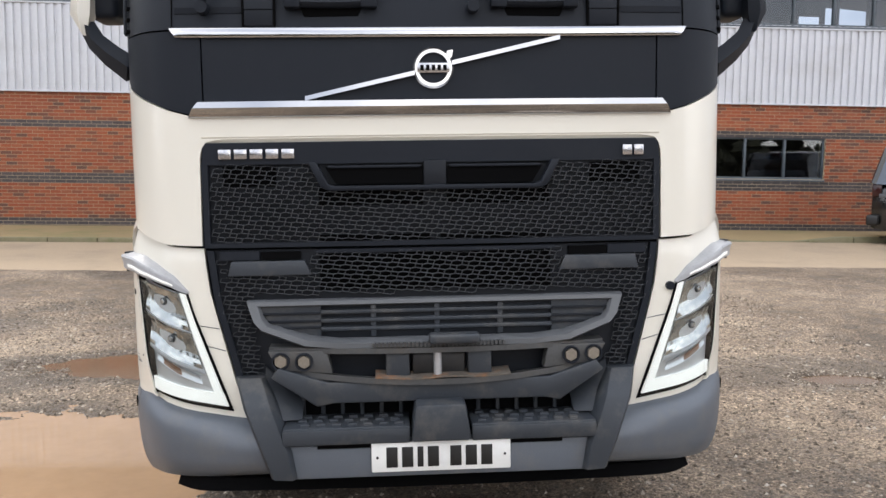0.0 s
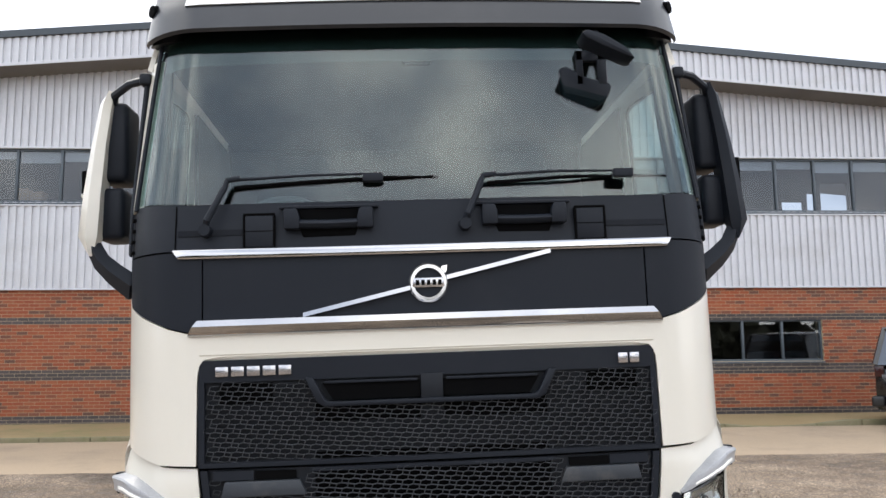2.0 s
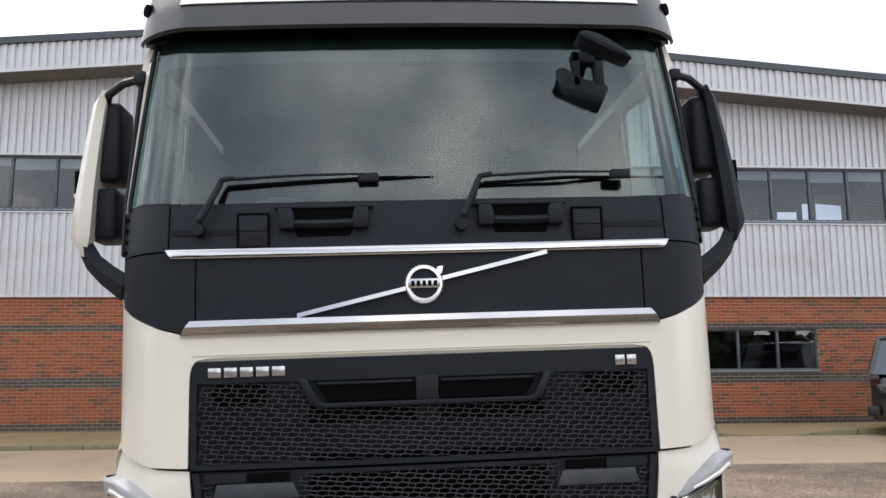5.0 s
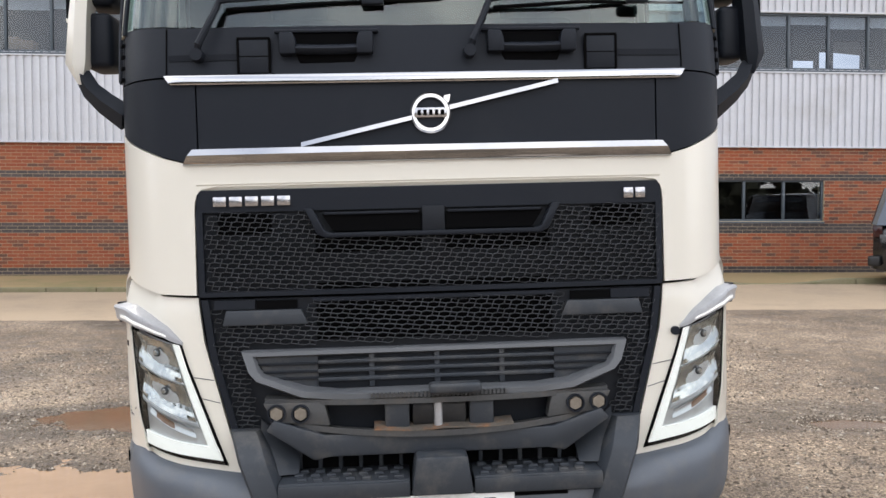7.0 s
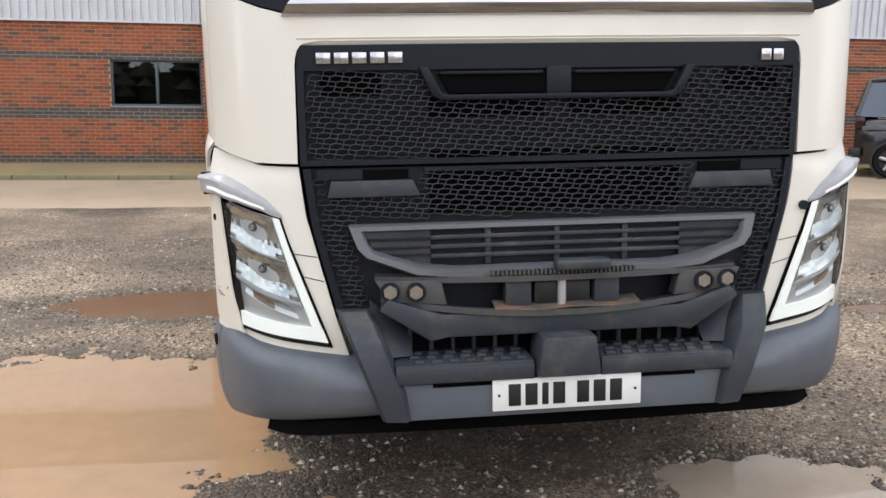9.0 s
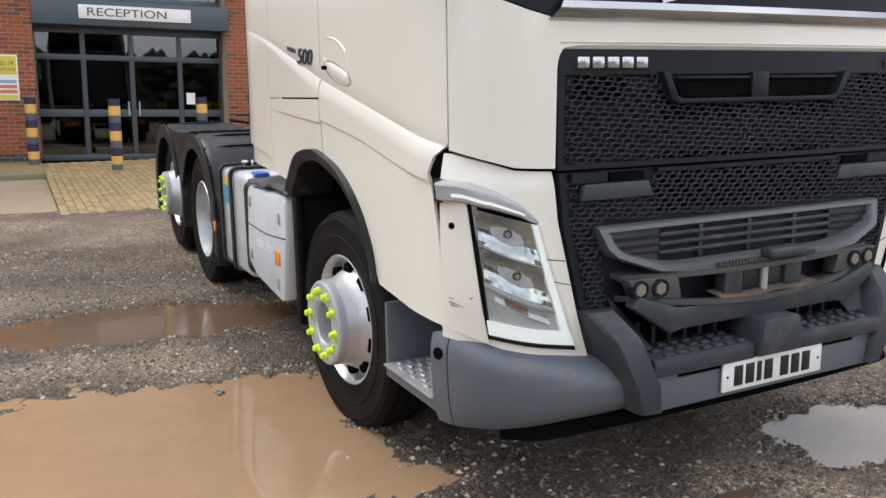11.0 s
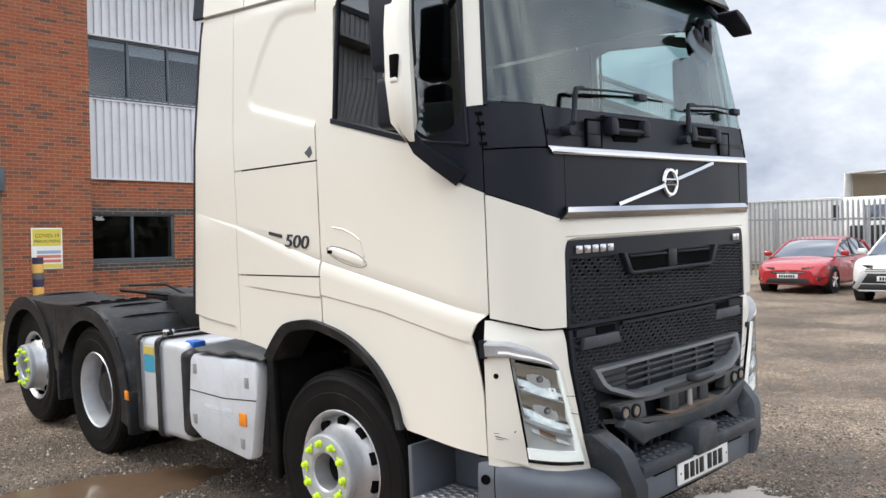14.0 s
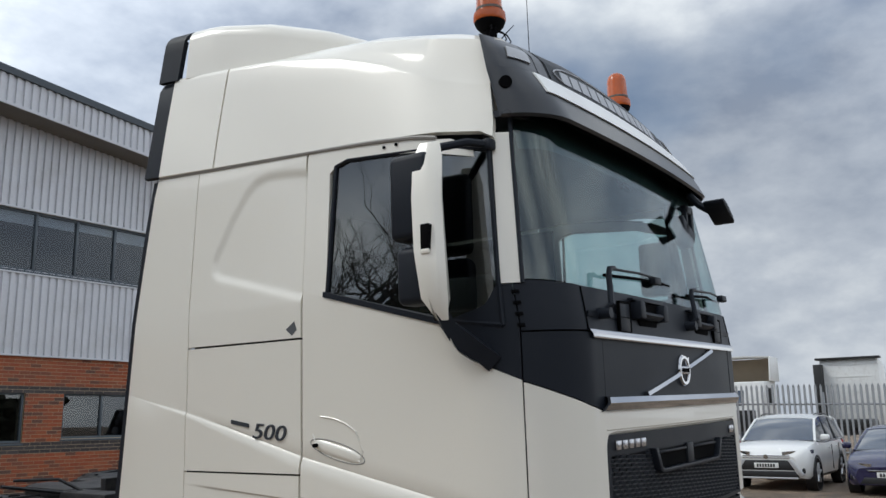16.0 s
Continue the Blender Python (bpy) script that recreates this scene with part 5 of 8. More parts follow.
    sl = skin("sleeper_panel", [py_(v) for v in lin(4.5445, 5.350, 56)], flat(2.232), lambda p: it(ROOFSEAM, p + 2.115) - 0.012, 64, M_PAINT, side=s, recess=bunk_press, label="cream sleeper side panel with pressed outline")
    skin("locker_door", SP, flat(1.615), flat(2.222), 40, M_PAINT, side=s, pressed=True, label="cream side locker flap")
    skin("sleeper_skirt", SP, lambda p: arch_z(p + 2.115), flat(1.606), 20, M_PAINT, side=s, pressed=True, label="cream lower side panel behind the wheel arch")
    tp("wedge_scuff", prism([(4.60, 2.245), (4.64, 2.275), (4.585, 2.31), (4.57, 2.27)], s * 1.2245, s * 1.2275, "x"), M_GREYL, sl, "small grey scuff")

    # rear side deflector
    FP = [py_(v) for v in lin(5.356, 5.93, 12)]

    def lean(p, z):
        return py_(5.356) + (p - py_(5.356)) * it([(1.3, 1.05), (3.25, 0.62)], z)
    fairing = skin("side_deflector", FP, lambda p: it([(5.356, 1.225), (5.40, 1.30), (5.90, 1.345)], p + 2.115), lambda p: it(ROOFSEAM, p + 2.115) - 0.012, 20, M_PAINT, side=s, skew=lean, pressed=True, label="cream side air deflector behind the cab")
    skin("deflector_foot", FP, lambda p: it([(5.356, 1.215), (5.90, 1.235)], p + 2.115), lambda p: it([(5.356, 1.222), (5.40, 1.293), (5.90, 1.335)], p + 2.115), 3, M_PAINT, side=s, parent=fairing, depth=0.012)


def arch_at(u):
    k = u * (len(ARCH) - 1)
    i = min(int(k), len(ARCH) - 2)
    f = k - i
    p0, p1, p2, p3 = (Vector(ARCH[min(max(i + j, 0), len(ARCH) - 1)]) for j in (-1, 0, 1, 2))
    q = 0.5 * (2 * p1 + (p2 - p0) * f + (2 * p0 - 5 * p1 + 4 * p2 - p3) * f * f + (3 * p1 - p0 - 3 * p2 + p3) * f ** 3)
    return (q.x, q.y)


for s in (-1, 1):
    # black trim round the wheel arch, an inner wheel well and the mudflap
    cy, cz = 4.50, 0.80

    def arch_fn(u, v, d):
        y, z = arch_at(u)
        r = Vector((y - cy, z - cz))
        r = r * (1 - 0.055 * v / max(r.length, 0.1))
        return Vector((s * (1.262 - 0.02 * v - d * 3.5), cy + r.x, cz + r.y))
    tp("arch_trim", shell(arch_fn, lin(0, 1, 60), [0, 0.2, 0.8, 1], 0.06), M_GUARD, label="black plastic wheel arch trim")

    def well(u, v, d):
        y, z = arch_at(u)
        r = Vector((y - cy, z - cz)) * 0.93
        return Vector((s * (1.20 - 0.55 * v), cy + r.x * (1 + d), cz + r.y * (1 + d)))
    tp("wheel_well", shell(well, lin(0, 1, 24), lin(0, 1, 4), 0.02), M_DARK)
    tp("mudflap", box((s * 0.93 - 0.27, 5.10, 0.42), (s * 0.93 + 0.27, 5.125, 1.16), 0.006), M_RUBBER, label="black rubber mudflap")
    tp("mudflap_edge", box((s * 1.19 - 0.02, 5.06, 0.42), (s * 1.19 + 0.02, 5.13, 1.17), 0.01), M_RUBBER)
    # door step
    st = tp("entry_step", box((min(s * 0.80, s * 1.205), 3.47, 0.488), (max(s * 0.80, s * 1.205), 3.935, 0.548), 0.012), M_GREY, label="grey entry step with studded tread")
    studs = bmesh.new()
    for i in range(7):
        for j in range(6):
            a, b = 3.53 + 0.058 * i, s * (0.95 + 0.043 * j + 0.02 * (i % 2))
            add_box(studs, (b - 0.008, a - 0.020, 0.545), (b + 0.008, a + 0.020, 0.556), 0.002, seg=1)
    tp("step_studs", studs, M_ALUD, st)
    tp("step_plate", box((min(s * 0.93, s * 1.222), 3.478, 0.540), (max(s * 0.93, s * 1.222), 3.915, 0.549), 0.003), M_ALUD, st)
    tp("step_riser", box((min(s * 0.86, s * 0.90), 3.45, 0.54), (max(s * 0.86, s * 0.90), 3.95, 0.90), 0.006), M_GREY, st)
    tp("step_cheek", box((min(s * 0.86, s * 1.20), 3.915, 0.53), (max(s * 0.86, s * 1.20), 3.945, 0.80), 0.01), M_GREY, st)
    tp("black_gap", shell(lambda u, v, d: cab(s * (1.303 + 0.012 * ss(1.42, 1.30, 0.82 + 0.62 * v) + it([(0.8, 0.05), (1.2, 0.06), (1.36, 0.085), (1.44, 0.05)], 0.82 + 0.62 * v) * u), 0.82 + 0.62 * v, 0.012 + d), [0, 0.5, 1], lin(0, 1, 16), 0.03), M_DARK)

# ---- roof, visor and sign board ----
HC = [(3.50, 3.54), (3.57, 3.575), (3.75, 3.660), (4.2, 3.77), (4.8, 3.83), (5.2, 3.86), (5.75, 3.88)]
HS = [(3.50, 3.475), (3.57, 3.515), (3.83, 3.585), (4.24, 3.68), (4.54, 3.725), (5.1, 3.785), (5.7, 3.845)]
RIDGE = [(3.50, 3.26), (3.75, 3.33), (3.928, 3.408), (4.115, 3.495), (4.42, 3.612), (4.836, 3.705), (5.194, 3.755), (5.7, 3.815)]


def roof_pt(y, v, d):
    zs, hs, hc = it(ROOFSEAM, y), it(HS, y), it(HC, y)
    s = -1 if v < 0 else 1
    a = abs(v)
    zr = it(RIDGE, y)
    sec = [(0, 0, hc), (0.5, 0.60, hc - 0.006), (0.62, 0.84, hc - 0.03), (0.72, 0.965, hs + 0.45 * (hc - hs)), (0.80, 1.042, hs - 0.005), (0.855, 1.108, zr + 0.010), (0.86, 1.113, zr + 0.001), (0.865, 1.117, zr - 0.012), (0.93, 1.156, zs + 0.48 * (zr - zs)), (1.0, 1.190, zs)]
    x, z = it([(q[0], q[1]) for q in sec], a), it([(q[0], q[2]) for q in sec], a)
    k = 1 - 0.03 * (1 - ss(3.45, 3.95, y)) * ss(0.3, 1, a)
    return Vector((s * (x - d * 0.7 * (a > 0.6)) * k, y, z - d * (0.3 if a > 0.9 else 1)))


vs = sorted([s * v for s in (-1, 1) for v in [0.25, 0.5, 0.56, 0.62, 0.67, 0.72, 0.76, 0.80, 0.83, 0.855, 0.86, 0.865, 0.895, 0.93, 0.965, 1.0]] + [0.0])
roof = tp("roof", shell(lambda y, v, d: roof_pt(y + (-0.06 * ss(0.78, 1.0, abs(v)) * (1 - ss(3.56, 3.85, y)) if y < 4 else 0.03 * ss(0.8, 1, abs(v)) if y > 5.15 else 0), v, d), lin(3.56, 5.19, 32), vs, 0.03), M_PAINT, label="cream high roof")
for s in (-1, 1):
    half = [v for v in vs if v * s >= 0.795]
    tp("roof_corner", shell(lambda y, v, d: roof_pt(y + 0.03 * ss(0.8, 1, abs(v)), v, d), lin(5.203, 5.66, 10), half, 0.03), M_PAINT, label="cream rear roof corner")
    tp("roof_gutter", tube([cab(s * py_(y), it(ROOFSEAM, y) - 0.005, -0.002) for y in lin(3.62, 5.70, 24)], 0.010, 6), M_SEAM, label="grey seam under the roof")
DW = [(4.10, 0.50, 3.735), (4.42, 0.77, 3.850), (4.70, 0.91, 3.965), (5.05, 1.00, 4.075), (5.40, 1.085, 4.135), (5.75, 1.115, 4.155)]


def defl(y, v, d):
    w, top = it([(q[0], q[1]) for q in DW], y), it([(q[0], q[2]) for q in DW], y)
    s, a = (-1 if v < 0 else 1), abs(v)
    zb = it([(4.1, 3.70), (5.2, 3.755), (5.4, 3.785), (5.75, 3.815)], y)
    r = min(0.09, (top - zb) * 0.5)
    if a < 0.7:
        x, z = (w - r) * a / 0.7, top - 0.02 * (a / 0.7) ** 2
    elif a < 0.9:
        th = (a - 0.7) / 0.2 * math.pi / 2
        x, z = w - r + r * math.sin(th), top - 0.02 - r + r * math.cos(th)
    else:
        x, z = w + 0.02 * (a - 0.9) / 0.1, (top - 0.02 - r) + (zb - top + 0.02 + r) * (a - 0.9) / 0.1
    return Vector((s * (x - (d if a > 0.85 else 0)), y, z - (d if a <= 0.85 else 0)))


dv = sorted([s * v for s in (-1, 1) for v in lin(0.1, 0.7, 6) + lin(0.74, 0.9, 5) + [0.95, 1.0]] + [0.0])
tp("roof_deflector", shell(defl, lin(4.10, 5.565, 24), dv, 0.03), M_PAINT, label="cream roof air deflector")
for s in (-1, 1):
    tp("deflector_edge", shell(lambda y, v, d: roof_pt(y + 0.03 * v, s * (0.84 + 0.16 * v), d), lin(5.665, 5.79, 3), lin(0, 1, 6), 0.03), M_BLACK)
    tp("deflector_edge", shell(lambda y, v, d: defl(y + 0.06 * v, s * (0.72 + 0.28 * v), d), lin(5.572, 5.73, 4), lin(0, 1, 8), 0.03), M_BLACK)
    tp("deflector_edge", shell(lambda u, v, d: cab(s * (lean(py_(5.934), 1.34 + 1.86 * v) + 0.045 * u), 1.34 + 1.86 * v, 0.004 + d), [0, 0.5, 1], lin(0, 1, 8), 0.02), M_BLACK)

# black header over the windscreen
def head(p, v, d):
    a = abs(p)
    z = it([(0, 3.095), (0.25, 3.225), (0.5, 3.345), (0.8, 3.490), (1, 3.585)], v) - v * v * (0.025 * ss(0.3, 0.8, a) + 0.035 * ss(0.75, 1.2, a))
    f = it([(0, 3.36), (0.25, 3.37), (0.5, 3.392), (0.8, 3.452), (1, 3.535)], v)
    ye = it([(0, 3.475), (1, 3.60)], v)
    w = it([(0, 1.134), (0.5, 1.122), (1, 1.070)], v)
    s = -1 if p < 0 else 1
    ry = max(0.03, ye - f - 0.03)
    if a <= 0.9:
        return Vector((s * a * (w - 0.25) / 0.9, f + 0.03 * (a / 0.9) ** 2 + d, z))
    th = (a - 0.9) / 0.40 * math.pi / 2
    return Vector((s * (w - 0.25 + 0.25 * math.sin(th) - d * math.sin(th)), f + 0.03 + ry * (1 - math.cos(th)) + d * math.cos(th), z))


header = tp("roof_header", shell(head, lin(-1.30, 1.30, 60), lin(0, 1, 14), 0.03), M_HEAD, label="dark grey roof front with sign board")
for s in (-1, 1):
    for p0 in (0.768, 0.872):
        tp("header_seam", shell(lambda u, v, d: head(s * (p0 + 0.004 * u), 0.52 + 0.47 * v, -0.0012 + d), [0, 1], lin(0, 1, 8), 0.003), M_DARK, header)


def visor(p, v, d):
    q = head(p, 0.02 + 0.48 * v, 0)
    out = 0.11 * (1 - v) * (1 - 0.55 * ss(0.9, 1.28, abs(p))) + 0.02
    a = abs(p)
    th = max(0, (a - 0.9) / 0.40 * math.pi / 2)
    s = -1 if p < 0 else 1
    q += Vector((s * math.sin(th) * out * 0.25, -math.cos(th) * out, -0.008 * (1 - v) ** 2 + (-0.012 if d else 0)))
    if d:
        q += Vector((-s * math.sin(th) * 0.012, math.cos(th) * 0.012, 0))
    return q


tp("sun_visor", shell(visor, lin(-1.27, 1.27, 60), lin(0, 1, 9), 0.01), M_HEAD, header, "dark wrap-round sun visor")
tp("visor_bar", shell(lambda p, v, d: visor(p, 0.47 + 0.50 * v, 0) + Vector((0, -0.006 + d, 0.003)), lin(-0.978, 0.978, 40), lin(0, 1, 5), 0.008), M_WHITE, header, "white bar across the visor")
board = tp("sign_board", shell(lambda p, v, d: head(p, 0.535 + 0.43 * v, -0.004 + d), lin(-0.758, 0.758, 30), lin(0, 1, 6), 0.006), M_BLACK, header, "black sign board with plain grey bars")
for k in range(12):
    p0 = -0.645 + 1.26 * k / 12
    tp("sign_bar", shell(lambda p, v, d: head(p + 0.012 * v, 0.60 + 0.165 * v, -0.0075 + d), [p0 + 0.006, p0 + 0.05, p0 + 0.092], [0, 0.5, 1], 0.004), M_SIGNG, board, "plain grey sign block")
arc = [head(-0.32 - 0.385 * math.cos(a), 0.69 + 0.15 * math.sin(a), -0.008) for a in lin(-0.6, 2.5, 24)]
tp("sign_arc", tube(arc, 0.004, 6), M_SIGNG, board)
for s in (-1, 1):
    tp("marker_light", shell(lambda p, v, d: head(s * (p + 0.02 * (1 - v) * (p > 1)), 0.66 + 0.17 * v, -0.008 + d), lin(0.925, 1.075, 6), lin(0, 1, 4), 0.01), M_BROW, header, "small clear marker light")
    vp, vn = visor(s * 1.19, 0.60, 0), Vector((s * 0.75, -0.66, 0))
    tp("side_port", cyl(vp - vn * 0.01, vp + vn * 0.014, 0.030, 0.027, n=18), M_DARK, header)

# beacons and aerials
for s in (-1, 1):
    bc = Vector((s * 0.775, 3.715, 3.680))
    foot = tp("beacon", lathe([(-0.07, 0.0), (-0.07, 0.032), (-0.005, 0.034), (0.0, 0.050), (0.02, 0.068), (0.040, 0.076), (0.042, 0.0)], 28, "z"), M_DARK, label="orange roof beacon on black base")
    foot.data.transform(Matrix.Translation(bc))
    foot.data.update()
    body = lathe([(0.041, 0.0), (0.041, 0.076), (0.050, 0.080), (0.084, 0.078), (0.092, 0.066), (0.100, 0.064), (0.215, 0.060), (0.245, 0.052), (0.264, 0.032), (0.270, 0.0)], 32, "z")
    bmesh.ops.translate(body, vec=bc, verts=body.verts)
    tp("beacon_lens", body, M_AMBERB, foot, "translucent orange lens")
    tp("lens_band", lathe([(0.097, 0.0645), (0.097, 0.0665), (0.110, 0.0660), (0.110, 0.064)], 32, "z"), M_RUST, foot).data.transform(Matrix.Translation(bc))
    for dx in (-0.07, -0.035, 0.04, 0.075):
        tp("beacon_cable", tube([bc + Vector((dx * 0.5, -0.02, 0.005)), bc + Vector((dx, -0.05, -0.01)), bc + Vector((dx * 1.25, -0.06, -0.04)), bc + Vector((dx * 1.1, -0.04, -0.075))], 0.004, 6), M_DARK, foot)
a0 = Vector((-0.70, 3.72, 3.64))
tp("aerial", tube([a0, a0 + Vector((0.08, 0, 0.08)), a0 + Vector((0.17, 0, 0.16))], 0.004, 6, 0.002), M_DARK)
tp("aerial", tube([roof_pt(3.9, -0.03, 0), roof_pt(3.9, -0.03, 0) + Vector((0, 0, 0.06)), roof_pt(3.9, -0.03, 0) + Vector((0, 0, 0.6))], 0.004, 6, 0.002), M_DARK)
tp("aerial_base", cyl(roof_pt(3.9, -0.03, 0.01), roof_pt(3.9, -0.03, 0) + Vector((0, 0, 0.05)), 0.02, 0.012, 12), M_DARK)

# windscreen
def ws_half(z):
    return it([(2.34, 1.268), (2.967, 1.208), (3.12, 1.19)], z)


ws = tp("windscreen", shell(lambda u, v, d: cab(u * ws_half(2.355 + 0.785 * v), 2.355 + 0.785 * v + (0.04 * abs(u) ** 3) * (1 - v), 0.006 + d), lin(-1, 1, 60), lin(0, 1, 14), 0.005), M_GLASS, label="large curved windscreen")
ws.visible_shadow = False
for s in (-1, 1):
    tp("screen_edge", tube([cab(s * ws_half(z) * 0.995, z, -0.002) for z in lin(2.375, 3.12, 14)], 0.010, 6), M_BLACK, ws)

# wipers
for (bx, bz), (tx, tz), (ex, ez) in (((-0.845, 2.262), (-0.762, 2.452), (0.055, 2.458)), ((0.150, 2.260), (0.228, 2.445), (0.990, 2.450))):
    y0, y1, y2 = cab(bx, bz).y - 0.02, cab(tx, tz).y - 0.045, cab(ex, ez).y - 0.02
    wp = tp("wiper", tube([(bx, y0, bz), (bx + 0.01, y0 - 0.03, bz + 0.03), (tx - 0.012, y1, tz - 0.03), (tx, y1, tz), (tx + 0.05, y1, tz + 0.008)], 0.015, 8, 0.011), M_BLACK, label="black windscreen wiper")
    tp("wiper_pivot", cyl((bx, y0 + 0.05, bz - 0.005), (bx, y0 - 0.03, bz - 0.005), 0.026, 0.022, 16), M_BLACK, wp)
    tp("wiper_arm", tube([(tx, y1, tz), (tx + 0.3, y1 - 0.005, tz + 0.012), (tx + 0.55, (y1 + y2) / 2, tz + 0.016)], 0.007, 8, 0.0045), M_BLACK, wp)
    tp("wiper_blade", tube([(tx + 0.02, y1 + 0.035, tz - 0.022), (tx + 0.35, y1 + 0.03, tz - 0.004), (ex - 0.2, y2 + 0.015, ez - 0.002), (ex, y2 + 0.03, ez - 0.002)], 0.008, 6, 0.005), M_DARK, wp)
    tp("wiper_clip", box((tx + 0.52, min(y1, y2) - 0.005, tz - 0.015), (tx + 0.60, min(y1, y2) + 0.03, tz + 0.02), 0.005), M_BLACK, wp)

# mirrors
def rounded_block(lo, hi, bev):
    return box(lo, hi, bev, seg=3)


for s in (-1, 1):
    cover = bmesh.new()
    rows = [(2.225, 1.405, 1.425, 3.575, 3.62), (2.31, 1.385, 1.474, 3.565, 3.66), (2.50, 1.378, 1.460, 3.58, 3.70), (2.72, 1.365, 1.435, 3.60, 3.725), (2.90, 1.345, 1.405, 3.61, 3.735), (2.965, 1.345, 1.375, 3.63, 3.72)]
    rr = []
    for z, xi, xo, y0, y1 in rows:
        rr.append([cover.verts.new((s * a, b, z)) for a, b in ((xi, y0 + 0.02), ((xi + xo) / 2, y0), (xo - 0.01, y0 + 0.02), (xo, y0 + 0.06), (xo, y1), (xi, y1))])
    for a, b in zip(rr, rr[1:]):
        for k in range(6):
            cover.faces.new((a[k], a[(k + 1) % 6], b[(k + 1) % 6], b[k]))
    cover.faces.new(rr[0])
    cover.faces.new(rr[-1])
    mc = M_PAINT if s < 0 else M_BLACK
    mirror = tp("door_mirror", cover, mc, label="cream mirror cover on a black bracket" if s < 0 else "black mirror housing on a bracket")
    tp("mirror_head", rounded_block((min(s * 1.285, s * 1.415), 3.66, 2.565), (max(s * 1.285, s * 1.415), 3.86, 2.925), 0.03), M_BLACK, mirror)
    tp("mirror_head", rounded_block((min(s * 1.295, s * 1.415), 3.65, 2.30), (max(s * 1.295, s * 1.415), 3.83, 2.535), 0.03), M_BLACK, mirror)
    tp("cover_slot", box((min(s * 1.42, s * 1.467), 3.622, 2.492), (max(s * 1.42, s * 1.467), 3.664, 2.605), 0.006), M_DARK, mirror)
    tp("slot_foot", box((min(s * 1.42, s * 1.4685), 3.622, 2.484), (max(s * 1.42, s * 1.4685), 3.664, 2.506), 0.006), mc, mirror)
    tp("upper_arm", tube([(s * 1.36, 3.68, 2.90), (s * 1.335, 3.64, 2.945), (s * 1.25, 3.57, 2.972), (s * 1.17, 3.52, 2.972)], 0.018, 8), M_BLACK, mirror)
    tp("arm_foot", box((min(s * 1.14, s * 1.19), 3.49, 2.945), (max(s * 1.14, s * 1.19), 3.56, 2.995), 0.012), M_BLACK, mirror)
    tp("lower_arm", tube([(s * 1.41, 3.62, 2.27), (s * 1.37, 3.60, 2.20), (s * 1.30, 3.56, 2.14), (s * 1.20, 3.52, 2.07)], 0.034, 4, 0.052), M_BLACK, mirror)
fm = tp("front_mirror", prism([(0.630, 2.992), (0.655, 3.005), (0.72, 2.985), (0.80, 2.935), (0.842, 2.885), (0.815, 2.890), (0.71, 2.938), (0.648, 2.970)], 3.075, 3.195, "y", 0.010), M_BLACK, label="black front view mirror under the visor")
tp("mirror_stem", tube([(0.72, 3.17, 2.95), (0.73, 3.24, 3.0), (0.74, 3.30, 3.07)], 0.022, 8), M_BLACK, fm)
km = tp("kerb_mirror", prism([(0.582, 2.925), (0.615, 2.935), (0.70, 2.885), (0.79, 2.862), (0.806, 2.845), (0.785, 2.795), (0.735, 2.755), (0.70, 2.747), (0.63, 2.775), (0.592, 2.805)], 3.30, 3.37, "y", 0.012), M_BLACK, label="black hanging mirror")
for x0, x1, z1 in ((0.655, 0.685, 3.0), (0.745, 0.785, 2.98)):
    tp("mirror_bracket", box((x0, 3.30, 2.85), (x1, 3.33, z1), 0.004), M_BLACK, km)
tp("mirror_bracket", box((0.655, 3.30, 2.955), (0.785, 3.33, 3.0), 0.004), M_BLACK, km)

# ---- cab inside ----
tp("cab_floor", box((-1.15, 3.45, 1.50), (1.15, 5.40, 1.54)), M_INTD)
tp("back_wall", box((-1.16, 5.34, 1.52), (1.16, 5.38, 3.15)), M_INTD)
tp("headliner", box((-1.12, 3.45, 3.10), (1.12, 5.36, 3.13)), M_SEAT)
for s in (-1, 1):
    tp("inside_wall", box((min(s * 1.145, s * 1.165), 4.42, 1.52), (max(s * 1.145, s * 1.165), 5.36, 3.08)), M_INTD)
    tp("door_trim", box((min(s * 1.15, s * 1.17), 3.62, 1.52), (max(s * 1.15, s * 1.17), 4.42, 2.22), 0.01), M_INTD)
    tp("pillar_trim", tube([(s * 1.115, 3.48, 2.36), (s * 1.09, 3.54, 2.8), (s * 1.09, 3.56, 3.10)], 0.03, 8), M_INTD)
    seat = tp("seat", box((s * 0.62 - 0.26, 4.15, 1.95), (s * 0.62 + 0.26, 4.62, 2.10), 0.05, seg=3), M_SEAT, label="dark fabric cab seat")
    tp("seat_back", box((s * 0.62 - 0.25, 4.58, 2.05), (s * 0.62 + 0.25, 4.74, 2.72), 0.06, seg=3), M_SEAT, seat)
    tp("head_rest", box((s * 0.62 - 0.15, 4.60, 2.70), (s * 0.62 + 0.15, 4.72, 2.90), 0.05, seg=3), M_SEAT, seat)
    tp("seat_base", box((s * 0.62 - 0.22, 4.2, 1.53), (s * 0.62 + 0.22, 4.6, 1.96), 0.02), M_INTD, seat)
tp("dashboard", prism([(3.40, 2.30), (3.50, 2.35), (3.62, 2.43), (3.86, 2.45), (3.95, 2.30), (3.90, 1.9), (3.40, 1.9)], -1.12, 1.12, "x", 0.02), M_INTD, label="dark dashboard")
wheel_m = Matrix.Translation((-0.62, 4.02, 2.36)) @ pose(0, 0, 0, -38, 0, 0)
sw = bmesh.new()
ringpts = [wheel_m @ Vector((0.225 * math.cos(a), 0.225 * math.sin(a), 0)) for a in lin(0, 2 * math.pi, 33)]
add_tube(sw, ringpts, 0.017, 8)
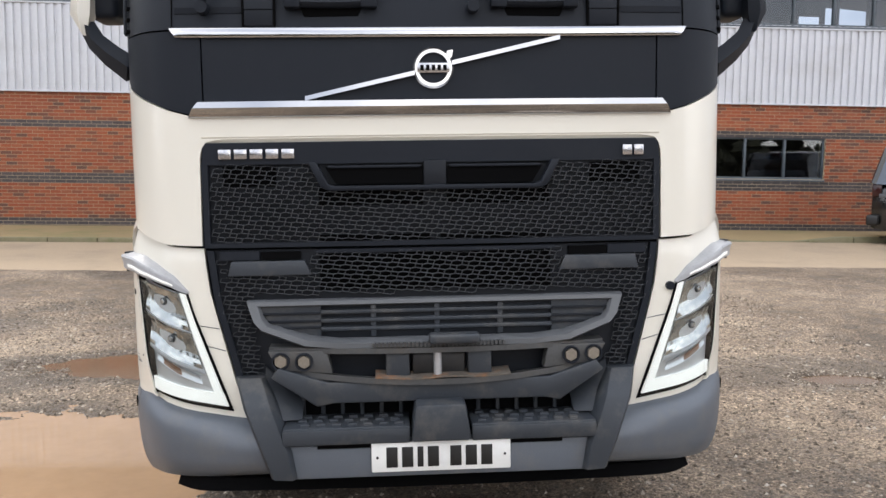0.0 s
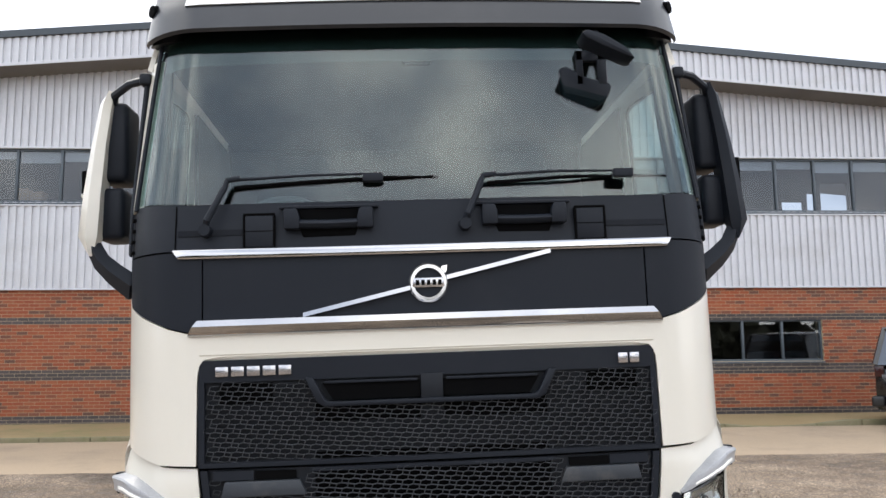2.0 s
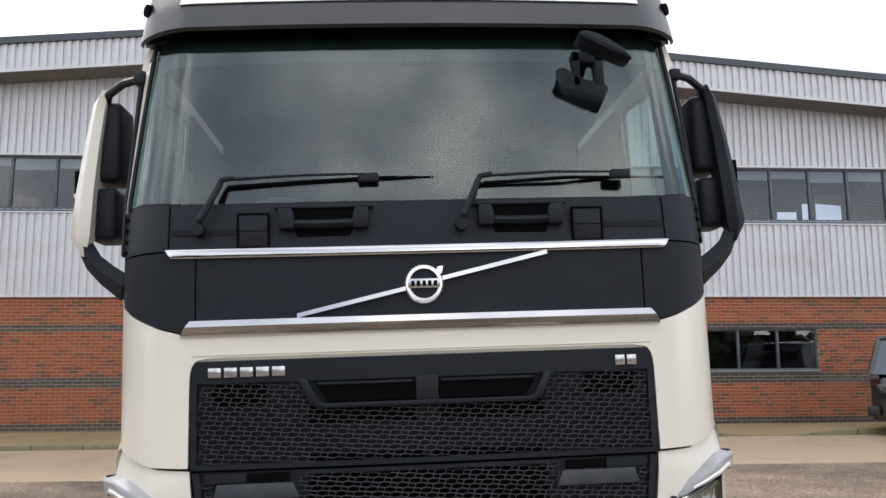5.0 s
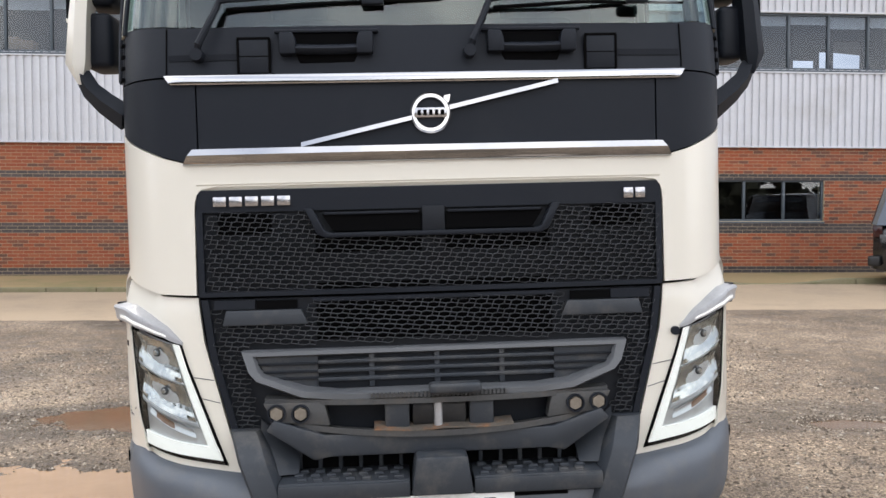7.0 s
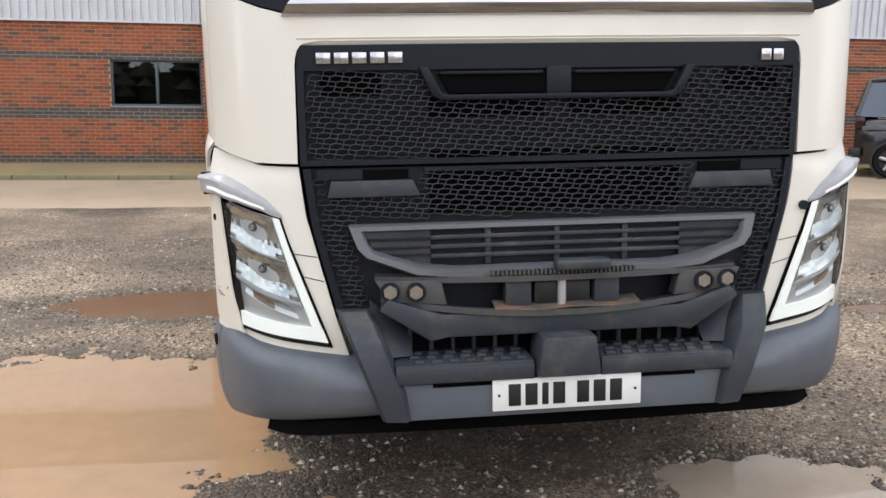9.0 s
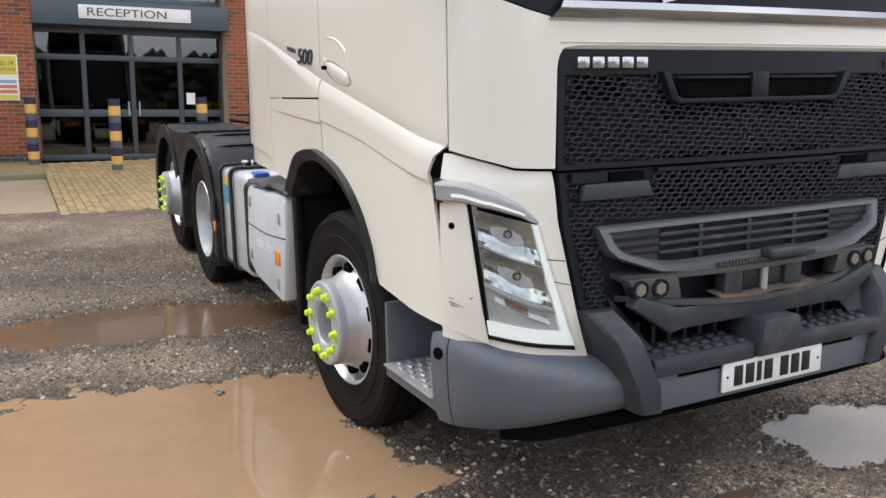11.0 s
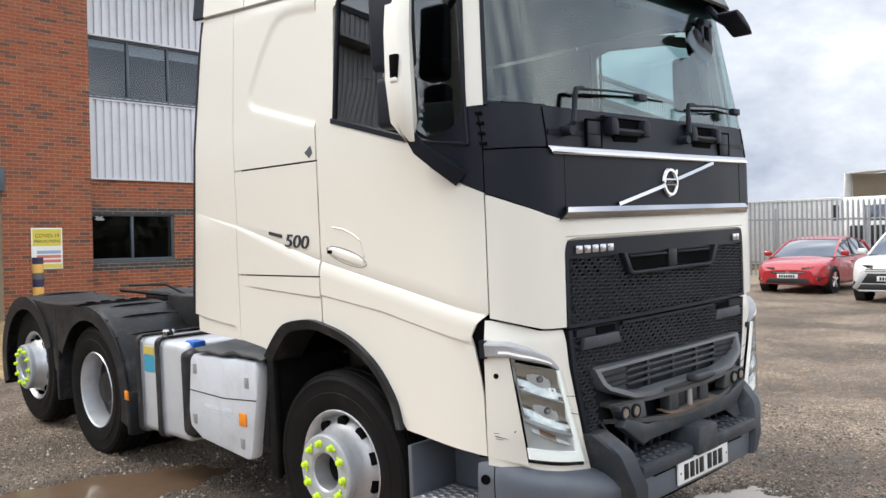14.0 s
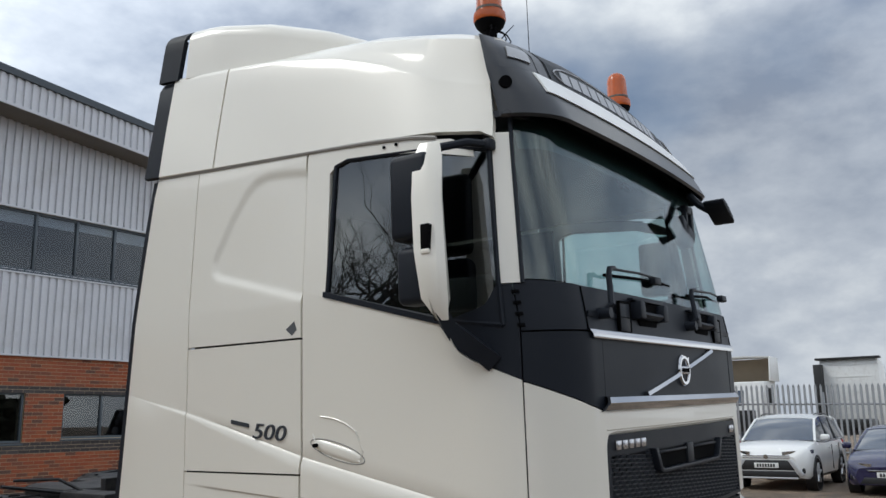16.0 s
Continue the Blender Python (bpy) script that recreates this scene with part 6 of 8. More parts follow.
steer = tp("steering_wheel", sw, M_GREYL, label="grey steering wheel")
for a in (0.2, 2.94, 4.71):
    tp("spoke", tube([wheel_m @ Vector((0, 0, -0.02)), wheel_m @ Vector((0.22 * math.cos(a), 0.22 * math.sin(a), 0))], 0.016, 6), M_INTD, steer)
tp("wheel_hub", cyl(wheel_m @ Vector((0, 0, -0.05)), wheel_m @ Vector((0, 0, 0.01)), 0.07, n=16), M_INTD, steer)
tp("screen_shade", shell(lambda u, v, d: cab(u * 1.17, 2.972 + 0.15 * v - 0.012 * abs(u) ** 6, 0.020 + d), lin(-1, 1, 40), [0, 0.5, 1], 0.004), M_SHADE, label="dark tinted strip at the top of the screen")
tp("camera_bracket", prism([(-0.11, 3.08), (0.09, 3.08), (0.05, 2.98), (-0.06, 2.98)], 3.38, 3.41, "y"), M_DARK)

# number on the side
for s in (-1,):
    tm = Matrix(((0, 0, -1, -1.228), (-1, 0, 0, 4.865), (0, 1, 0, 1.775), (0, 0, 0, 1)))
    badge = text("power_badge", "500", 0.102, M_GREYD, Matrix.Translation(-T_O) @ tm @ pose(0, 0, 0, 0, 0, -4.0), truck, 0.004, label="dark grey raised number", squash=1.46)
    badge.data.shear = 0.18
    tp("badge_dash", prism([(5.01, 1.862), (4.885, 1.842), (4.885, 1.823), (5.01, 1.843)], -1.2265, -1.2305, "x"), M_GREYD)
    tp("warning_sticker", box((-1.2275, 4.565, 1.628), (-1.2262, 4.625, 1.665)), M_RUST)

# ---- wheels ----
def make_wheel(deep):
    """One wheel, outer face towards -x, centre at the origin."""
    w = new("wheel")
    tyre = lathe([(0.10, 0.300), (-0.02, 0.292), (-0.115, 0.295), (-0.150, 0.318), (-0.163, 0.37), (-0.165, 0.405), (-0.161, 0.409), (-0.162, 0.43), (-0.156, 0.470), (-0.158, 0.474), (-0.148, 0.495), (-0.150, 0.499), (-0.125, 0.514), (-0.105, 0.518), (-0.100, 0.506), (-0.092, 0.506), (-0.088, 0.519), (-0.045, 0.521), (-0.041, 0.508), (-0.032, 0.508), (-0.028, 0.521), (0.028, 0.521), (0.032, 0.508), (0.041, 0.508), (0.045, 0.521), (0.10, 0.516), (0.135, 0.496), (0.152, 0.45), (0.15, 0.36), (0.12, 0.30), (0.10, 0.300)], 64)
    part("tyre", tyre, M_RUBBER, w, "worn black lorry tyre")
    return w


def rim_front(w):
    face = lathe([(0.06, 0.285), (-0.11, 0.288), (-0.138, 0.300), (-0.145, 0.312), (-0.148, 0.306), (-0.135, 0.292), (-0.075, 0.280), (-0.070, 0.268), (-0.095, 0.248), (-0.140, 0.222), (-0.165, 0.208), (-0.230, 0.199), (-0.246, 0.194), (-0.252, 0.188), (-0.252, 0.108), (-0.244, 0.100), (-0.10, 0.097)], 64)
    rim = part("rim", face, M_ALU, w, "silver aluminium wheel rim")
    for k in range(10):
        a = 2 * math.pi * (k + 0.5) / 10
        c = Vector((-0.112, 0.240 * math.cos(a), 0.240 * math.sin(a)))
        hole = cyl(c + Vector((0.02, 0, 0)), c + Vector((-0.014, 0, 0)), 0.034, n=16)
        part("vent_hole", hole, M_DARK, rim)
    part("hub_ring", lathe([(-0.215, 0.2035), (-0.247, 0.199), (-0.2555, 0.190), (-0.2555, 0.110), (-0.248, 0.1035), (-0.140, 0.099)], 56), M_HUBR, rim, "grey painted hub ring")
    hub = lathe([(-0.10, 0.096), (-0.145, 0.092), (-0.10, 0.088), (-0.098, 0.06), (-0.125, 0.05), (-0.13, 0.0)], 32)
    part("hub", hub, M_STEELD, rim, "greasy dark hub cap")
    for k in range(10):
        a = 2 * math.pi * (k + 0.2) / 10
        c = Vector((-0.2545, 0.152 * math.cos(a), 0.152 * math.sin(a)))
        nut = lathe([(0.0, 0.019), (-0.006, 0.020), (-0.010, 0.0165), (-0.026, 0.015), (-0.031, 0.010), (-0.032, 0.0)], 12)
        t = c + Vector((-0.012, -0.033 * math.sin(a), 0.033 * math.cos(a)))
        add_box(nut, (-0.009, 0.0, -0.0075), (-0.003, 0.036, 0.0075), 0.002, Matrix.Rotation(a + (1.35 if k % 2 else 4.4), 4, "X"), 1)
        bmesh.ops.translate(nut, vec=c, verts=nut.verts)
        part("nut_marker", nut, M_NEON, rim, "neon yellow wheel nut pointer")


def rim_deep(w):
    face = lathe([(-0.142, 0.306), (-0.150, 0.300), (-0.140, 0.288), (-0.05, 0.270), (0.0, 0.266)], 64)
    rim = part("rim", face, M_ALU, w, "dished silver wheel rim")
    part("wheel_disc", lathe([(0.0, 0.268), (0.015, 0.24), (0.012, 0.15), (-0.02, 0.14), (-0.075, 0.12), (-0.085, 0.0)], 40), M_STEELD, rim, "dark dirty wheel centre")
    for k in range(10):
        a = 2 * math.pi * k / 10
        c = Vector((0.012, 0.168 * math.cos(a), 0.168 * math.sin(a)))
        part("wheel_nut", cyl(c, c + Vector((-0.03, 0, 0)), 0.017, n=6), M_STEELD, rim)


for yy, zc, kind_, steer_a in ((4.545, 0.574, "front", 3.0), (7.655, 0.652, "deep", 0), (9.03, 0.725, "front", 0)):
    for s in (-1, 1):
        w = make_wheel(kind_)
        (rim_front if kind_ == "front" else rim_deep)(w)
        w.parent = truck
        x = s * (1.175 - 0.163 + (0.02 if kind_ == "deep" else 0))
        w.matrix_basis = Matrix.Translation(Vector((x, yy, zc)) - T_O) @ pose(0, 0, 0, 0, 0, 180 if s > 0 else 0) @ pose(0, 0, 0, 0, 0, steer_a * 1.0)
        w["label"] = {"front": "wheel with neon yellow nut pointers", "deep": "wheel with deep dished rim"}[kind_]
        if kind_ == "deep":
            w2 = make_wheel(kind_)
            w2.parent = truck
            w2.matrix_basis = Matrix.Translation(Vector((s * 0.66, yy, zc)) - T_O)
    tp("axle", cyl((-0.95, yy, zc), (0.95, yy, zc), 0.07, n=16), M_STEELD)

# ---- chassis behind the cab ----
for s in (-1, 1):
    tp("chassis_rail", box((s * 0.40 - 0.04, 4.2, 0.82), (s * 0.40 + 0.04, 9.75, 1.08), 0.006), M_STEELD, label="black steel chassis rail")
for yy in (5.8, 6.8, 8.3, 9.6):
    tp("cross_member", box((-0.38, yy, 0.86), (0.38, yy + 0.08, 1.04)), M_STEELD)
fw = prism([(-0.44, 7.7), (-0.46, 7.9), (-0.42, 8.3), (-0.28, 8.45), (-0.10, 8.5), (-0.05, 8.2), (0.05, 8.2), (0.10, 8.5), (0.28, 8.45), (0.42, 8.3), (0.46, 7.9), (0.44, 7.7), (0.25, 7.55), (-0.25, 7.55)], 1.30, 1.37, "z", 0.012)
fifth = tp("fifth_wheel", fw, M_STEELD, label="greasy black fifth wheel coupling")
tp("coupling_foot", box((-0.45, 7.75, 1.06), (0.45, 8.1, 1.31), 0.02), M_STEELD, fifth)
tp("catwalk", box((-0.42, 5.55, 1.08), (0.42, 7.3, 1.11), 0.004), M_STEELD)
tp("cab_mount", box((-0.55, 5.42, 1.05), (0.55, 5.60, 1.50), 0.02), M_STEELD)
hose = [Vector((-0.25, 5.55, 1.9)), Vector((-0.30, 5.75, 1.5)), Vector((-0.1, 6.1, 1.3)), Vector((0.1, 6.3, 1.45)), Vector((0.15, 5.7, 1.9))]
for k in range(3):
    tp("air_hose", tube([h + Vector((0.06 * k, 0.03 * k, 0)) for h in hose], 0.012, 6), M_DARK)
tp("coupling_release", tube([(-0.44, 7.7, 1.34), (-0.75, 7.72, 1.40), (-0.92, 7.70, 1.43)], 0.014, 6), M_STEELD)
tp("spring_bracket", box((-0.62, 6.95, 1.05), (-0.44, 7.5, 1.38), 0.03), M_STEELD)
for k, (cx, cy, cz, col) in enumerate(((-0.30, 6.25, 1.30, M_DARK), (-0.12, 6.45, 1.33, M_STEELD), (0.10, 6.30, 1.32, M_DARK))):
    turns = [Vector((cx + 0.075 * math.cos(a), cy + 0.045 * a / 2.2, cz + 0.075 * math.sin(a))) for a in lin(0, 40, 160)]
    tp("coiled_hose", tube(turns, 0.010, 6), col, label="black coiled air hose on the chassis")
tp("hose_bracket", box((-0.45, 7.20, 1.08), (0.45, 7.26, 1.46), 0.01), M_STEELD)
tp("lock_lever", tube([(-0.50, 7.35, 1.36), (-0.62, 7.5, 1.46), (-0.88, 7.62, 1.47)], 0.012, 6), M_STEELD)
tp("air_tank", cyl((0.55, 6.2, 0.75), (0.55, 7.0, 0.75), 0.14, n=20), M_STEELD)

# driver's side: cover box, fuel tank, mudguards
s = -1
boxp = [(5.205, 1.055), (5.24, 1.095), (5.97, 1.085), (6.012, 1.05), (6.06, 0.70), (6.045, 0.60), (5.90, 0.535), (5.36, 0.485), (5.315, 0.50), (5.225, 0.90)]
cover = tp("battery_cover", prism(boxp, -1.225, -1.14, "x", 0.018), M_BOX, label="pale grey plastic battery cover with orange reflector")
tp("cover_body", box((-1.15, 5.23, 0.56), (-0.50, 6.03, 1.06), 0.02), M_GUARD, cover)
for yy, zz in ((5.33, 0.96), (5.95, 0.99), (5.97, 0.66), (5.40, 0.58)):
    tp("cover_latch", box((-1.231, yy - 0.022, zz - 0.032), (-1.222, yy + 0.022, zz + 0.032), 0.004), M_ALUD, cover)
tp("cover_line", tube([(-1.2245, 5.24, 0.86), (-1.2245, 5.6, 0.835), (-1.2245, 6.02, 0.845)], 0.004, 6), M_GUARD, cover)
tp("cover_block", box((-1.2268, 5.50, 0.735), (-1.2245, 5.85, 0.775), 0.004), M_BOX, cover)
tp("reflector", box((-1.234, 5.345, 0.690), (-1.224, 5.425, 0.768), 0.004), M_AMBER, cover, "orange side reflector")
tp("torn_cover", shell(lambda u, v, d: Vector((-1.235 + 0.585 * v, 5.14 + 0.80 * u, 1.118 + 0.010 * math.sin(7 * u + 3 * v) + 0.008 * math.sin(19 * u - 5 * v) + 0.025 * (1 - u) + 0.05 * v - 0.03 * ss(0.8, 1, 1 - v) * ss(0.6, 1, 1 - u) - d)), lin(0, 1, 14), lin(0, 1, 8), 0.012), M_TRAY, cover, "scuffed torn flap over the box")

tank = tp("fuel_tank", box((-1.205, 6.11, 0.465), (-0.50, 6.80, 1.135), 0.055, seg=4), M_TANK, label="brushed aluminium fuel tank with straps")
tp("tank_sleeve", box((-1.215, 6.02, 0.50), (-0.52, 6.20, 1.10), 0.06, seg=4), M_GUARD, tank)
for yy in (6.475, 6.775):
    tp("tank_strap", box((-1.220, yy - 0.034, 0.452), (-0.49, yy + 0.034, 1.150), 0.055, seg=4), M_ALU, tank)
    tp("strap_band", box((-1.227, yy - 0.024, 0.447), (-0.488, yy + 0.024, 1.157), 0.055, seg=4), M_GUARD, tank)
tp("tank_cap", cyl((-1.06, 6.62, 1.12), (-1.06, 6.62, 1.175), 0.046, 0.043, 20), M_CHROME, tank, "chrome filler cap")
tp("cap_top", cyl((-1.06, 6.62, 1.175), (-1.06, 6.62, 1.190), 0.050, 0.040, 20), M_CHROME, tank)
tp("blue_cap", box((-1.15, 6.10, 1.10), (-1.05, 6.22, 1.145), 0.015), mat("blue_plastic", (0.03, 0.16, 0.62), 0.35), tank, "blue plastic filler cap")
tp("tank_label", box((-1.2085, 6.56, 0.90), (-1.204, 6.71, 1.02)), mat("blue_label", (0.05, 0.33, 0.48), 0.4), tank)
tp("tank_label", box((-1.2085, 6.56, 1.025), (-1.204, 6.71, 1.08)), mat("yellow_label", (0.65, 0.50, 0.10), 0.4), tank)

for s in (-1, 1):
    for yy, zc, a0, a1 in ((7.655, 0.652, -14, 152), (9.03, 0.725, 22, 196)):
        R = 0.70 if yy < 8 else 0.66

        def guard(u, v, d, R=R, yy=yy, zc=zc):
            a = radians(a0 + (a1 - a0) * u)
            r = R - 0.05 * max(0, abs(2 * v - 1) - 0.85) / 0.15
            return Vector((s * (1.235 - 0.66 * v), yy - (r - d) * math.cos(a), zc - 0.02 + (r - d) * math.sin(a)))
        gd = tp("mudguard", shell(guard, lin(0, 1, 30), [0, 0.04, 0.1, 0.5, 0.9, 0.96, 1], 0.012), M_GUARD, label="ribbed black plastic mudguard")
        tp("guard_skirt", shell(lambda u, v, d: (lambda a, r: Vector((s * (1.237 - d), yy - r * math.cos(a), zc - 0.02 + r * math.sin(a))))(radians(a0 + (a1 - a0) * u), R - 0.115 * v), lin(0, 1, 30), [0, 0.5, 1], 0.012), M_GUARD, gd)
        for k in range(7):
            u = 0.15 + 0.1 * k
            tp("guard_rib", shell(lambda q, v, d: guard(u + 0.012 * q, 0.03 + 0.92 * v, -0.014 + d), [0, 0.5, 1], lin(0, 1, 4), 0.014), M_GUARD, gd)
    tp("guard_bridge", shell(lambda y, v, d: Vector((s * (1.215 - 0.64 * v), y, 1.318 + 0.025 * abs(2 * (y - 7.80) / 1.06 - 1) ** 2 - d)), lin(7.80, 8.86, 12), [0, 0.04, 0.5, 1], 0.012), M_GUARD, label="flat black panel between the mudguards")
    tp("guard_apron", box((min(s * 0.62, s * 1.225), 8.30, 0.50), (max(s * 0.62, s * 1.225), 8.36, 1.30), 0.012), M_GUARD)
    tp("guard_web", prism([(7.84, 1.315), (8.0, 1.235), (8.15, 1.11), (8.28, 0.92), (8.33, 0.75), (8.38, 0.75), (8.42, 0.93), (8.5, 1.09), (8.65, 1.235), (8.82, 1.32)], min(s * 1.195, s * 1.222), max(s * 1.195, s * 1.222), "x", 0.004), M_GUARD)
    for k in range(4):
        tp("bridge_slot", box((min(s * (1.08 - 0.13 * k), s * (1.01 - 0.13 * k)), 7.99, 1.326), (max(s * (1.08 - 0.13 * k), s * (1.01 - 0.13 * k)), 8.03, 1.337), 0.003), M_DARK)
    tp("guard_flap", box((min(s * 0.60, s * 1.23), 9.66, 0.50), (max(s * 0.60, s * 1.23), 9.68, 0.86), 0.004), M_RUBBER)
    tp("guard_front", box((min(s * 1.10, s * 1.24), 6.93, 0.40), (max(s * 1.10, s * 1.24), 6.99, 0.72), 0.02), M_GUARD)
    tp("side_reflector", box((min(s * 1.238, s * 1.248), 6.925, 0.665), (max(s * 1.238, s * 1.248), 6.985, 0.735), 0.004), M_AMBER, label="orange side marker")
    tp("tail_light", box((s * 0.9 - 0.2, 9.72, 0.75), (s * 0.9 + 0.2, 9.78, 0.88), 0.01), M_AMBERB)


# ---- the building ----
WY, PY, FY = 18.60, 18.30, 17.90   # wall face, pier face, fascia face
WB = 0.36
APX, APZ, SLOPE = -1.2, 9.30, 0.080
BL, BR = -13.5, 30.0


def roof_z(x):
    return APZ - SLOPE * abs(x - APX)


LOW_WIN = [(-5.28, -3.44, 1.55, 2.50, 2), (3.46, 5.37, 1.50, 2.50, 2), (6.20, 9.92, 1.56, 2.50, 4)]
UP_WIN = [(-12.0, -3.40, 5.16, 6.36, 9), (3.44, 14.6, 4.99, 6.25, 12)]


def wall_with_holes(name, x0, x1, z0, z1, y0, y1, holes, material, label):
    """A thick wall; each opening goes right through it."""
    bm = bmesh.new()
    xs = sorted({x0, x1} | {h[0] for h in holes} | {h[1] for h in holes})
    for a, b in zip(xs, xs[1:]):
        zs = [z0]
        for h in sorted(holes, key=lambda h: h[2]):
            if h[0] < (a + b) / 2 < h[1]:
                zs += [h[2], h[3]]
        zs.append(z1)
        for k in range(0, len(zs), 2):
            if zs[k + 1] > zs[k]:
                add_box(bm, (a, y0, zs[k]), (b, y1, zs[k + 1]))
    return thing(name, bm, material, label, "wall", kind="structure", smooth=False)


wall_l = wall_with_holes("wall_left", BL, -3.36, -0.2, 3.26, WY + 0.006, WY + 0.30, [h[:4] for h in LOW_WIN[:1]], M_MORTAR, "red brick lower wall with dark brick bands")
wall_r = wall_with_holes("wall_right", 3.40, BR, -0.2, 3.26, WY + 0.006, WY + 0.30, [h[:4] for h in LOW_WIN[1:]], M_MORTAR, "red brick lower wall with dark brick bands")
pier_l = thing("wall_pier_left", box((-3.36, PY + 0.006, -0.2), (-1.84, WY + 0.5, roof_z(-2.6) - 0.75)), M_MORTAR, "red brick pier beside the entrance", "wall", kind="structure", smooth=False)
pier_r = thing("wall_pier_right", box((1.67, PY + 0.006, -0.2), (3.40, WY + 0.5, roof_z(2.5) - 0.75)), M_MORTAR, "red brick pier beside the entrance", "wall", kind="structure", smooth=False)


def cladding(name, x0, x1, holes):
    """Profiled steel sheet: trapezoid ribs, cut round the windows."""
    verts, faces = [], []
    prof = [(0.0, 0.0), (0.058, 0.0), (0.070, -0.042), (0.156, -0.042)]
    x, k = x0, 0
    cols = []
    while x < x1:
        for dx, dy in prof:
            cols.append((min(x + dx, x1), dy))
        x += 0.168
    for (xa, ya), (xb, yb) in zip(cols, cols[1:]):
        if xb - xa < 1e-4:
            continue
        xm = (xa + xb) / 2
        zs = [3.26]
        for h in holes:
            if h[0] - 0.02 < xm < h[1] + 0.02:
                zs += [h[2], h[3]]
        zs.append(roof_z(xm) - 0.70)
        for q in range(0, len(zs), 2):
            n = len(verts)
            verts += [(xa, WY - 0.02 + ya, zs[q]), (xb, WY - 0.02 + yb, zs[q]), (xb, WY - 0.02 + yb, zs[q + 1]), (xa, WY - 0.02 + ya, zs[q + 1])]
            faces.append((n, n + 1, n + 2, n + 3))
    bm = bmesh.new()
    me = bpy.data.meshes.new("tmp")
    me.from_pydata(verts, [], faces)
    bm.from_mesh(me)
    bpy.data.meshes.remove(me)
    bmesh.ops.remove_doubles(bm, verts=bm.verts, dist=0.0005)
    r = bmesh.ops.solidify(bm, geom=list(bm.faces), thickness=0.008)
    return thing(name, bm, M_CLAD, "pale grey profiled steel cladding", "cladding", kind="structure", smooth=False)


cladding("wall_cladding_left", BL, -3.37, UP_WIN[:1])
cladding("wall_cladding_right", 3.41, BR, UP_WIN[1:])
for nm, xa, xb in (("trim_left", BL, -3.37), ("trim_right", 3.41, BR)):
    thing(nm, box((xa, WY - 0.075, 3.225), (xb, WY + 0.01, 3.262), 0.004), M_CLAD, "white metal drip trim under the cladding", "trim", kind="structure")
for k, (xa, xb, za, zb, n) in enumerate(UP_WIN):
    for nm, z0, z1 in (("trim_head", zb + 0.002, zb + 0.045), ("trim_foot", za - 0.085, za - 0.052)):
        thing(nm, box((xa - 0.03, WY - 0.082, z0), (xb + 0.03, WY - 0.004, z1), 0.004), M_CLAD, "pale grey metal flashing along the window band", "trim", kind="structure")
# rooms behind the glass, their dimness put into the wall colour
thing("room_lower", box((BL, WY + 4.0, 0.3), (BR, WY + 4.1, 3.4)), M_ROOM, "office wall behind the windows, dimness in its colour", "wall", kind="structure")
wall_with_holes("room_upper", BL, BR, 4.0, 7.6, WY + 4.0, WY + 4.1, [(11.10, 11.72, 4.9, 5.98), (11.84, 12.12, 4.9, 6.22), (12.24, 13.05, 4.9, 6.52)], M_ROOM, "upper office wall with inner windows, dimness in its colour")
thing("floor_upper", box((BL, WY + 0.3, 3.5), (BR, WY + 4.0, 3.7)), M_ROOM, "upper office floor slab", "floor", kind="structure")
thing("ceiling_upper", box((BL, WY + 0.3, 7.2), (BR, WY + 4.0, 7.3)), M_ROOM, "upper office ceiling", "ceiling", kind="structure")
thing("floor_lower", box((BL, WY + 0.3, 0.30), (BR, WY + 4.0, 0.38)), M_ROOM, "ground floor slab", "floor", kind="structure")

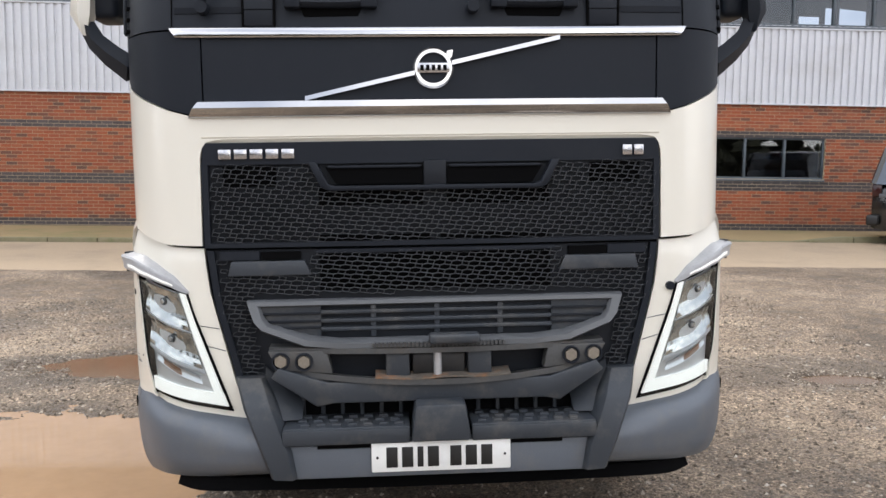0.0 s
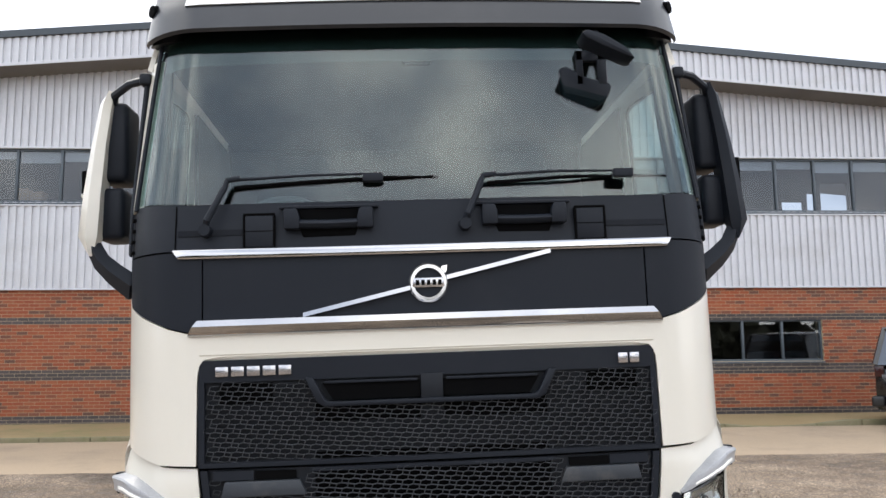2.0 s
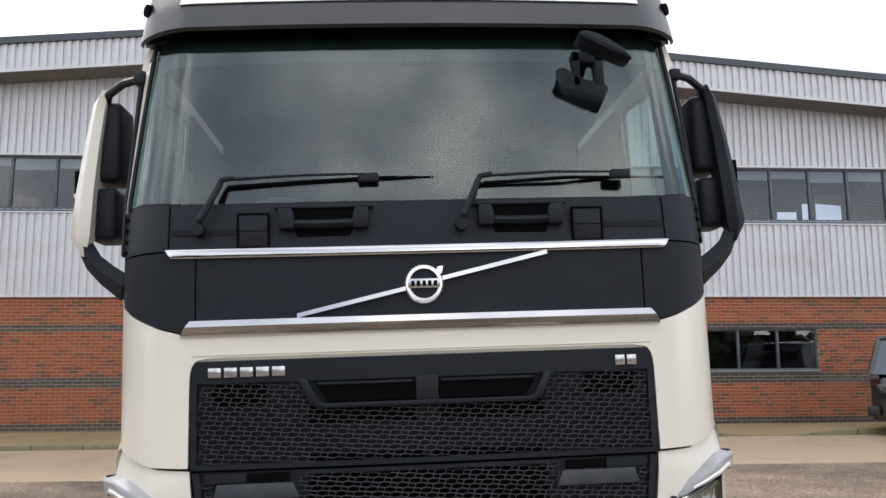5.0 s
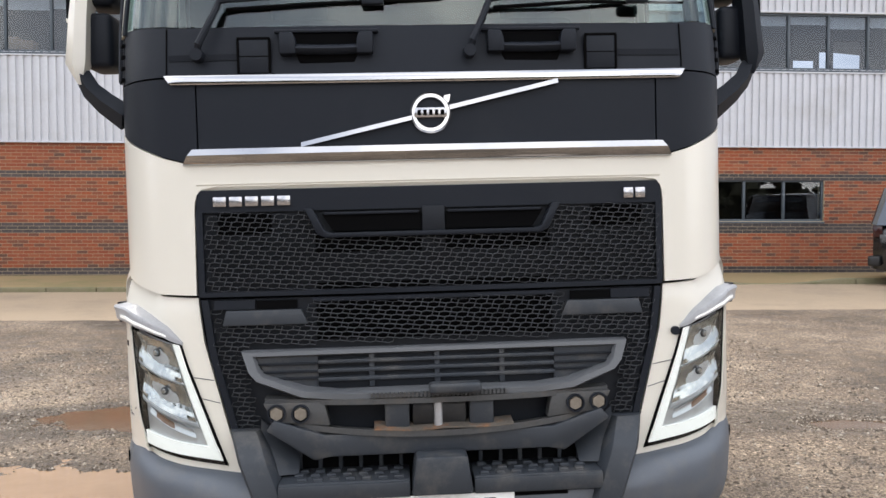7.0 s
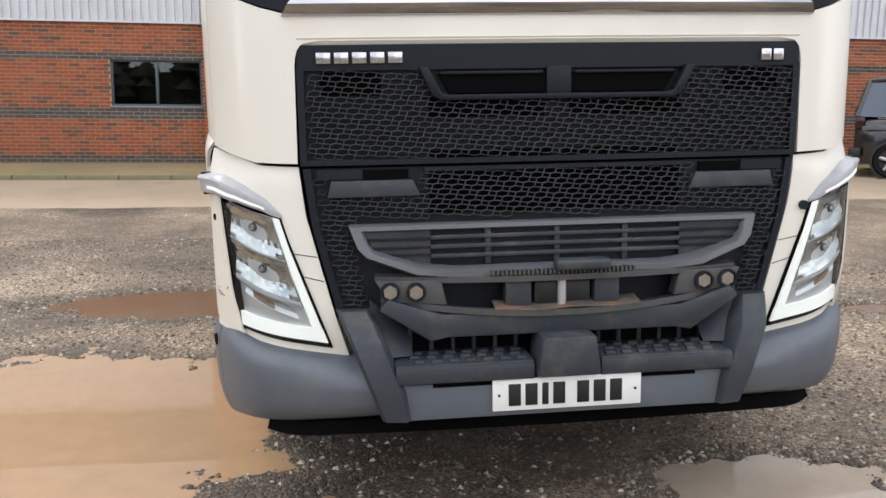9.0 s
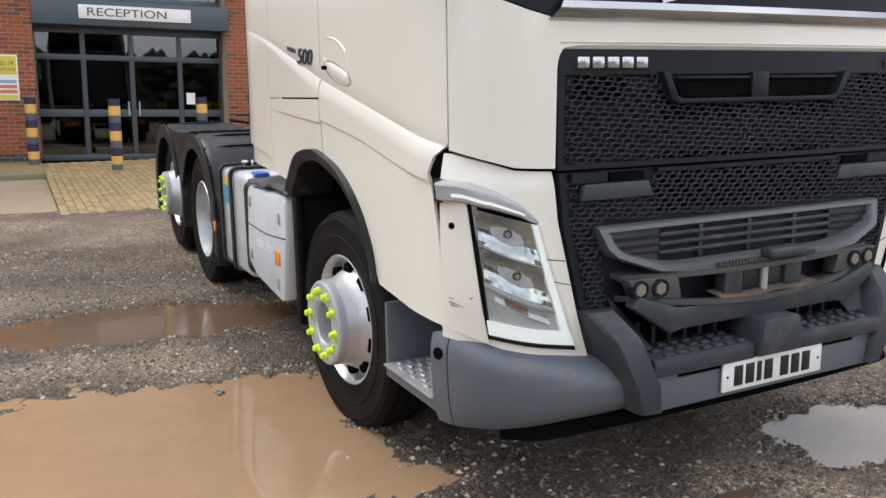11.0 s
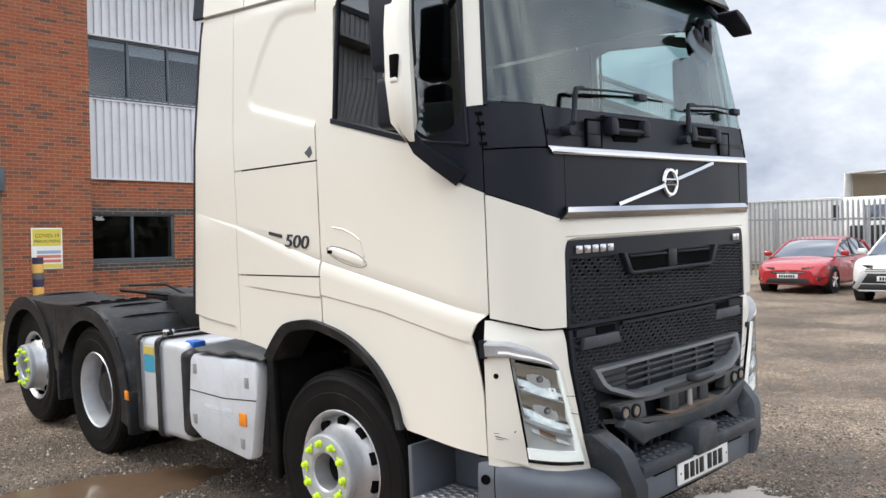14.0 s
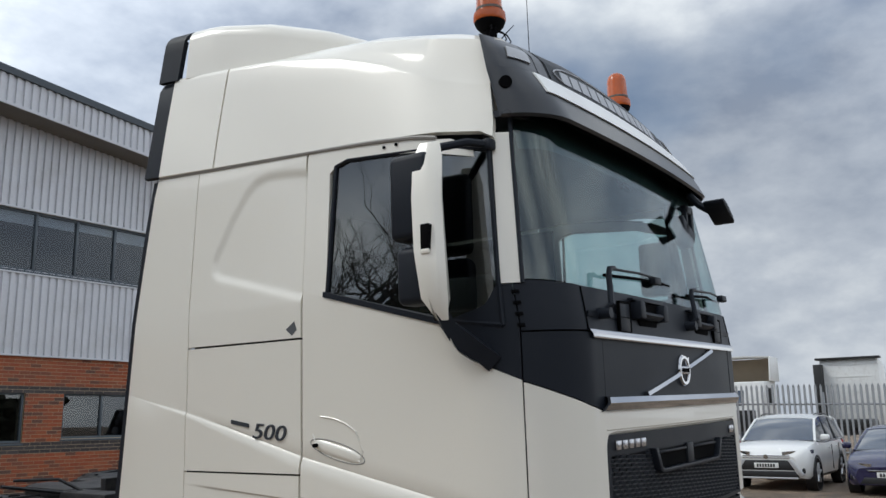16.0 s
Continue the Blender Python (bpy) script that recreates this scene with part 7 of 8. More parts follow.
# fascia, soffit and roof edge
for nm, xa, xb in (("fascia_left", BL, APX), ("fascia_right", APX, BR)):
    verts, faces, cols = [], [], []
    x = xa
    while x < xb:
        for dx, dy in ((0.0, 0.0), (0.058, 0.0), (0.070, -0.042), (0.156, -0.042)):
            cols.append((min(x + dx, xb), dy))
        x += 0.168
    for q, (x, dy) in enumerate(cols):
        verts += [(x, FY + dy, roof_z(x) - 0.68), (x, FY + dy, roof_z(x) - 0.06)]
        if q:
            faces.append((2 * q - 2, 2 * q, 2 * q + 1, 2 * q - 1))
    fa = thing(nm, py_mesh(nm, verts, faces, M_CLAD, smooth=False), None, "pale grey profiled fascia under the roof edge", "fascia", kind="structure")
    for nm2, y0, y1, z0, z1, m in (("trim_roof_edge", FY - 0.09, FY + 0.25, -0.10, 0.05, M_GUTTER), ("soffit", FY - 0.04, WY + 0.1, -0.74, -0.69, M_SOFFIT), ("fascia_foot", FY - 0.05, FY - 0.005, -0.73, -0.67, M_CLAD)):
        bm = bmesh.new()
        vv = [bm.verts.new((x, y, roof_z(x) + z)) for x in (xa, xb) for y in (y0, y1) for z in (z0, z1)]
        for f in ((0, 1, 3, 2), (4, 6, 7, 5), (0, 2, 6, 4), (1, 5, 7, 3), (0, 4, 5, 1), (2, 3, 7, 6)):
            bm.faces.new([vv[i] for i in f])
        thing(nm2, bm, m, {"trim_roof_edge": "dark slate roof edge trim", "soffit": "stained brown soffit board", "fascia_foot": "white metal fascia foot"}[nm2], "trim" if nm2 != "soffit" else "soffit", kind="structure", smooth=False)
    bm = bmesh.new()
    for x0, x1, y0, y1 in (((xa, xb, FY, 48),) if xa < APX else ((xa, 14.5, FY, 48), (14.5, 27.0, FY, 30.5), (14.5, 27.0, 43, 48), (27.0, xb, FY, 48))):
        vv = [bm.verts.new((x, y, roof_z(x) + z)) for z in (0.04, -0.1) for x, y in ((x0, y0), (x1, y0), (x1, y1), (x0, y1))]
        for f in ((0, 1, 2, 3), (4, 7, 6, 5), (0, 4, 5, 1), (2, 6, 7, 3), (1, 5, 6, 2), (0, 3, 7, 4)):
            bm.faces.new([vv[i] for i in f])
    thing("roof_sheet", bm, M_GUTTER, "shallow pitched shed roof", "roof", kind="structure", smooth=False)
for nm, x in (("wall_end_left", BL), ("wall_end_right", BR)):
    thing(nm, box((x - 0.1, WY, -0.2), (x + 0.1, 48, roof_z(x) - 0.1)), M_CLAD, "plain clad end wall", "wall", kind="structure")


def window(name, x0, x1, z0, z1, n, y, blind=0.0):
    root = thing(name, None, None, "slate-framed office window with %d panes" % n, "window", (0, 0, 0), kind="structure")
    fw = 0.045
    for lo, hi in (((x0, y, z0 - 0.03), (x1, y + 0.10, z0 + fw)), ((x0, y, z1 - fw), (x1, y + 0.08, z1)), ((x0, y, z0 + fw), (x0 + fw, y + 0.08, z1 - fw)), ((x1 - fw, y, z0 + fw), (x1, y + 0.08, z1 - fw))):
        part("window_frame", box(lo, hi, 0.004), M_FRAME, root)
    part("window_sill", box((x0 - 0.02, y - 0.06, z0 - 0.05), (x1 + 0.02, y + 0.05, z0 - 0.012), 0.004), M_FRAME, root)
    w = (x1 - x0) / n
    for k in range(n):
        if k:
            part("mullion", box((x0 + w * k - 0.028, y - 0.004, z0 + 0.03), (x0 + w * k + 0.028, y + 0.075, z1 - 0.03), 0.004), M_FRAME, root)
        pn = part("pane", box((x0 + w * k + 0.02, y + 0.035, z0 + 0.02), (x0 + w * k + w - 0.02, y + 0.041, z1 - 0.02)), M_WGLASS, root)
        pn.visible_shadow = False
        if blind:
            part("blind", box((x0 + w * k + 0.03, y + 0.10, z1 - 0.03 - blind * (0.7 + 0.5 * ((k * 37) % 10) / 10)), (x0 + w * k + w - 0.03, y + 0.11, z1 - 0.01)), M_BLIND, root, "lowered white blind")
    return root


for k, h in enumerate(LOW_WIN):
    window("window_%d" % (k + 1), *h, WY + 0.05)
for k, h in enumerate(UP_WIN):
    window("window_%d" % (k + 4), *h, WY - 0.01, 0.24)

# boxes on the sill of the upper left window
for x0, w, h in ((-8.20, 0.20, 0.34), (-7.98, 0.30, 0.27)):
    thing("cardboard_box", box((x0, WY + 0.16, 5.17), (x0 + w, WY + 0.45, 5.17 + h), 0.006), M_CARD, "brown cardboard box on the office window sill", "box", group="boxes on the window sill")
thing("sill_board", box((-12.0, WY + 0.10, 5.12), (-3.4, WY + 0.6, 5.168)), M_BLIND, "white inner window board", "sill", kind="structure")

# entrance between the piers
EY = PY + 0.42
ent = thing("door_1", None, None, "slate-framed glazed reception entrance", "door", (0, 0, 0), kind="structure")
EX = [-1.84, -0.98, -0.10, 0.82, 1.67]
for x in EX:
    part("door_post", box((x - 0.045, EY, 0.36), (x + 0.045, EY + 0.10, 7.9), 0.004), M_FRAME, ent)
for z0, z1 in ((0.36, 0.46), (2.28, 2.38), (2.78, 2.90), (3.36, 3.50), (5.0, 5.12), (6.6, 6.72)):
    part("door_rail", box((EX[0], EY - 0.005, z0), (EX[-1], EY + 0.09, z1), 0.004), M_FRAME, ent)
for a, b in zip(EX, EX[1:]):
    part("door_rail", box((a + 0.05, EY + 0.0, 1.20), (b - 0.05, EY + 0.08, 1.34), 0.004), M_FRAME, ent)
    for z0, z1 in ((0.46, 1.20), (1.34, 2.28), (2.38, 2.78), (3.50, 5.0), (5.12, 6.6), (6.72, 7.9)):
        pn = part("pane", box((a + 0.03, EY + 0.04, z0 - 0.01), (b - 0.03, EY + 0.046, z1 + 0.01)), M_WGLASS, ent)
        pn.visible_shadow = False
for x in (-0.20, -0.0):
    part("door_handle", cyl((x, EY - 0.05, 1.22), (x, EY - 0.05, 1.5), 0.012, n=10), M_ALU, ent)
part("notice", box((0.93, EY + 0.03, 1.45), (1.10, EY + 0.036, 1.68)), M_WHITE, ent, "white paper notice")
lintel = thing("lintel", box((-1.84, PY - 0.06, 2.90), (1.72, PY + 0.40, 3.36), 0.01), M_FRAME, "slate-grey entrance canopy beam", "canopy", kind="structure")
rsign = thing("reception_sign", box((-1.05, PY - 0.085, 3.02), (0.98, PY - 0.062, 3.27), 0.004), M_BLIND, "pale grey sign with dark RECEPTION lettering", "sign")
text("sign_lettering", "RECEPTION", 0.21, M_GREYD, Matrix(((1, 0, 0, -0.92), (0, 0, -1, PY - 0.088), (0, 1, 0, 3.075), (0, 0, 0, 1))), rsign, 0.002, label="dark capital lettering", squash=1.32)
part("sign_stripe", box((0.69, PY - 0.089, 3.10), (0.92, PY - 0.084, 3.17)), M_WHITE, rsign)
thing("room_entrance", box((-1.8, WY + 4.0, 0.36), (1.7, WY + 4.1, 8.0)), M_ROOM, "lobby wall behind the entrance, dimness in its colour", "wall", kind="structure")

M_YEL = mat("yellow_notice", (0.62, 0.52, 0.06), 0.5, vary=0.06, dirt=(0.5, 0.45, 0.25), dirt_amt=0.3)
M_PINK = mat("red_notice", (0.55, 0.16, 0.12), 0.5)
M_BLUEP = mat("blue_notice", (0.25, 0.35, 0.5), 0.5)
for x0, z0 in ((-2.72, 1.50), (2.185, 1.375)):
    sg = thing("notice_board", box((x0, PY - 0.022, z0), (x0 + 0.595, PY - 0.002, z0 + 0.82), 0.004), M_WHITE, "yellow safety notice with COVID-19 heading", "sign", group="notices by the entrance")
    part("yellow_field", box((x0 + 0.02, PY - 0.026, z0 + 0.46), (x0 + 0.575, PY - 0.021, z0 + 0.80)), M_YEL, sg)
    part("yellow_field", box((x0 + 0.02, PY - 0.026, z0 + 0.02), (x0 + 0.575, PY - 0.021, z0 + 0.10)), M_YEL, sg)
    for zz, mm in ((0.39, M_BLIND), (0.31, M_BLUEP), (0.22, M_PINK), (0.13, M_PINK)):
        part("notice_bar", box((x0 + 0.10, PY - 0.026, z0 + zz), (x0 + 0.56, PY - 0.021, z0 + zz + 0.06)), mm, sg)
    for zz, body, size in ((0.63, "COVID-19", 0.105), (0.53, "PRECAUTIONS", 0.075)):
        text("notice_heading", body, size, M_INK, Matrix(((1, 0, 0, x0 + 0.3), (0, 0, -1, PY - 0.0275), (0, 1, 0, z0 + zz), (0, 0, 0, 1))), sg, 0.001, "CENTER")

# ---- paths, road strip, kerb ----
def slab(name, xs, ys, zf, top, bottom, material, label, cat):
    """A slab laid to the slope of the yard."""
    def fn(x, y, d):
        return Vector((x, y, zf(x, y) + (top if d == 0 else bottom)))
    bm = shell(lambda x, y, d: fn(x, y, d), xs, ys, 1.0)
    return thing(name, bm, material, label, cat, kind="structure")


def conc_edge(x):
    return it([(-60, 12.2), (-2, 12.15), (2, 11.8), (6, 11.25), (60, 11.0)], x)


xs_l, xs_r = [-60, -40, -25, -15, -10, -7, -5, -3.5, -2.6, -1.86], [1.86, 2.6, 3.5, 5, 7, 9, 12, 15, 18, 22, 40]
for nm, xs in (("road_left", xs_l), ("road_right", xs_r)):
    def fn(x, v, d):
        y = conc_edge(x) + (15.92 - conc_edge(x)) * v + (0.10 * noise.noise(Vector((x * 1.3, 0, 0))) if v == 0 else 0)
        return Vector((x, y, base_g(x, y) + (-0.025 if d == 0 else -0.2)))
    thing(nm, shell(fn, xs if nm == "road_left" else xs, [0, 0.25, 0.5, 0.75, 1], 1.0), M_CONC, "pale worn concrete strip in front of the building", "road", kind="structure")
def kerb_top(x):
    """Top of the kerb: dropped for a crossing beside the wall on the driver's left."""
    return it([(1.86, 0.405), (6.3, 0.410), (7.2, 0.340), (8.1, 0.362), (8.8, 0.448), (40, 0.455)], x) if x > 0 else base_g(x, 16) + 0.056


def path_top(x, y):
    k = (y - 16.06) / (WY - 16.06)
    return kerb_top(x) - 0.004 + (0.388 - kerb_top(x)) * k if x > 0 else base_g(x, y) + 0.052


xs_k = [1.86, 2.6, 3.5, 5, 6.3, 6.6, 6.9, 7.2, 7.5, 7.8, 8.1, 8.4, 8.8, 9.4, 10, 12, 15, 18, 22, 40]
for nm, xs in (("pavement_left", xs_l), ("pavement_right", xs_k)):
    slab(nm, xs, [16.06, 17, 18, WY + 0.02], path_top, 0.0, -0.25, M_VERGE, "mossy raised path along the wall", "pavement")
for side_x in ((-20.0, -1.9), (1.9, 20.0)):
    x = side_x[0]
    while x < side_x[1] - 0.1:
        b = min(x + 0.9, side_x[1])
        stone = shell(lambda u, v, d: Vector((u, 15.93 + 0.125 * v, kerb_top(u) - (0.012 if v in (0, 1) else 0) + (0 if d == 0 else -0.21))), lin(x + 0.006, b - 0.006, 4), [0, 0.12, 0.88, 1], 1.0)
        thing("kerb", stone, M_KERB, "mossy concrete kerb stone", "kerb", group="kerb stones along the path", kind="structure")
        x += 0.91
thing("pavement_entrance", box((-1.85, 11.72, 0.0), (1.85, WY + 0.4, 0.12)), M_KERB, "bed of the buff brick paving", "pavement", kind="structure")

# bollards
M_NAVY = mat("navy_band", (0.02, 0.018, 0.06), 0.45)
M_OCH = mat("yellow_band", (0.70, 0.40, 0.10), 0.45)
for bx, by in ((-1.98, 17.75), (-0.73, 16.2), (0.78, 16.5), (1.85, 17.0)):
    bz = base_g(bx, by) + 0.0
    bo = thing("bollard", lathe([(-0.05, 0.09), (0.06, 0.09)], 18, "z"), M_GREYL, "bollard with navy and yellow bands by the entrance", "bollard", (bx, by, bz + (0.1 if by > 16.1 else 0)), group="entrance bollards")
    z = 0.05
    for k, (hh, mm) in enumerate(((0.14, M_OCH), (0.14, M_NAVY), (0.12, M_GREYL), (0.16, M_OCH), (0.14, M_NAVY), (0.12, M_GREYL), (0.16, M_OCH), (0.12, M_NAVY))):
        part("band", lathe([(z, 0.0), (z, 0.095), (z + hh, 0.095), (z + hh, 0.0)], 18, "z"), mm, bo)
        z += hh


# ---- parked cars ----
M_CARG = mat("dark_car_glass", (0.035, 0.052, 0.080), 0.05, vary=0.05, spec=1.0, coat=0.6)
M_TRIMB = mat("black_car_trim", (0.012, 0.012, 0.013), 0.45, vary=0.1)
M_TAIL = mat("red_tail_lens", (0.45, 0.01, 0.01), 0.15)
M_TAILD = mat("smoked_tail_lens", (0.035, 0.008, 0.008), 0.15)
#   body top line, roof line as (x share of length, z share of height); roof: screen foot, roof front, roof rear, tail
SHAPES = {
    "hatch": dict(top=[(-0.5, 0.56), (-0.47, 0.66), (-0.30, 0.655), (0.10, 0.625), (0.235, 0.635), (0.36, 0.585), (0.45, 0.51), (0.5, 0.40)], roof=[(0.262, 0.62), (0.17, 0.78), (0.06, 0.935), (-0.08, 0.995), (-0.24, 0.975), (-0.38, 0.88), (-0.455, 0.66)], r=0.325, posts=(-0.07, -0.26)),
    "suv": dict(top=[(-0.5, 0.55), (-0.485, 0.62), (-0.30, 0.62), (0.10, 0.600), (0.225, 0.625), (0.36, 0.60), (0.455, 0.545), (0.5, 0.44)], roof=[(0.245, 0.62), (0.16, 0.78), (0.07, 0.93), (-0.06, 0.99), (-0.26, 0.985), (-0.41, 0.93), (-0.47, 0.64)], r=0.355, posts=(-0.06, -0.25)),
    "van": dict(top=[(-0.5, 0.56), (-0.49, 0.58), (-0.30, 0.58), (0.10, 0.55), (0.30, 0.56), (0.40, 0.53), (0.47, 0.47), (0.5, 0.38)], roof=[(0.33, 0.55), (0.25, 0.74), (0.17, 0.93), (0.05, 0.995), (-0.30, 1.0), (-0.46, 0.97), (-0.495, 0.60)], r=0.33, posts=(0.06, -0.20)),
}


def car(name, at, yaw, L, Wd, H, colour, label, kind_="hatch"):
    """A parked car, nose towards +x, base on the ground: lofted body, glass house, roof, pillars and fittings."""
    root = thing(name, None, None, label, "car", Matrix.Translation(at) @ pose(0, 0, 0, 0, 0, yaw))
    paint = mat("car_paint", colour, 0.25, vary=0.03, coat=0.8)
    sh = SHAPES[kind_]
    ww, gc, r = Wd / 2, (0.20 if kind_ == "hatch" else 0.25), sh["r"]

    def half(x):
        u = abs(x)
        return ww * (1 - 0.03 * ss(0.30, 0.42, u) - 0.10 * ss(0.42, 0.485, u) - (0.16 if x > 0 else 0.07) * ss(0.475, 0.5, u))

    def top_z(x):
        return it(sh["top"], x) * H
    # lower body with round shoulders and tucked sills
    bm, rings = bmesh.new(), []
    for x in [-0.5, -0.49, -0.47, -0.44, -0.40, -0.34, -0.26, -0.16, -0.05, 0.06, 0.16, 0.225, 0.28, 0.34, 0.40, 0.44, 0.465, 0.485, 0.495, 0.5]:
        w, zt, zb = half(x), top_z(x), gc + 0.05 * ss(0.42, 0.5, abs(x))
        m = zb + (zt - zb) * 0.55
        sec = [(0, zb), (w * 0.90, zb), (w * 0.975, zb + 0.07), (w, m - 0.06), (w * 0.992, m + 0.05), (w * 0.965, zt - 0.07), (w * 0.93, zt - 0.02), (w * 0.86, zt), (w * 0.5, zt + 0.025), (0, zt + 0.035)]
        pts = sec + [(-y, z) for y, z in sec[-2:0:-1]]
        rings.append([bm.verts.new((x * L, y, z)) for y, z in pts])
    for p, q in zip(rings, rings[1:]):
        for i in range(len(p)):
            bm.faces.new((p[i], p[(i + 1) % len(p)], q[(i + 1) % len(p)], q[i]))
    bm.faces.new(rings[0])
    bm.faces.new(rings[-1][::-1])
    part("body", bm, paint, root)

    # glass house, with the roof skin and pillars over it
    def house(k, t, lift=0.0):
        x, z = sh["roof"][k] if isinstance(k, int) else (it([(i, q[0]) for i, q in enumerate(sh["roof"])], k), it([(i, q[1]) for i, q in enumerate(sh["roof"])], k))
        up = max(0.0, (z - 0.6) / 0.4)
        y = t * ww * (0.925 - 0.20 * up)
        bow = 0.055 * (1 - t * t) * (1 if k > 3 else 1.4 - 0.15 * k)
        return Vector((x * L + (bow if k < 2.6 else -bow if k > 4.6 else 0), y, z * H - 0.045 * up * t ** 4 + lift))
    ts = [-1, -0.93, -0.75, -0.4, 0, 0.4, 0.75, 0.93, 1]
    bm = bmesh.new()
    nk = len(sh["roof"])
    g = [[bm.verts.new(house(k, t)) for t in ts] for k in range(nk)]
    for k in range(nk - 1):
        for j in range(len(ts) - 1):
            bm.faces.new((g[k][j], g[k][j + 1], g[k + 1][j + 1], g[k + 1][j]))
    for j in (0, -1):
        bm.faces.new([g[k][j] for k in range(nk)])
    bm.faces.new([g[0][j] for j in range(len(ts))] + [g[-1][j] for j in range(len(ts) - 1, -1, -1)])
    part("window_glass", bm, M_CARG, root, "dark car windows")
    part("roof", shell(lambda k, t, d: house(k, t * 1.012, 0.014 - d), lin(2.05, 5.0 if kind_ != "van" else 5.6, 12), ts, 0.02), paint, root)
    part("screen_base", shell(lambda t, v, d: house(0, t, 0.01) + Vector((0.035 - 0.07 * v, 0, 0.02 * v - d)), lin(-0.95, 0.95, 9), [0, 1], 0.02), M_TRIMB, root)
    for s in (-1, 1):
        part("front_pillar", tube([house(k, s * 0.985, 0.004) for k in lin(0, 2.3, 8)], 0.030, 8), paint, root)
        part("rear_pillar", tube([house(k, s * 0.985, 0.0) for k in lin(4.6, 6, 8)], 0.055, 8), paint, root)
        part("window_trim", tube([Vector((x * L, s * half(x) * 0.925, top_z(x) + 0.008)) for x in lin(-0.42, 0.23, 12)], 0.011, 6), M_ALU, root, "bright window strip")
        for px_ in sh["posts"]:
            kz = 3.2 if px_ > -0.15 else 4.1
            hi = house(kz, s * 0.995)
            part("door_pillar", tube([(px_ * L, s * ww * 0.93, top_z(px_)), (px_ * L - 0.03, hi.y, hi.z - 0.03)], 0.026, 6), M_TRIMB, root)
            part("door_line", box((px_ * L - 0.004, s * ww - 0.012, gc + 0.12), (px_ * L + 0.004, s * ww + 0.002, top_z(px_) - 0.08)), M_DARK, root)
            part("door_handle", box((px_ * L + 0.10, s * ww * 0.985 - 0.012, top_z(px_) - 0.16), (px_ * L + 0.28, s * ww * 0.985 + 0.022, top_z(px_) - 0.125), 0.01), paint, root)
        mx = it([(0, 0.20), (1, 0.20)], 0) * L
        part("mirror", box((mx - 0.05, s * (ww + 0.10) - 0.10, top_z(0.2) + 0.02), (mx + 0.09, s * (ww + 0.10) + 0.10, top_z(0.2) + 0.16), 0.045, seg=3), paint, root)
        zl = top_z(0.47) - 0.06
        # swept headlamp
        lamp = shell(lambda u, v, d: Vector(((0.385 + 0.108 * (1 - u * u)) * L + 0.022 - d, s * (half(0.385 + 0.108 * (1 - u * u)) * (0.52 + 0.49 * u)), zl - 0.075 + (0.125 - 0.05 * u) * v + 0.085 * u)), lin(0, 1, 10), [0, 0.5, 1], 0.08)
        part("headlight", lamp, M_LAMPIN, root, "clear swept-back headlight")
        part("fog_surround", box((0.462 * L, s * ww * 0.74 - 0.11, gc + 0.13), (0.486 * L, s * ww * 0.74 + 0.11, gc + 0.25), 0.03, seg=3), M_TRIMB, root)
        part("fog_light", cyl((0.475 * L, s * ww * 0.74, gc + 0.19), (0.490 * L, s * ww * 0.74, gc + 0.19), 0.04, n=14), M_ALU, root)
        part("tail_light", box((-0.499 * L, s * ww * 0.86 - (0.08 if kind_ != "van" else 0.03), H * 0.48), (-0.465 * L, s * ww * 0.86 + 0.05, H * 0.60), 0.02), M_TAIL if kind_ != "van" else M_TAILD, root)
        for wx in ((0.315, -0.285) if kind_ != "van" else (0.33, -0.36)):
            wh = new("wheel")
            wh.parent = root
            wh.matrix_basis = Matrix.Translation((wx * L, s * (ww - 0.105), r))
            part("tyre", lathe([(-0.10, r * 0.66), (-0.11, r * 0.9), (-0.08, r), (0.08, r), (0.11, r * 0.9), (0.10, r * 0.66), (-0.10, r * 0.66)], 28, "y"), M_RUBBER, wh)
            part("rim", lathe([(s * 0.02, 0.0), (s * 0.03, r * 0.5), (s * 0.06, r * 0.64), (s * 0.105, r * 0.68), (s * -0.05, r * 0.68)], 28, "y"), M_INK, wh)
            for k in range(5):
                a0 = 2 * math.pi * (k + 0.3) / 5
                part("spoke", tube([(0, s * 0.088, 0), (r * 0.64 * math.cos(a0), s * 0.098, r * 0.64 * math.sin(a0))], 0.036, 6, 0.026), M_ALU, wh)
            part("wheel_arch", lathe([(s * -0.12, r * 1.14), (s * 0.107, r * 1.14), (s * 0.110, r * 1.0), (s * -0.12, r * 1.0)], 28, "y"), M_TRIMB, root).matrix_basis = Matrix.Translation((wx * L, s * (ww - 0.105), r))
    nose = 0.5 * L
    if kind_ == "suv":
        part("grille", prism([(-ww * 0.66, gc + 0.20), (ww * 0.66, gc + 0.20), (ww * 0.50, gc + 0.42), (-ww * 0.50, gc + 0.42)], nose - 0.10, nose + 0.012, "x", 0.015), M_TRIMB, root)
        part("lower_grille", prism([(-ww * 0.74, gc + 0.05), (ww * 0.74, gc + 0.05), (ww * 0.66, gc + 0.19), (-ww * 0.66, gc + 0.19)], nose - 0.10, nose + 0.006, "x", 0.015), M_TRIMB, root)
        part("skid_plate", box((nose - 0.10, -ww * 0.72, gc + 0.015), (nose + 0.016, ww * 0.72, gc + 0.055), 0.015), M_ALU, root)
        for s in (-1, 1):
            part("grille_wing", prism([(s * ww * 0.50, gc + 0.43), (s * ww * 0.62, gc + 0.44), (s * ww * 0.86, gc + 0.10), (s * ww * 0.76, gc + 0.06)], nose - 0.16, nose + 0.010, "x", 0.01), M_ALU, root, "bright wing beside the grille")
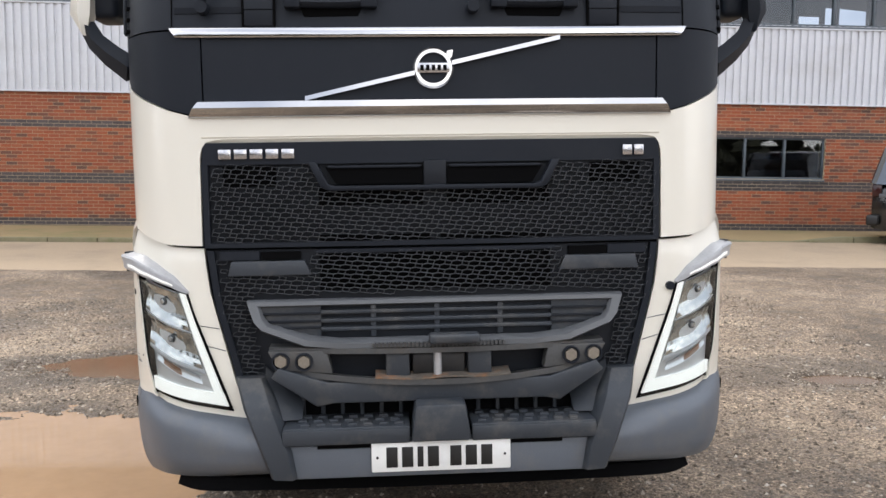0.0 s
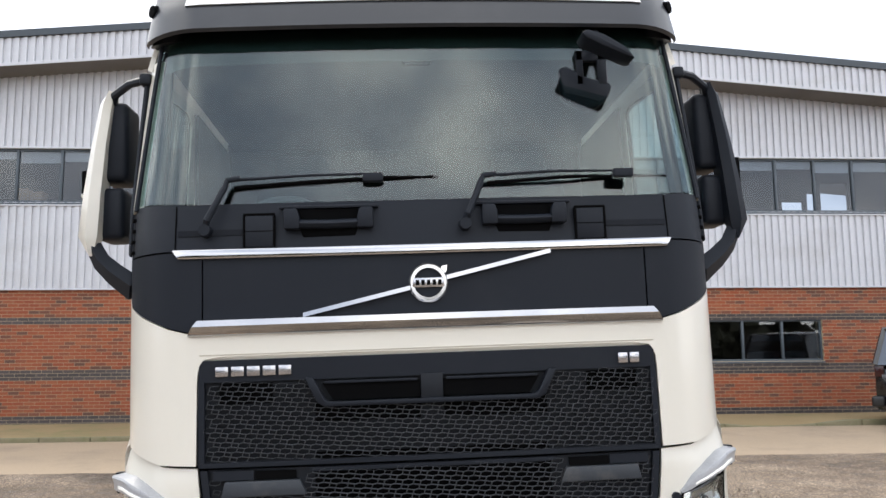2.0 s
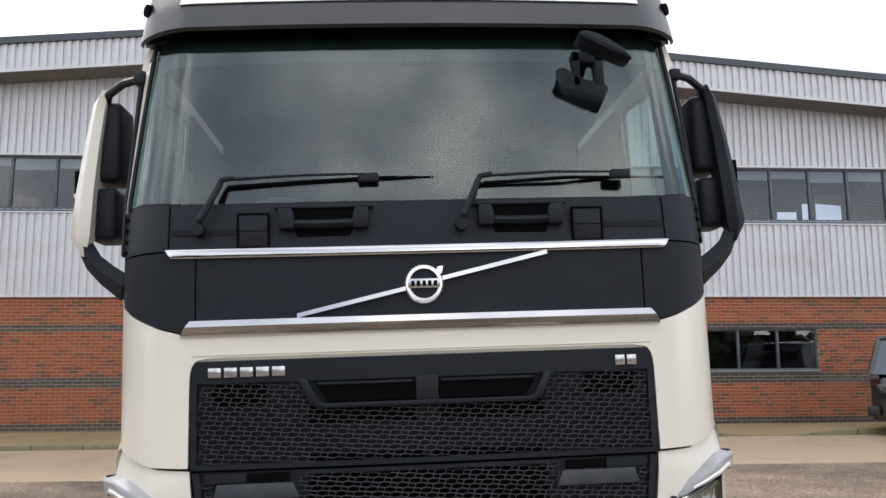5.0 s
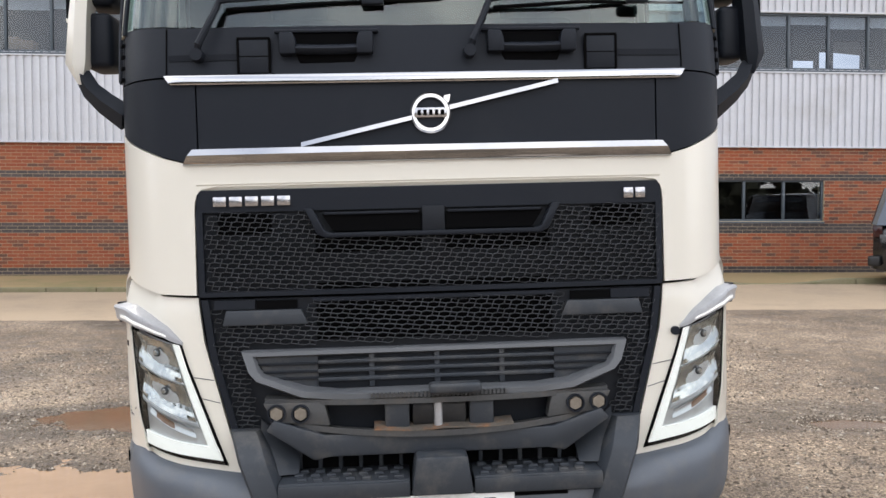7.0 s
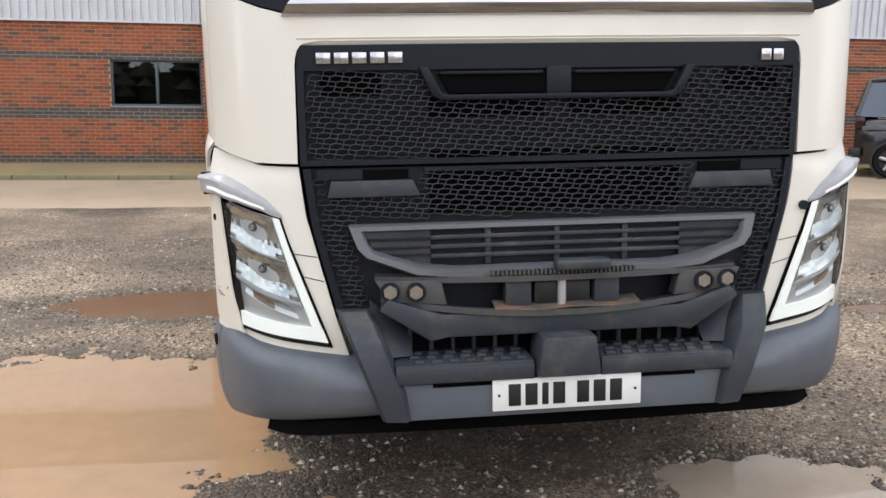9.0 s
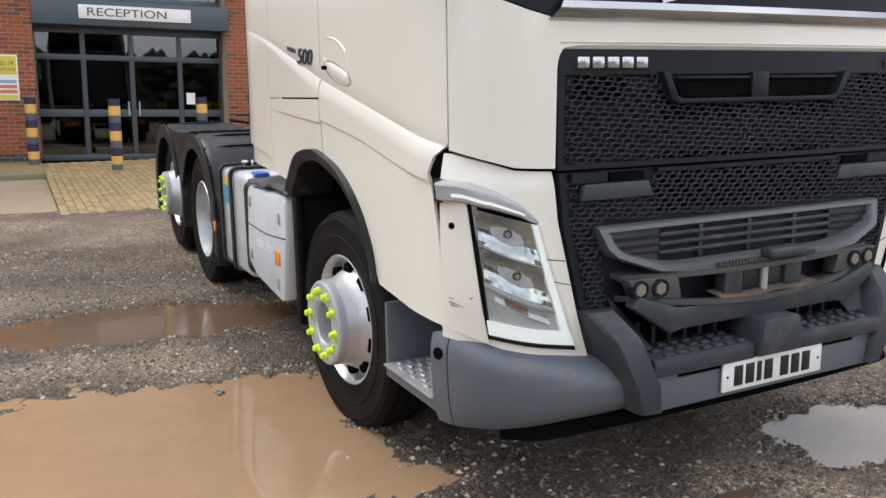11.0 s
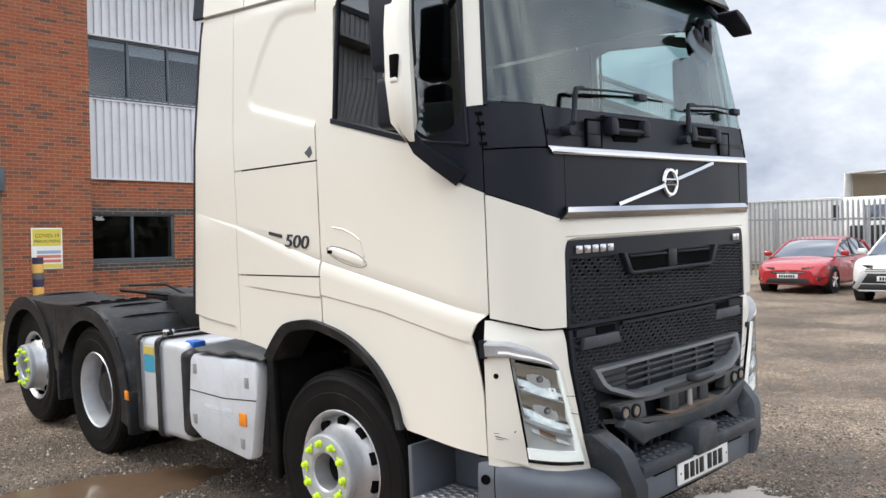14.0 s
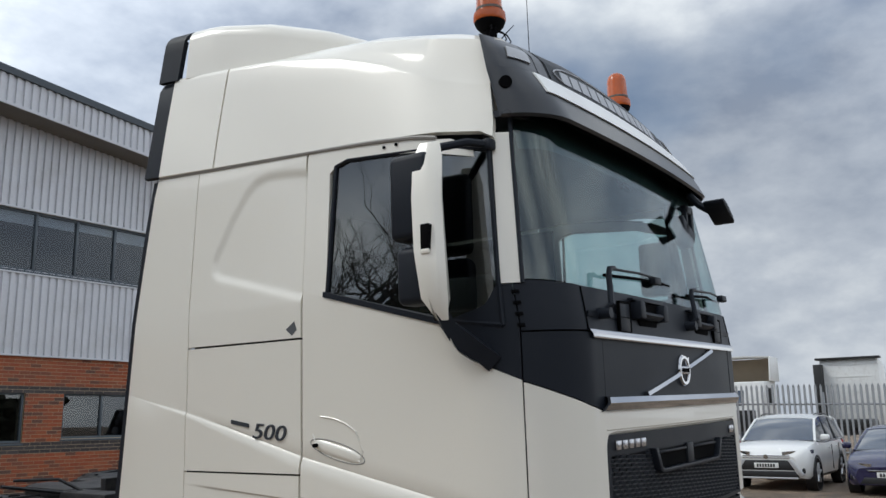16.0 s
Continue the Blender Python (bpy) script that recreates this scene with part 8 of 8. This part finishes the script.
        for zz in (0.455, 0.50):
            part("chrome_bar", box((nose - 0.08, -ww * 0.56, gc + zz), (nose + 0.010, ww * 0.56, gc + zz + 0.020), 0.006), M_CHROME, root)
        part("roof_rail", tube([house(k, -0.92, 0.05) for k in lin(2.6, 4.8, 8)], 0.014, 6), M_TRIMB, root)
        part("roof_rail", tube([house(k, 0.92, 0.05) for k in lin(2.6, 4.8, 8)], 0.014, 6), M_TRIMB, root)
    else:
        part("grille", prism([(-ww * 0.66, gc + 0.06), (ww * 0.66, gc + 0.06), (ww * 0.54, gc + 0.20), (-ww * 0.54, gc + 0.20)], nose - 0.10, nose + 0.008, "x", 0.015), M_TRIMB, root)
        part("upper_grille", prism([(-ww * 0.44, gc + 0.30), (ww * 0.44, gc + 0.30), (ww * 0.50, gc + 0.36), (-ww * 0.50, gc + 0.36)], nose - 0.08, nose + 0.004, "x", 0.01), M_TRIMB, root)
        part("chrome_bar", box((nose - 0.08, -ww * 0.46, gc + 0.325), (nose + 0.014, ww * 0.46, gc + 0.345), 0.006), M_CHROME, root)
    part("emblem", cyl((nose - 0.03, 0, gc + (0.49 if kind_ == "suv" else 0.335)), (nose + 0.020, 0, gc + (0.49 if kind_ == "suv" else 0.335)), 0.05, n=14), M_CHROME, root)
    pz = gc + (0.25 if kind_ == "suv" else 0.195)
    pl = part("number_plate", box((nose, -0.26, pz), (nose + 0.022, 0.26, pz + 0.11), 0.003), M_WHITE, root)
    for k in range(7):
        part("plate_bar", box((nose + 0.0215, -0.205 + 0.058 * k, pz + 0.02), (nose + 0.0245, -0.165 + 0.058 * k, pz + 0.09)), M_INK, pl)
    if kind_ == "van":
        for s in (-1, 1):
            part("side_strip", box((-0.47 * L, s * ww - 0.01, 0.90), (0.40 * L, s * ww + 0.014, 0.975), 0.006), M_GREYL, root, "grey side moulding")
            part("window_notice", box((-0.36 * L, s * ww * 0.90 - 0.012, 1.30), (-0.28 * L, s * ww * 0.90 + 0.006, 1.42)), M_BLUEP, root, "pale sticker in the window")
        part("rear_bumper", box((-0.515 * L, -ww * 0.94, 0.36), (-0.47 * L, ww * 0.94, 0.56), 0.04, seg=3), M_TRIMB, root)
    return root


car("red_hatchback", (19.75, 9.85, base_g(18.7, 9.6)), 182, 4.4, 1.8, 1.45, (0.42, 0.012, 0.02), "red parked hatchback in front of the fence")
car("white_suv", (18.25, 6.88, base_g(19.2, 6.9)), 180, 4.6, 1.82, 1.68, (0.78, 0.78, 0.76), "white parked sport utility car", "suv")
car("blue_saloon", (18.35, 4.42, base_g(18.6, 4.1)), 180, 4.8, 1.85, 1.45, (0.010, 0.010, 0.055), "dark blue parked saloon car")
car("black_van", (11.78, 14.74, base_g(12, 15.0)), -40, 4.95, 1.9, 1.93, (0.01, 0.01, 0.011), "black parked van beside the brick wall", "van")

# ---- palisade fence ----
fence = thing("palisade_fence", None, None, "tall galvanised steel palisade fence", "fence", (0, 0, 0))
FX, FH = 23.3, 2.45


def pale_mesh():
    bm = bmesh.new()
    sec = [(-0.035, 0.0), (-0.018, -0.02), (0.018, -0.02), (0.035, 0.0)]
    lo = [bm.verts.new((b, a, 0)) for a, b in sec]
    hi = [bm.verts.new((b, a, FH - 0.08)) for a, b in sec]
    tip = [bm.verts.new((b * 0.5, a * 0.12, FH)) for a, b in sec]
    for p, q in ((lo, hi), (hi, tip)):
        for i in range(3):
            bm.faces.new((p[i], p[i + 1], q[i + 1], q[i]))
    bmesh.ops.solidify(bm, geom=list(bm.faces), thickness=0.004)
    return bm_mesh(bm, "pale", M_FENCE)


pm = pale_mesh()
y = -4.0
while y < 27:
    ob = new("pale", pm)
    ob.parent = fence
    ob.location = (FX, y, base_g(FX, y) + 0.10)
    y += 0.155
for z in (0.55, 1.95):
    bm = bmesh.new()
    y0 = -4.0
    while y0 < 27:
        y1 = y0 + 2.75
        a, b = base_g(FX, y0) + z, base_g(FX, y1) + z
        add_tube(bm, [(FX + 0.045, y0, a), (FX + 0.045, y1, b)], 0.03, 4)
        y0 += 2.75
    part("fence_rail", bm, M_FENCE, fence)
y = -4.0
while y < 27:
    part("fence_post", box((FX + 0.03, y - 0.05, base_g(FX, y) - 0.1), (FX + 0.13, y + 0.05, base_g(FX, y) + 2.3), 0.006), M_FENCE, fence)
    y += 2.75

# ---- lorries and a container behind the fence ----
M_TRW = mat("white_lorry_paint", (0.72, 0.72, 0.70), 0.4, vary=0.06, dirt=(0.45, 0.42, 0.38), dirt_amt=0.4)
M_TAN = mat("tan_deflector_inside", (0.30, 0.24, 0.17), 0.7, vary=0.12)


def yard_wheels(root, xs, ys):
    for x in xs:
        for y in ys:
            part("wheel", lathe([(-0.14, 0.0), (-0.14, 0.30), (-0.15, 0.46), (-0.10, 0.5), (0.10, 0.5), (0.15, 0.46), (0.14, 0.30), (0.14, 0.0)], 24, "y"), M_RUBBER, root).matrix_basis = Matrix.Translation((x, y, 0.5))


gz = base_g(30, 12)
# container
con = thing("container", None, None, "white ribbed storage container behind the fence", "container", (33.0, 16.9, gz))
bm = box((-1.2, -3.2, 0.2), (1.2, 3.2, 2.88), 0.02)
part("body", bm, M_TRW, con)
for k in range(22):
    part("rib", box((-1.235, -3.1 + 0.29 * k, 0.35), (-1.195, -2.96 + 0.29 * k, 2.76), 0.01), M_TRW, con)
part("roof_rail", box((-1.25, -3.22, 2.84), (1.22, 3.22, 2.94), 0.02), M_TRW, con)


def yard_lorry(name, at, label, box_body, dark):
    root = thing(name, None, None, label, "lorry", Matrix.Translation(at))
    # cab faces -x
    part("cab", prism([(-1.0, 0.9), (-1.05, 1.6), (-0.95, 1.95), (-0.75, 2.83), (0.9, 2.88), (0.9, 0.9)], -1.2, 1.2, "y", 0.05), M_TRW, root)
    part("windscreen", prism([(-0.975, 1.92), (-0.86, 2.50), (-0.80, 2.50), (-0.92, 1.92)], -0.42, 0.42, "y", 0.01), M_CARG, root, "dark windscreen")
    part("grille", box((-1.08, -0.85, 0.95), (-1.0, 0.85, 1.75), 0.03), M_INK, root)
    part("bumper", box((-1.15, -1.22, 0.45), (-0.6, 1.22, 0.95), 0.06), M_GREYD, root)
    for s in (-1, 1):
        part("headlight", box((-1.17, s * 0.9 - 0.2, 0.62), (-1.12, s * 0.9 + 0.2, 0.82), 0.02), M_ALU, root)
        part("mirror", box((-1.0, s * 1.38 - 0.1, 1.95), (-0.85, s * 1.38 + 0.1, 2.55), 0.04), M_INK, root)
        part("side_window", box((-0.55, s * 1.2 - 0.012, 1.95), (0.1, s * 1.2 + 0.012, 2.60)), M_CARG, root)
    part("chassis", box((-0.8, -0.45, 0.7), (6.0, 0.45, 0.95)), M_STEELD, root)
    yard_wheels(root, (-0.1, 3.6, 4.9), (-1.0, 1.0))
    if box_body:
        part("rear_bed", box((1.1, -1.2, 0.95), (6.0, 1.2, 1.10), 0.03), M_STEELD, root)
        # hollow wind deflector on the roof, open towards the front
        part("deflector_side", prism([(-0.35, 2.85), (-0.15, 3.80), (1.0, 3.80), (1.0, 2.85)], -1.34, -1.27, "y", 0.02), M_TRW, root)
        part("deflector_side", prism([(-0.35, 2.85), (-0.15, 3.80), (1.0, 3.80), (1.0, 2.85)], 1.27, 1.34, "y", 0.02), M_TRW, root)
        part("deflector_back", shell(lambda u, v, d: Vector((0.95 - 0.35 * abs(2 * u - 1) ** 3 - 0.5 * max(0, v - 0.6) ** 1.5 + d, -1.27 + 2.54 * u, 2.86 + 0.90 * v)), lin(0, 1, 10), lin(0, 1, 8), 0.03), M_TAN, root, "tan hollow inside")
        part("deflector_top", shell(lambda u, v, d: Vector((-0.17 + 1.17 * v, -1.30 + 2.60 * u, 3.80 + 0.05 * (1 - (2 * u - 1) ** 2) - d)), lin(0, 1, 10), [0, 1], 0.05), M_TRW, root)
    return root


yard_lorry("box_lorry", (30.2, 11.36, gz), "white lorry cab with open roof deflector behind the fence", True, False)
rear = thing("white_tractor", None, None, "white lorry cab seen from behind with black side deflector", "lorry", (38.0, 8.6, gz))
part("cab_back", box((0, -1.25, 1.0), (1.8, 1.25, 3.75), 0.04), M_TRW, rear)
for z in (1.9, 2.6, 3.2):
    part("back_rib", box((-0.02, -0.9, z), (0.01, 0.9, z + 0.03)), M_BLIND, rear)
part("roof_bar", box((-0.2, -1.35, 4.0), (0.3, 1.35, 4.1), 0.02), M_INK, rear)
part("roof_spoiler", prism([(0.0, 3.75), (0.1, 4.02), (1.2, 3.95), (1.6, 3.75)], -1.2, 1.2, "y", 0.02), M_TRW, rear)
part("side_deflector", box((-0.5, 1.05, 1.2), (0.2, 1.40, 3.8), 0.05), M_INK, rear)
part("rear_frame", box((-4.0, -0.5, 0.7), (0.5, 0.5, 1.1)), M_STEELD, rear)
part("mudguard", box((-3.6, -1.2, 0.9), (-1.2, 1.2, 1.35), 0.1), M_STEELD, rear)
yard_wheels(rear, (-2.8, -1.6, 1.2), (-1.0, 1.0))
hoard = thing("trailer_panel", box((28.8, 2.2, gz + 0.9), (35, 5.0, gz + 4.1), 0.03), M_TRW, "white trailer with red edge and blue panel", "trailer")
part("red_edge", box((28.77, 2.2, gz + 3.85), (28.80, 5.0, gz + 4.08)), mat("trailer_red", (0.45, 0.03, 0.03), 0.4), hoard)
part("red_edge", box((28.77, 4.75, gz + 1.2), (28.80, 5.0, gz + 3.85)), mat("trailer_red", (0.45, 0.03, 0.03), 0.4), hoard)
part("blue_panel", box((28.77, 2.4, gz + 2.3), (28.80, 4.6, gz + 3.6)), mat("trailer_blue", (0.03, 0.05, 0.25), 0.4), hoard)
part("trailer_frame", box((29.0, 2.4, gz + 0.4), (34.8, 4.8, gz + 0.9)), M_STEELD, hoard)
for x in (30.5, 33.0):
    part("trailer_wheel", lathe([(2.3, 0.0), (2.3, 0.45), (2.4, 0.5), (4.8, 0.5), (4.9, 0.45), (4.9, 0.0)], 20, "y"), M_RUBBER, hoard).matrix_basis = Matrix.Translation((x, 0, gz + 0.48))

# ---- bare trees and a dark bank across the yard, seen in the cab's window ----
M_BARK = mat("winter_bark", (0.045, 0.038, 0.03), 0.9, vary=0.25, fine=20, bump=0.3)
M_HEDGE = mat("dark_hedge", (0.045, 0.046, 0.030), 0.95, vary=0.4, scale=0.7, fine=6, rand=0.35)


def bare_tree(at, height, seed):
    rnd = random.Random(seed)
    trunk, crown = bmesh.new(), bmesh.new()

    def grow(bm, p, d, ln, r, depth):
        pts = [p]
        for k in range(3):
            d = (d + Vector((rnd.uniform(-0.22, 0.22), rnd.uniform(-0.22, 0.22), rnd.uniform(-0.06, 0.14)))).normalized()
            pts.append(pts[-1] + d * ln / 3)
        add_tube(bm, pts, r, 3 if depth > 4 else 5 if depth > 1 else 7, r * 0.62)
        if depth >= 7:
            return
        for k in range(2 if depth else 4):
            side = Vector((rnd.uniform(-1, 1), rnd.uniform(-1, 1), rnd.uniform(0.0, 0.7))).normalized()
            start = pts[-1] if k == 0 else pts[2] + (pts[3] - pts[2]) * rnd.random()
            grow(crown, start, (d * 0.75 + side * 0.75).normalized(), ln * rnd.uniform(0.62, 0.86), r * 0.575, depth + 1)
    grow(trunk, Vector((0, 0, -0.3)), Vector((0.05, 0, 1)), height * 0.34, height * 0.025, 0)
    root = thing("bare_tree", None, None, "leafless winter tree on the bank", "tree", at, group="bare trees across the yard")
    part("trunk", trunk, M_BARK, root)
    part("crown", crown, M_BARK, root)
    return root


for k, (x, y, h) in enumerate(((-20.6, 19.4, 9.5), (-19.4, 22.2, 8.5), (-26, 20, 11), (-24.5, 25, 11.5), (-26, 14.5, 10), (-31, 31, 14), (-22, 11.5, 9), (-26, 38, 12), (-20, 44, 12))):
    bare_tree((x, y, base_g(x, min(y, 19)) + 1.0), h, 11 + k)
rb = random.Random(5)
hv, hf = [], []
for k in range(1500):
    t = rb.random()
    if k < 900:
        x, y = -33 + 10 * rb.random() + 8 * t, 2 + 55 * t
    else:
        x, y = -32 + 66 * t, -26 - 6 * rb.random() + 10 * (2 * t - 1) ** 2 * (t < 0.5) * 1.8
    hgt = (6.1 if k < 900 else 4.9) + 1.0 * math.sin(t * 9) + rb.uniform(-0.6, 0.8)
    c = Vector((x, y, rb.uniform(0.2, hgt)))
    r = rb.uniform(0.5, 1.1)
    n0 = len(hv)
    for dx, dy, dz in ((1, 0, 0), (-1, 0, 0), (0, 1, 0), (0, -1, 0), (0, 0, 1), (0, 0, -1)):
        hv.append(tuple(c + Vector((dx, dy, dz)) * r * rb.uniform(0.6, 1.3)))
    hf += [(n0 + a, n0 + b, n0 + e) for a, b, e in ((0, 2, 4), (2, 1, 4), (1, 3, 4), (3, 0, 4), (2, 0, 5), (1, 2, 5), (3, 1, 5), (0, 3, 5))]
for line, hz in (([(-28.5, 0), (-27.5, 14), (-25.5, 28), (-22, 57)], 5.4), ([(-30, -12), (-20, -24), (0, -29), (20, -29), (34, -29)], 4.0)):
    for (xa, ya), (xb, yb) in zip(line, line[1:]):
        n0 = len(hv)
        hv += [(xa, ya, -1), (xb, yb, -1), (xb - 0.3, yb, hz), (xa - 0.3, ya, hz), (xa - 3, ya - 1.5, -1), (xb - 3, yb - 1.5, -1)]
        hf += [(n0, n0 + 1, n0 + 2), (n0, n0 + 2, n0 + 3), (n0 + 4, n0 + 3, n0 + 2), (n0 + 4, n0 + 2, n0 + 5)]
thing("hedge", py_mesh("hedge", hv, hf, M_HEDGE, smooth=False), None, "dark overgrown bank across the yard", "hedge", kind="stuff")

# ---- loose stones on the yard ----
rs = random.Random(21)
sv, sf = [], []
SHAPE = [(1, 0, 0), (0.4, 0.9, 0.1), (-0.6, 0.75, 0), (-1, -0.1, 0.1), (-0.4, -0.9, 0), (0.6, -0.8, 0.1), (0.25, 0.1, 0.75), (-0.3, 0.05, 0.6)]
TRI = [(0, 1, 6), (1, 2, 7), (1, 7, 6), (2, 3, 7), (3, 4, 7), (4, 5, 6), (4, 6, 7), (5, 0, 6)]
for k in range(64000):
    x, y = rs.uniform(-4.6, 4.2), rs.uniform(0.6, 9.5)
    if rs.random() < 0.22:
        cx, cy, rx, ry, d, lv = rs.choice(PUDDLES)
        a, e = rs.uniform(0, 6.283), rs.uniform(0.86, 1.35)
        x, y = cx + rx * e * math.cos(a), cy + ry * e * math.sin(a)
    r = 0.004 + 0.0155 * rs.random() ** 2.6 + (0.010 if rs.random() < 0.010 else 0)
    z, a, n0 = G(x, y) - r * 0.15, rs.uniform(0, 6.283), len(sv)
    ca, sa = math.cos(a) * r, math.sin(a) * r
    sy = rs.uniform(0.6, 1.0)
    for px_, py2, pz in SHAPE:
        j = rs.uniform(0.8, 1.2)
        sv.append((x + (px_ * ca - py2 * sy * sa) * j, y + (px_ * sa + py2 * sy * ca) * j, z + pz * r * j))
    sf += [(n0 + a_, n0 + b_, n0 + c_) for a_, b_, c_ in TRI]
thing("gravel", py_mesh("gravel", sv, sf, M_STONE, smooth=False), None, "loose grey and buff gravel stones on the yard", "gravel", kind="stuff")

# ---- paving bricks at the entrance ----
def piece_mesh(name, sx, sy, sz, material):
    bm = box((-sx / 2, -sy / 2, -sz / 2), (sx / 2, sy / 2, sz / 2), 0.004, seg=1)
    return bm_mesh(bm, name, material, smooth=False)


pave = bpy.data.objects["pavement_entrance"]
pv_me = piece_mesh("paver", 0.098, 0.198, 0.06, M_PAVE)
count = 0
rv, rf = [], []
CUBE = [(0, 1, 2, 3), (0, 4, 5, 1), (1, 5, 6, 2), (2, 6, 7, 3), (3, 7, 4, 0)]
for j in range(35):
    for i in range(36):
        x, y = -1.80 + 0.1035 * i, 11.83 + 0.2035 * (j + 0.5 * (i % 2))
        if y > WY - 0.1:
            continue
        z = base_g(x, y) - 0.028
        if -1.80 <= x <= -0.45 and y < 16 and count < 290:
            ob = new("paver", pv_me)
            ob.location, ob.parent = (x, y, z), pave
            count += 1
        else:
            n0 = len(rv)
            for dz in (0.03, -0.03):
                rv += [(x - 0.049, y - 0.099, z + dz), (x + 0.049, y - 0.099, z + dz), (x + 0.049, y + 0.099, z + dz), (x - 0.049, y + 0.099, z + dz)]
            rf += [tuple(n0 + q for q in f) for f in CUBE]
tagged(part("pavers", py_mesh("pavers", rv, rf, M_PAVE, smooth=False), None, pave), kind="stuff")

# ---- bricks of the walls ----
PITCH, BLEN, Z0 = 0.075, 0.225, 0.31
DARK_ROWS = {0, 1, 2, 13, 14, 15, 29, 30}
brick_me = {}
for nm, m in (("red", M_BRICK), ("dark", M_BRICKD)):
    bm = box((0.005, 0.0, 0.005), (BLEN - 0.005, 0.03, PITCH - 0.005))
    brick_me[nm] = bm_mesh(bm, "brick", m, smooth=False)


def lay(parent, x0, x1, z1, y, holes, bands, pick=None):
    """Stretcher bond on a mortar wall; bricks stand proud of the joints."""
    verts, faces, idx = [], [], []
    made, row = 0, 0
    while Z0 + PITCH * (row + 1) <= z1 + 0.02:
        za, zb = Z0 + PITCH * row + 0.005, Z0 + PITCH * (row + 1) - 0.005
        x = x0 - (BLEN / 2 if row % 2 else 0)
        while x < x1:
            a, b = max(x + 0.005, x0), min(x + BLEN - 0.005, x1)
            x += BLEN
            spans = [(a, b)]
            for h in holes:
                if h[2] - 0.02 < (za + zb) / 2 < h[3] + 0.01:
                    nxt = []
                    for p, q in spans:
                        if q <= h[0] or p >= h[1]:
                            nxt.append((p, q))
                        else:
                            nxt += [(p, h[0])] if p < h[0] else []
                            nxt += [(h[1], q)] if q > h[1] else []
                    spans = nxt
            for p, q in spans:
                if q - p < 0.02:
                    continue
                dark = bands and row in DARK_ROWS or (not bands and row in (0, 1, 2))
                if pick and made < 295 and q - p > BLEN - 0.02 and pick[0] < p < pick[1] and pick[2] < za < pick[3]:
                    ob = new("brick", brick_me["dark" if dark else "red"])
                    ob.location, ob.parent = (p - 0.005, y, za - 0.005), parent
                    made += 1
                    continue
                n0 = len(verts)
                jy = y + 0.002 * math.sin(p * 91 + za * 57)
                for yy in (jy, y + 0.03):
                    verts += [(p, yy, za), (q, yy, za), (q, yy, zb), (p, yy, zb)]
                faces += [tuple(n0 + k for k in f) for f in CUBE]
                idx += [1 if dark else 0] * 5
        row += 1
    ob = part("bricks", py_mesh("bricks", verts, faces, [M_BRICK, M_BRICKD], smooth=False, idx=idx), None, parent)
    tagged(ob, kind="stuff")


lay(wall_l, -13.4, -3.365, 3.215, WY, [h[:4] for h in LOW_WIN[:1]], True, (-8.9, -5.6, 0.46, 2.05))
lay(wall_r, 3.405, 16.0, 3.215, WY, [h[:4] for h in LOW_WIN[1:]], True, (9.93, 13.0, 0.46, 2.05))
lay(pier_l, -3.36, -1.84, roof_z(-2.6) - 0.78, PY, [], False, (-3.4, -1.8, 0.46, 3.2))
lay(pier_r, 1.67, 3.40, roof_z(2.5) - 0.78, PY, [], False, (1.6, 3.4, 0.46, 3.0))
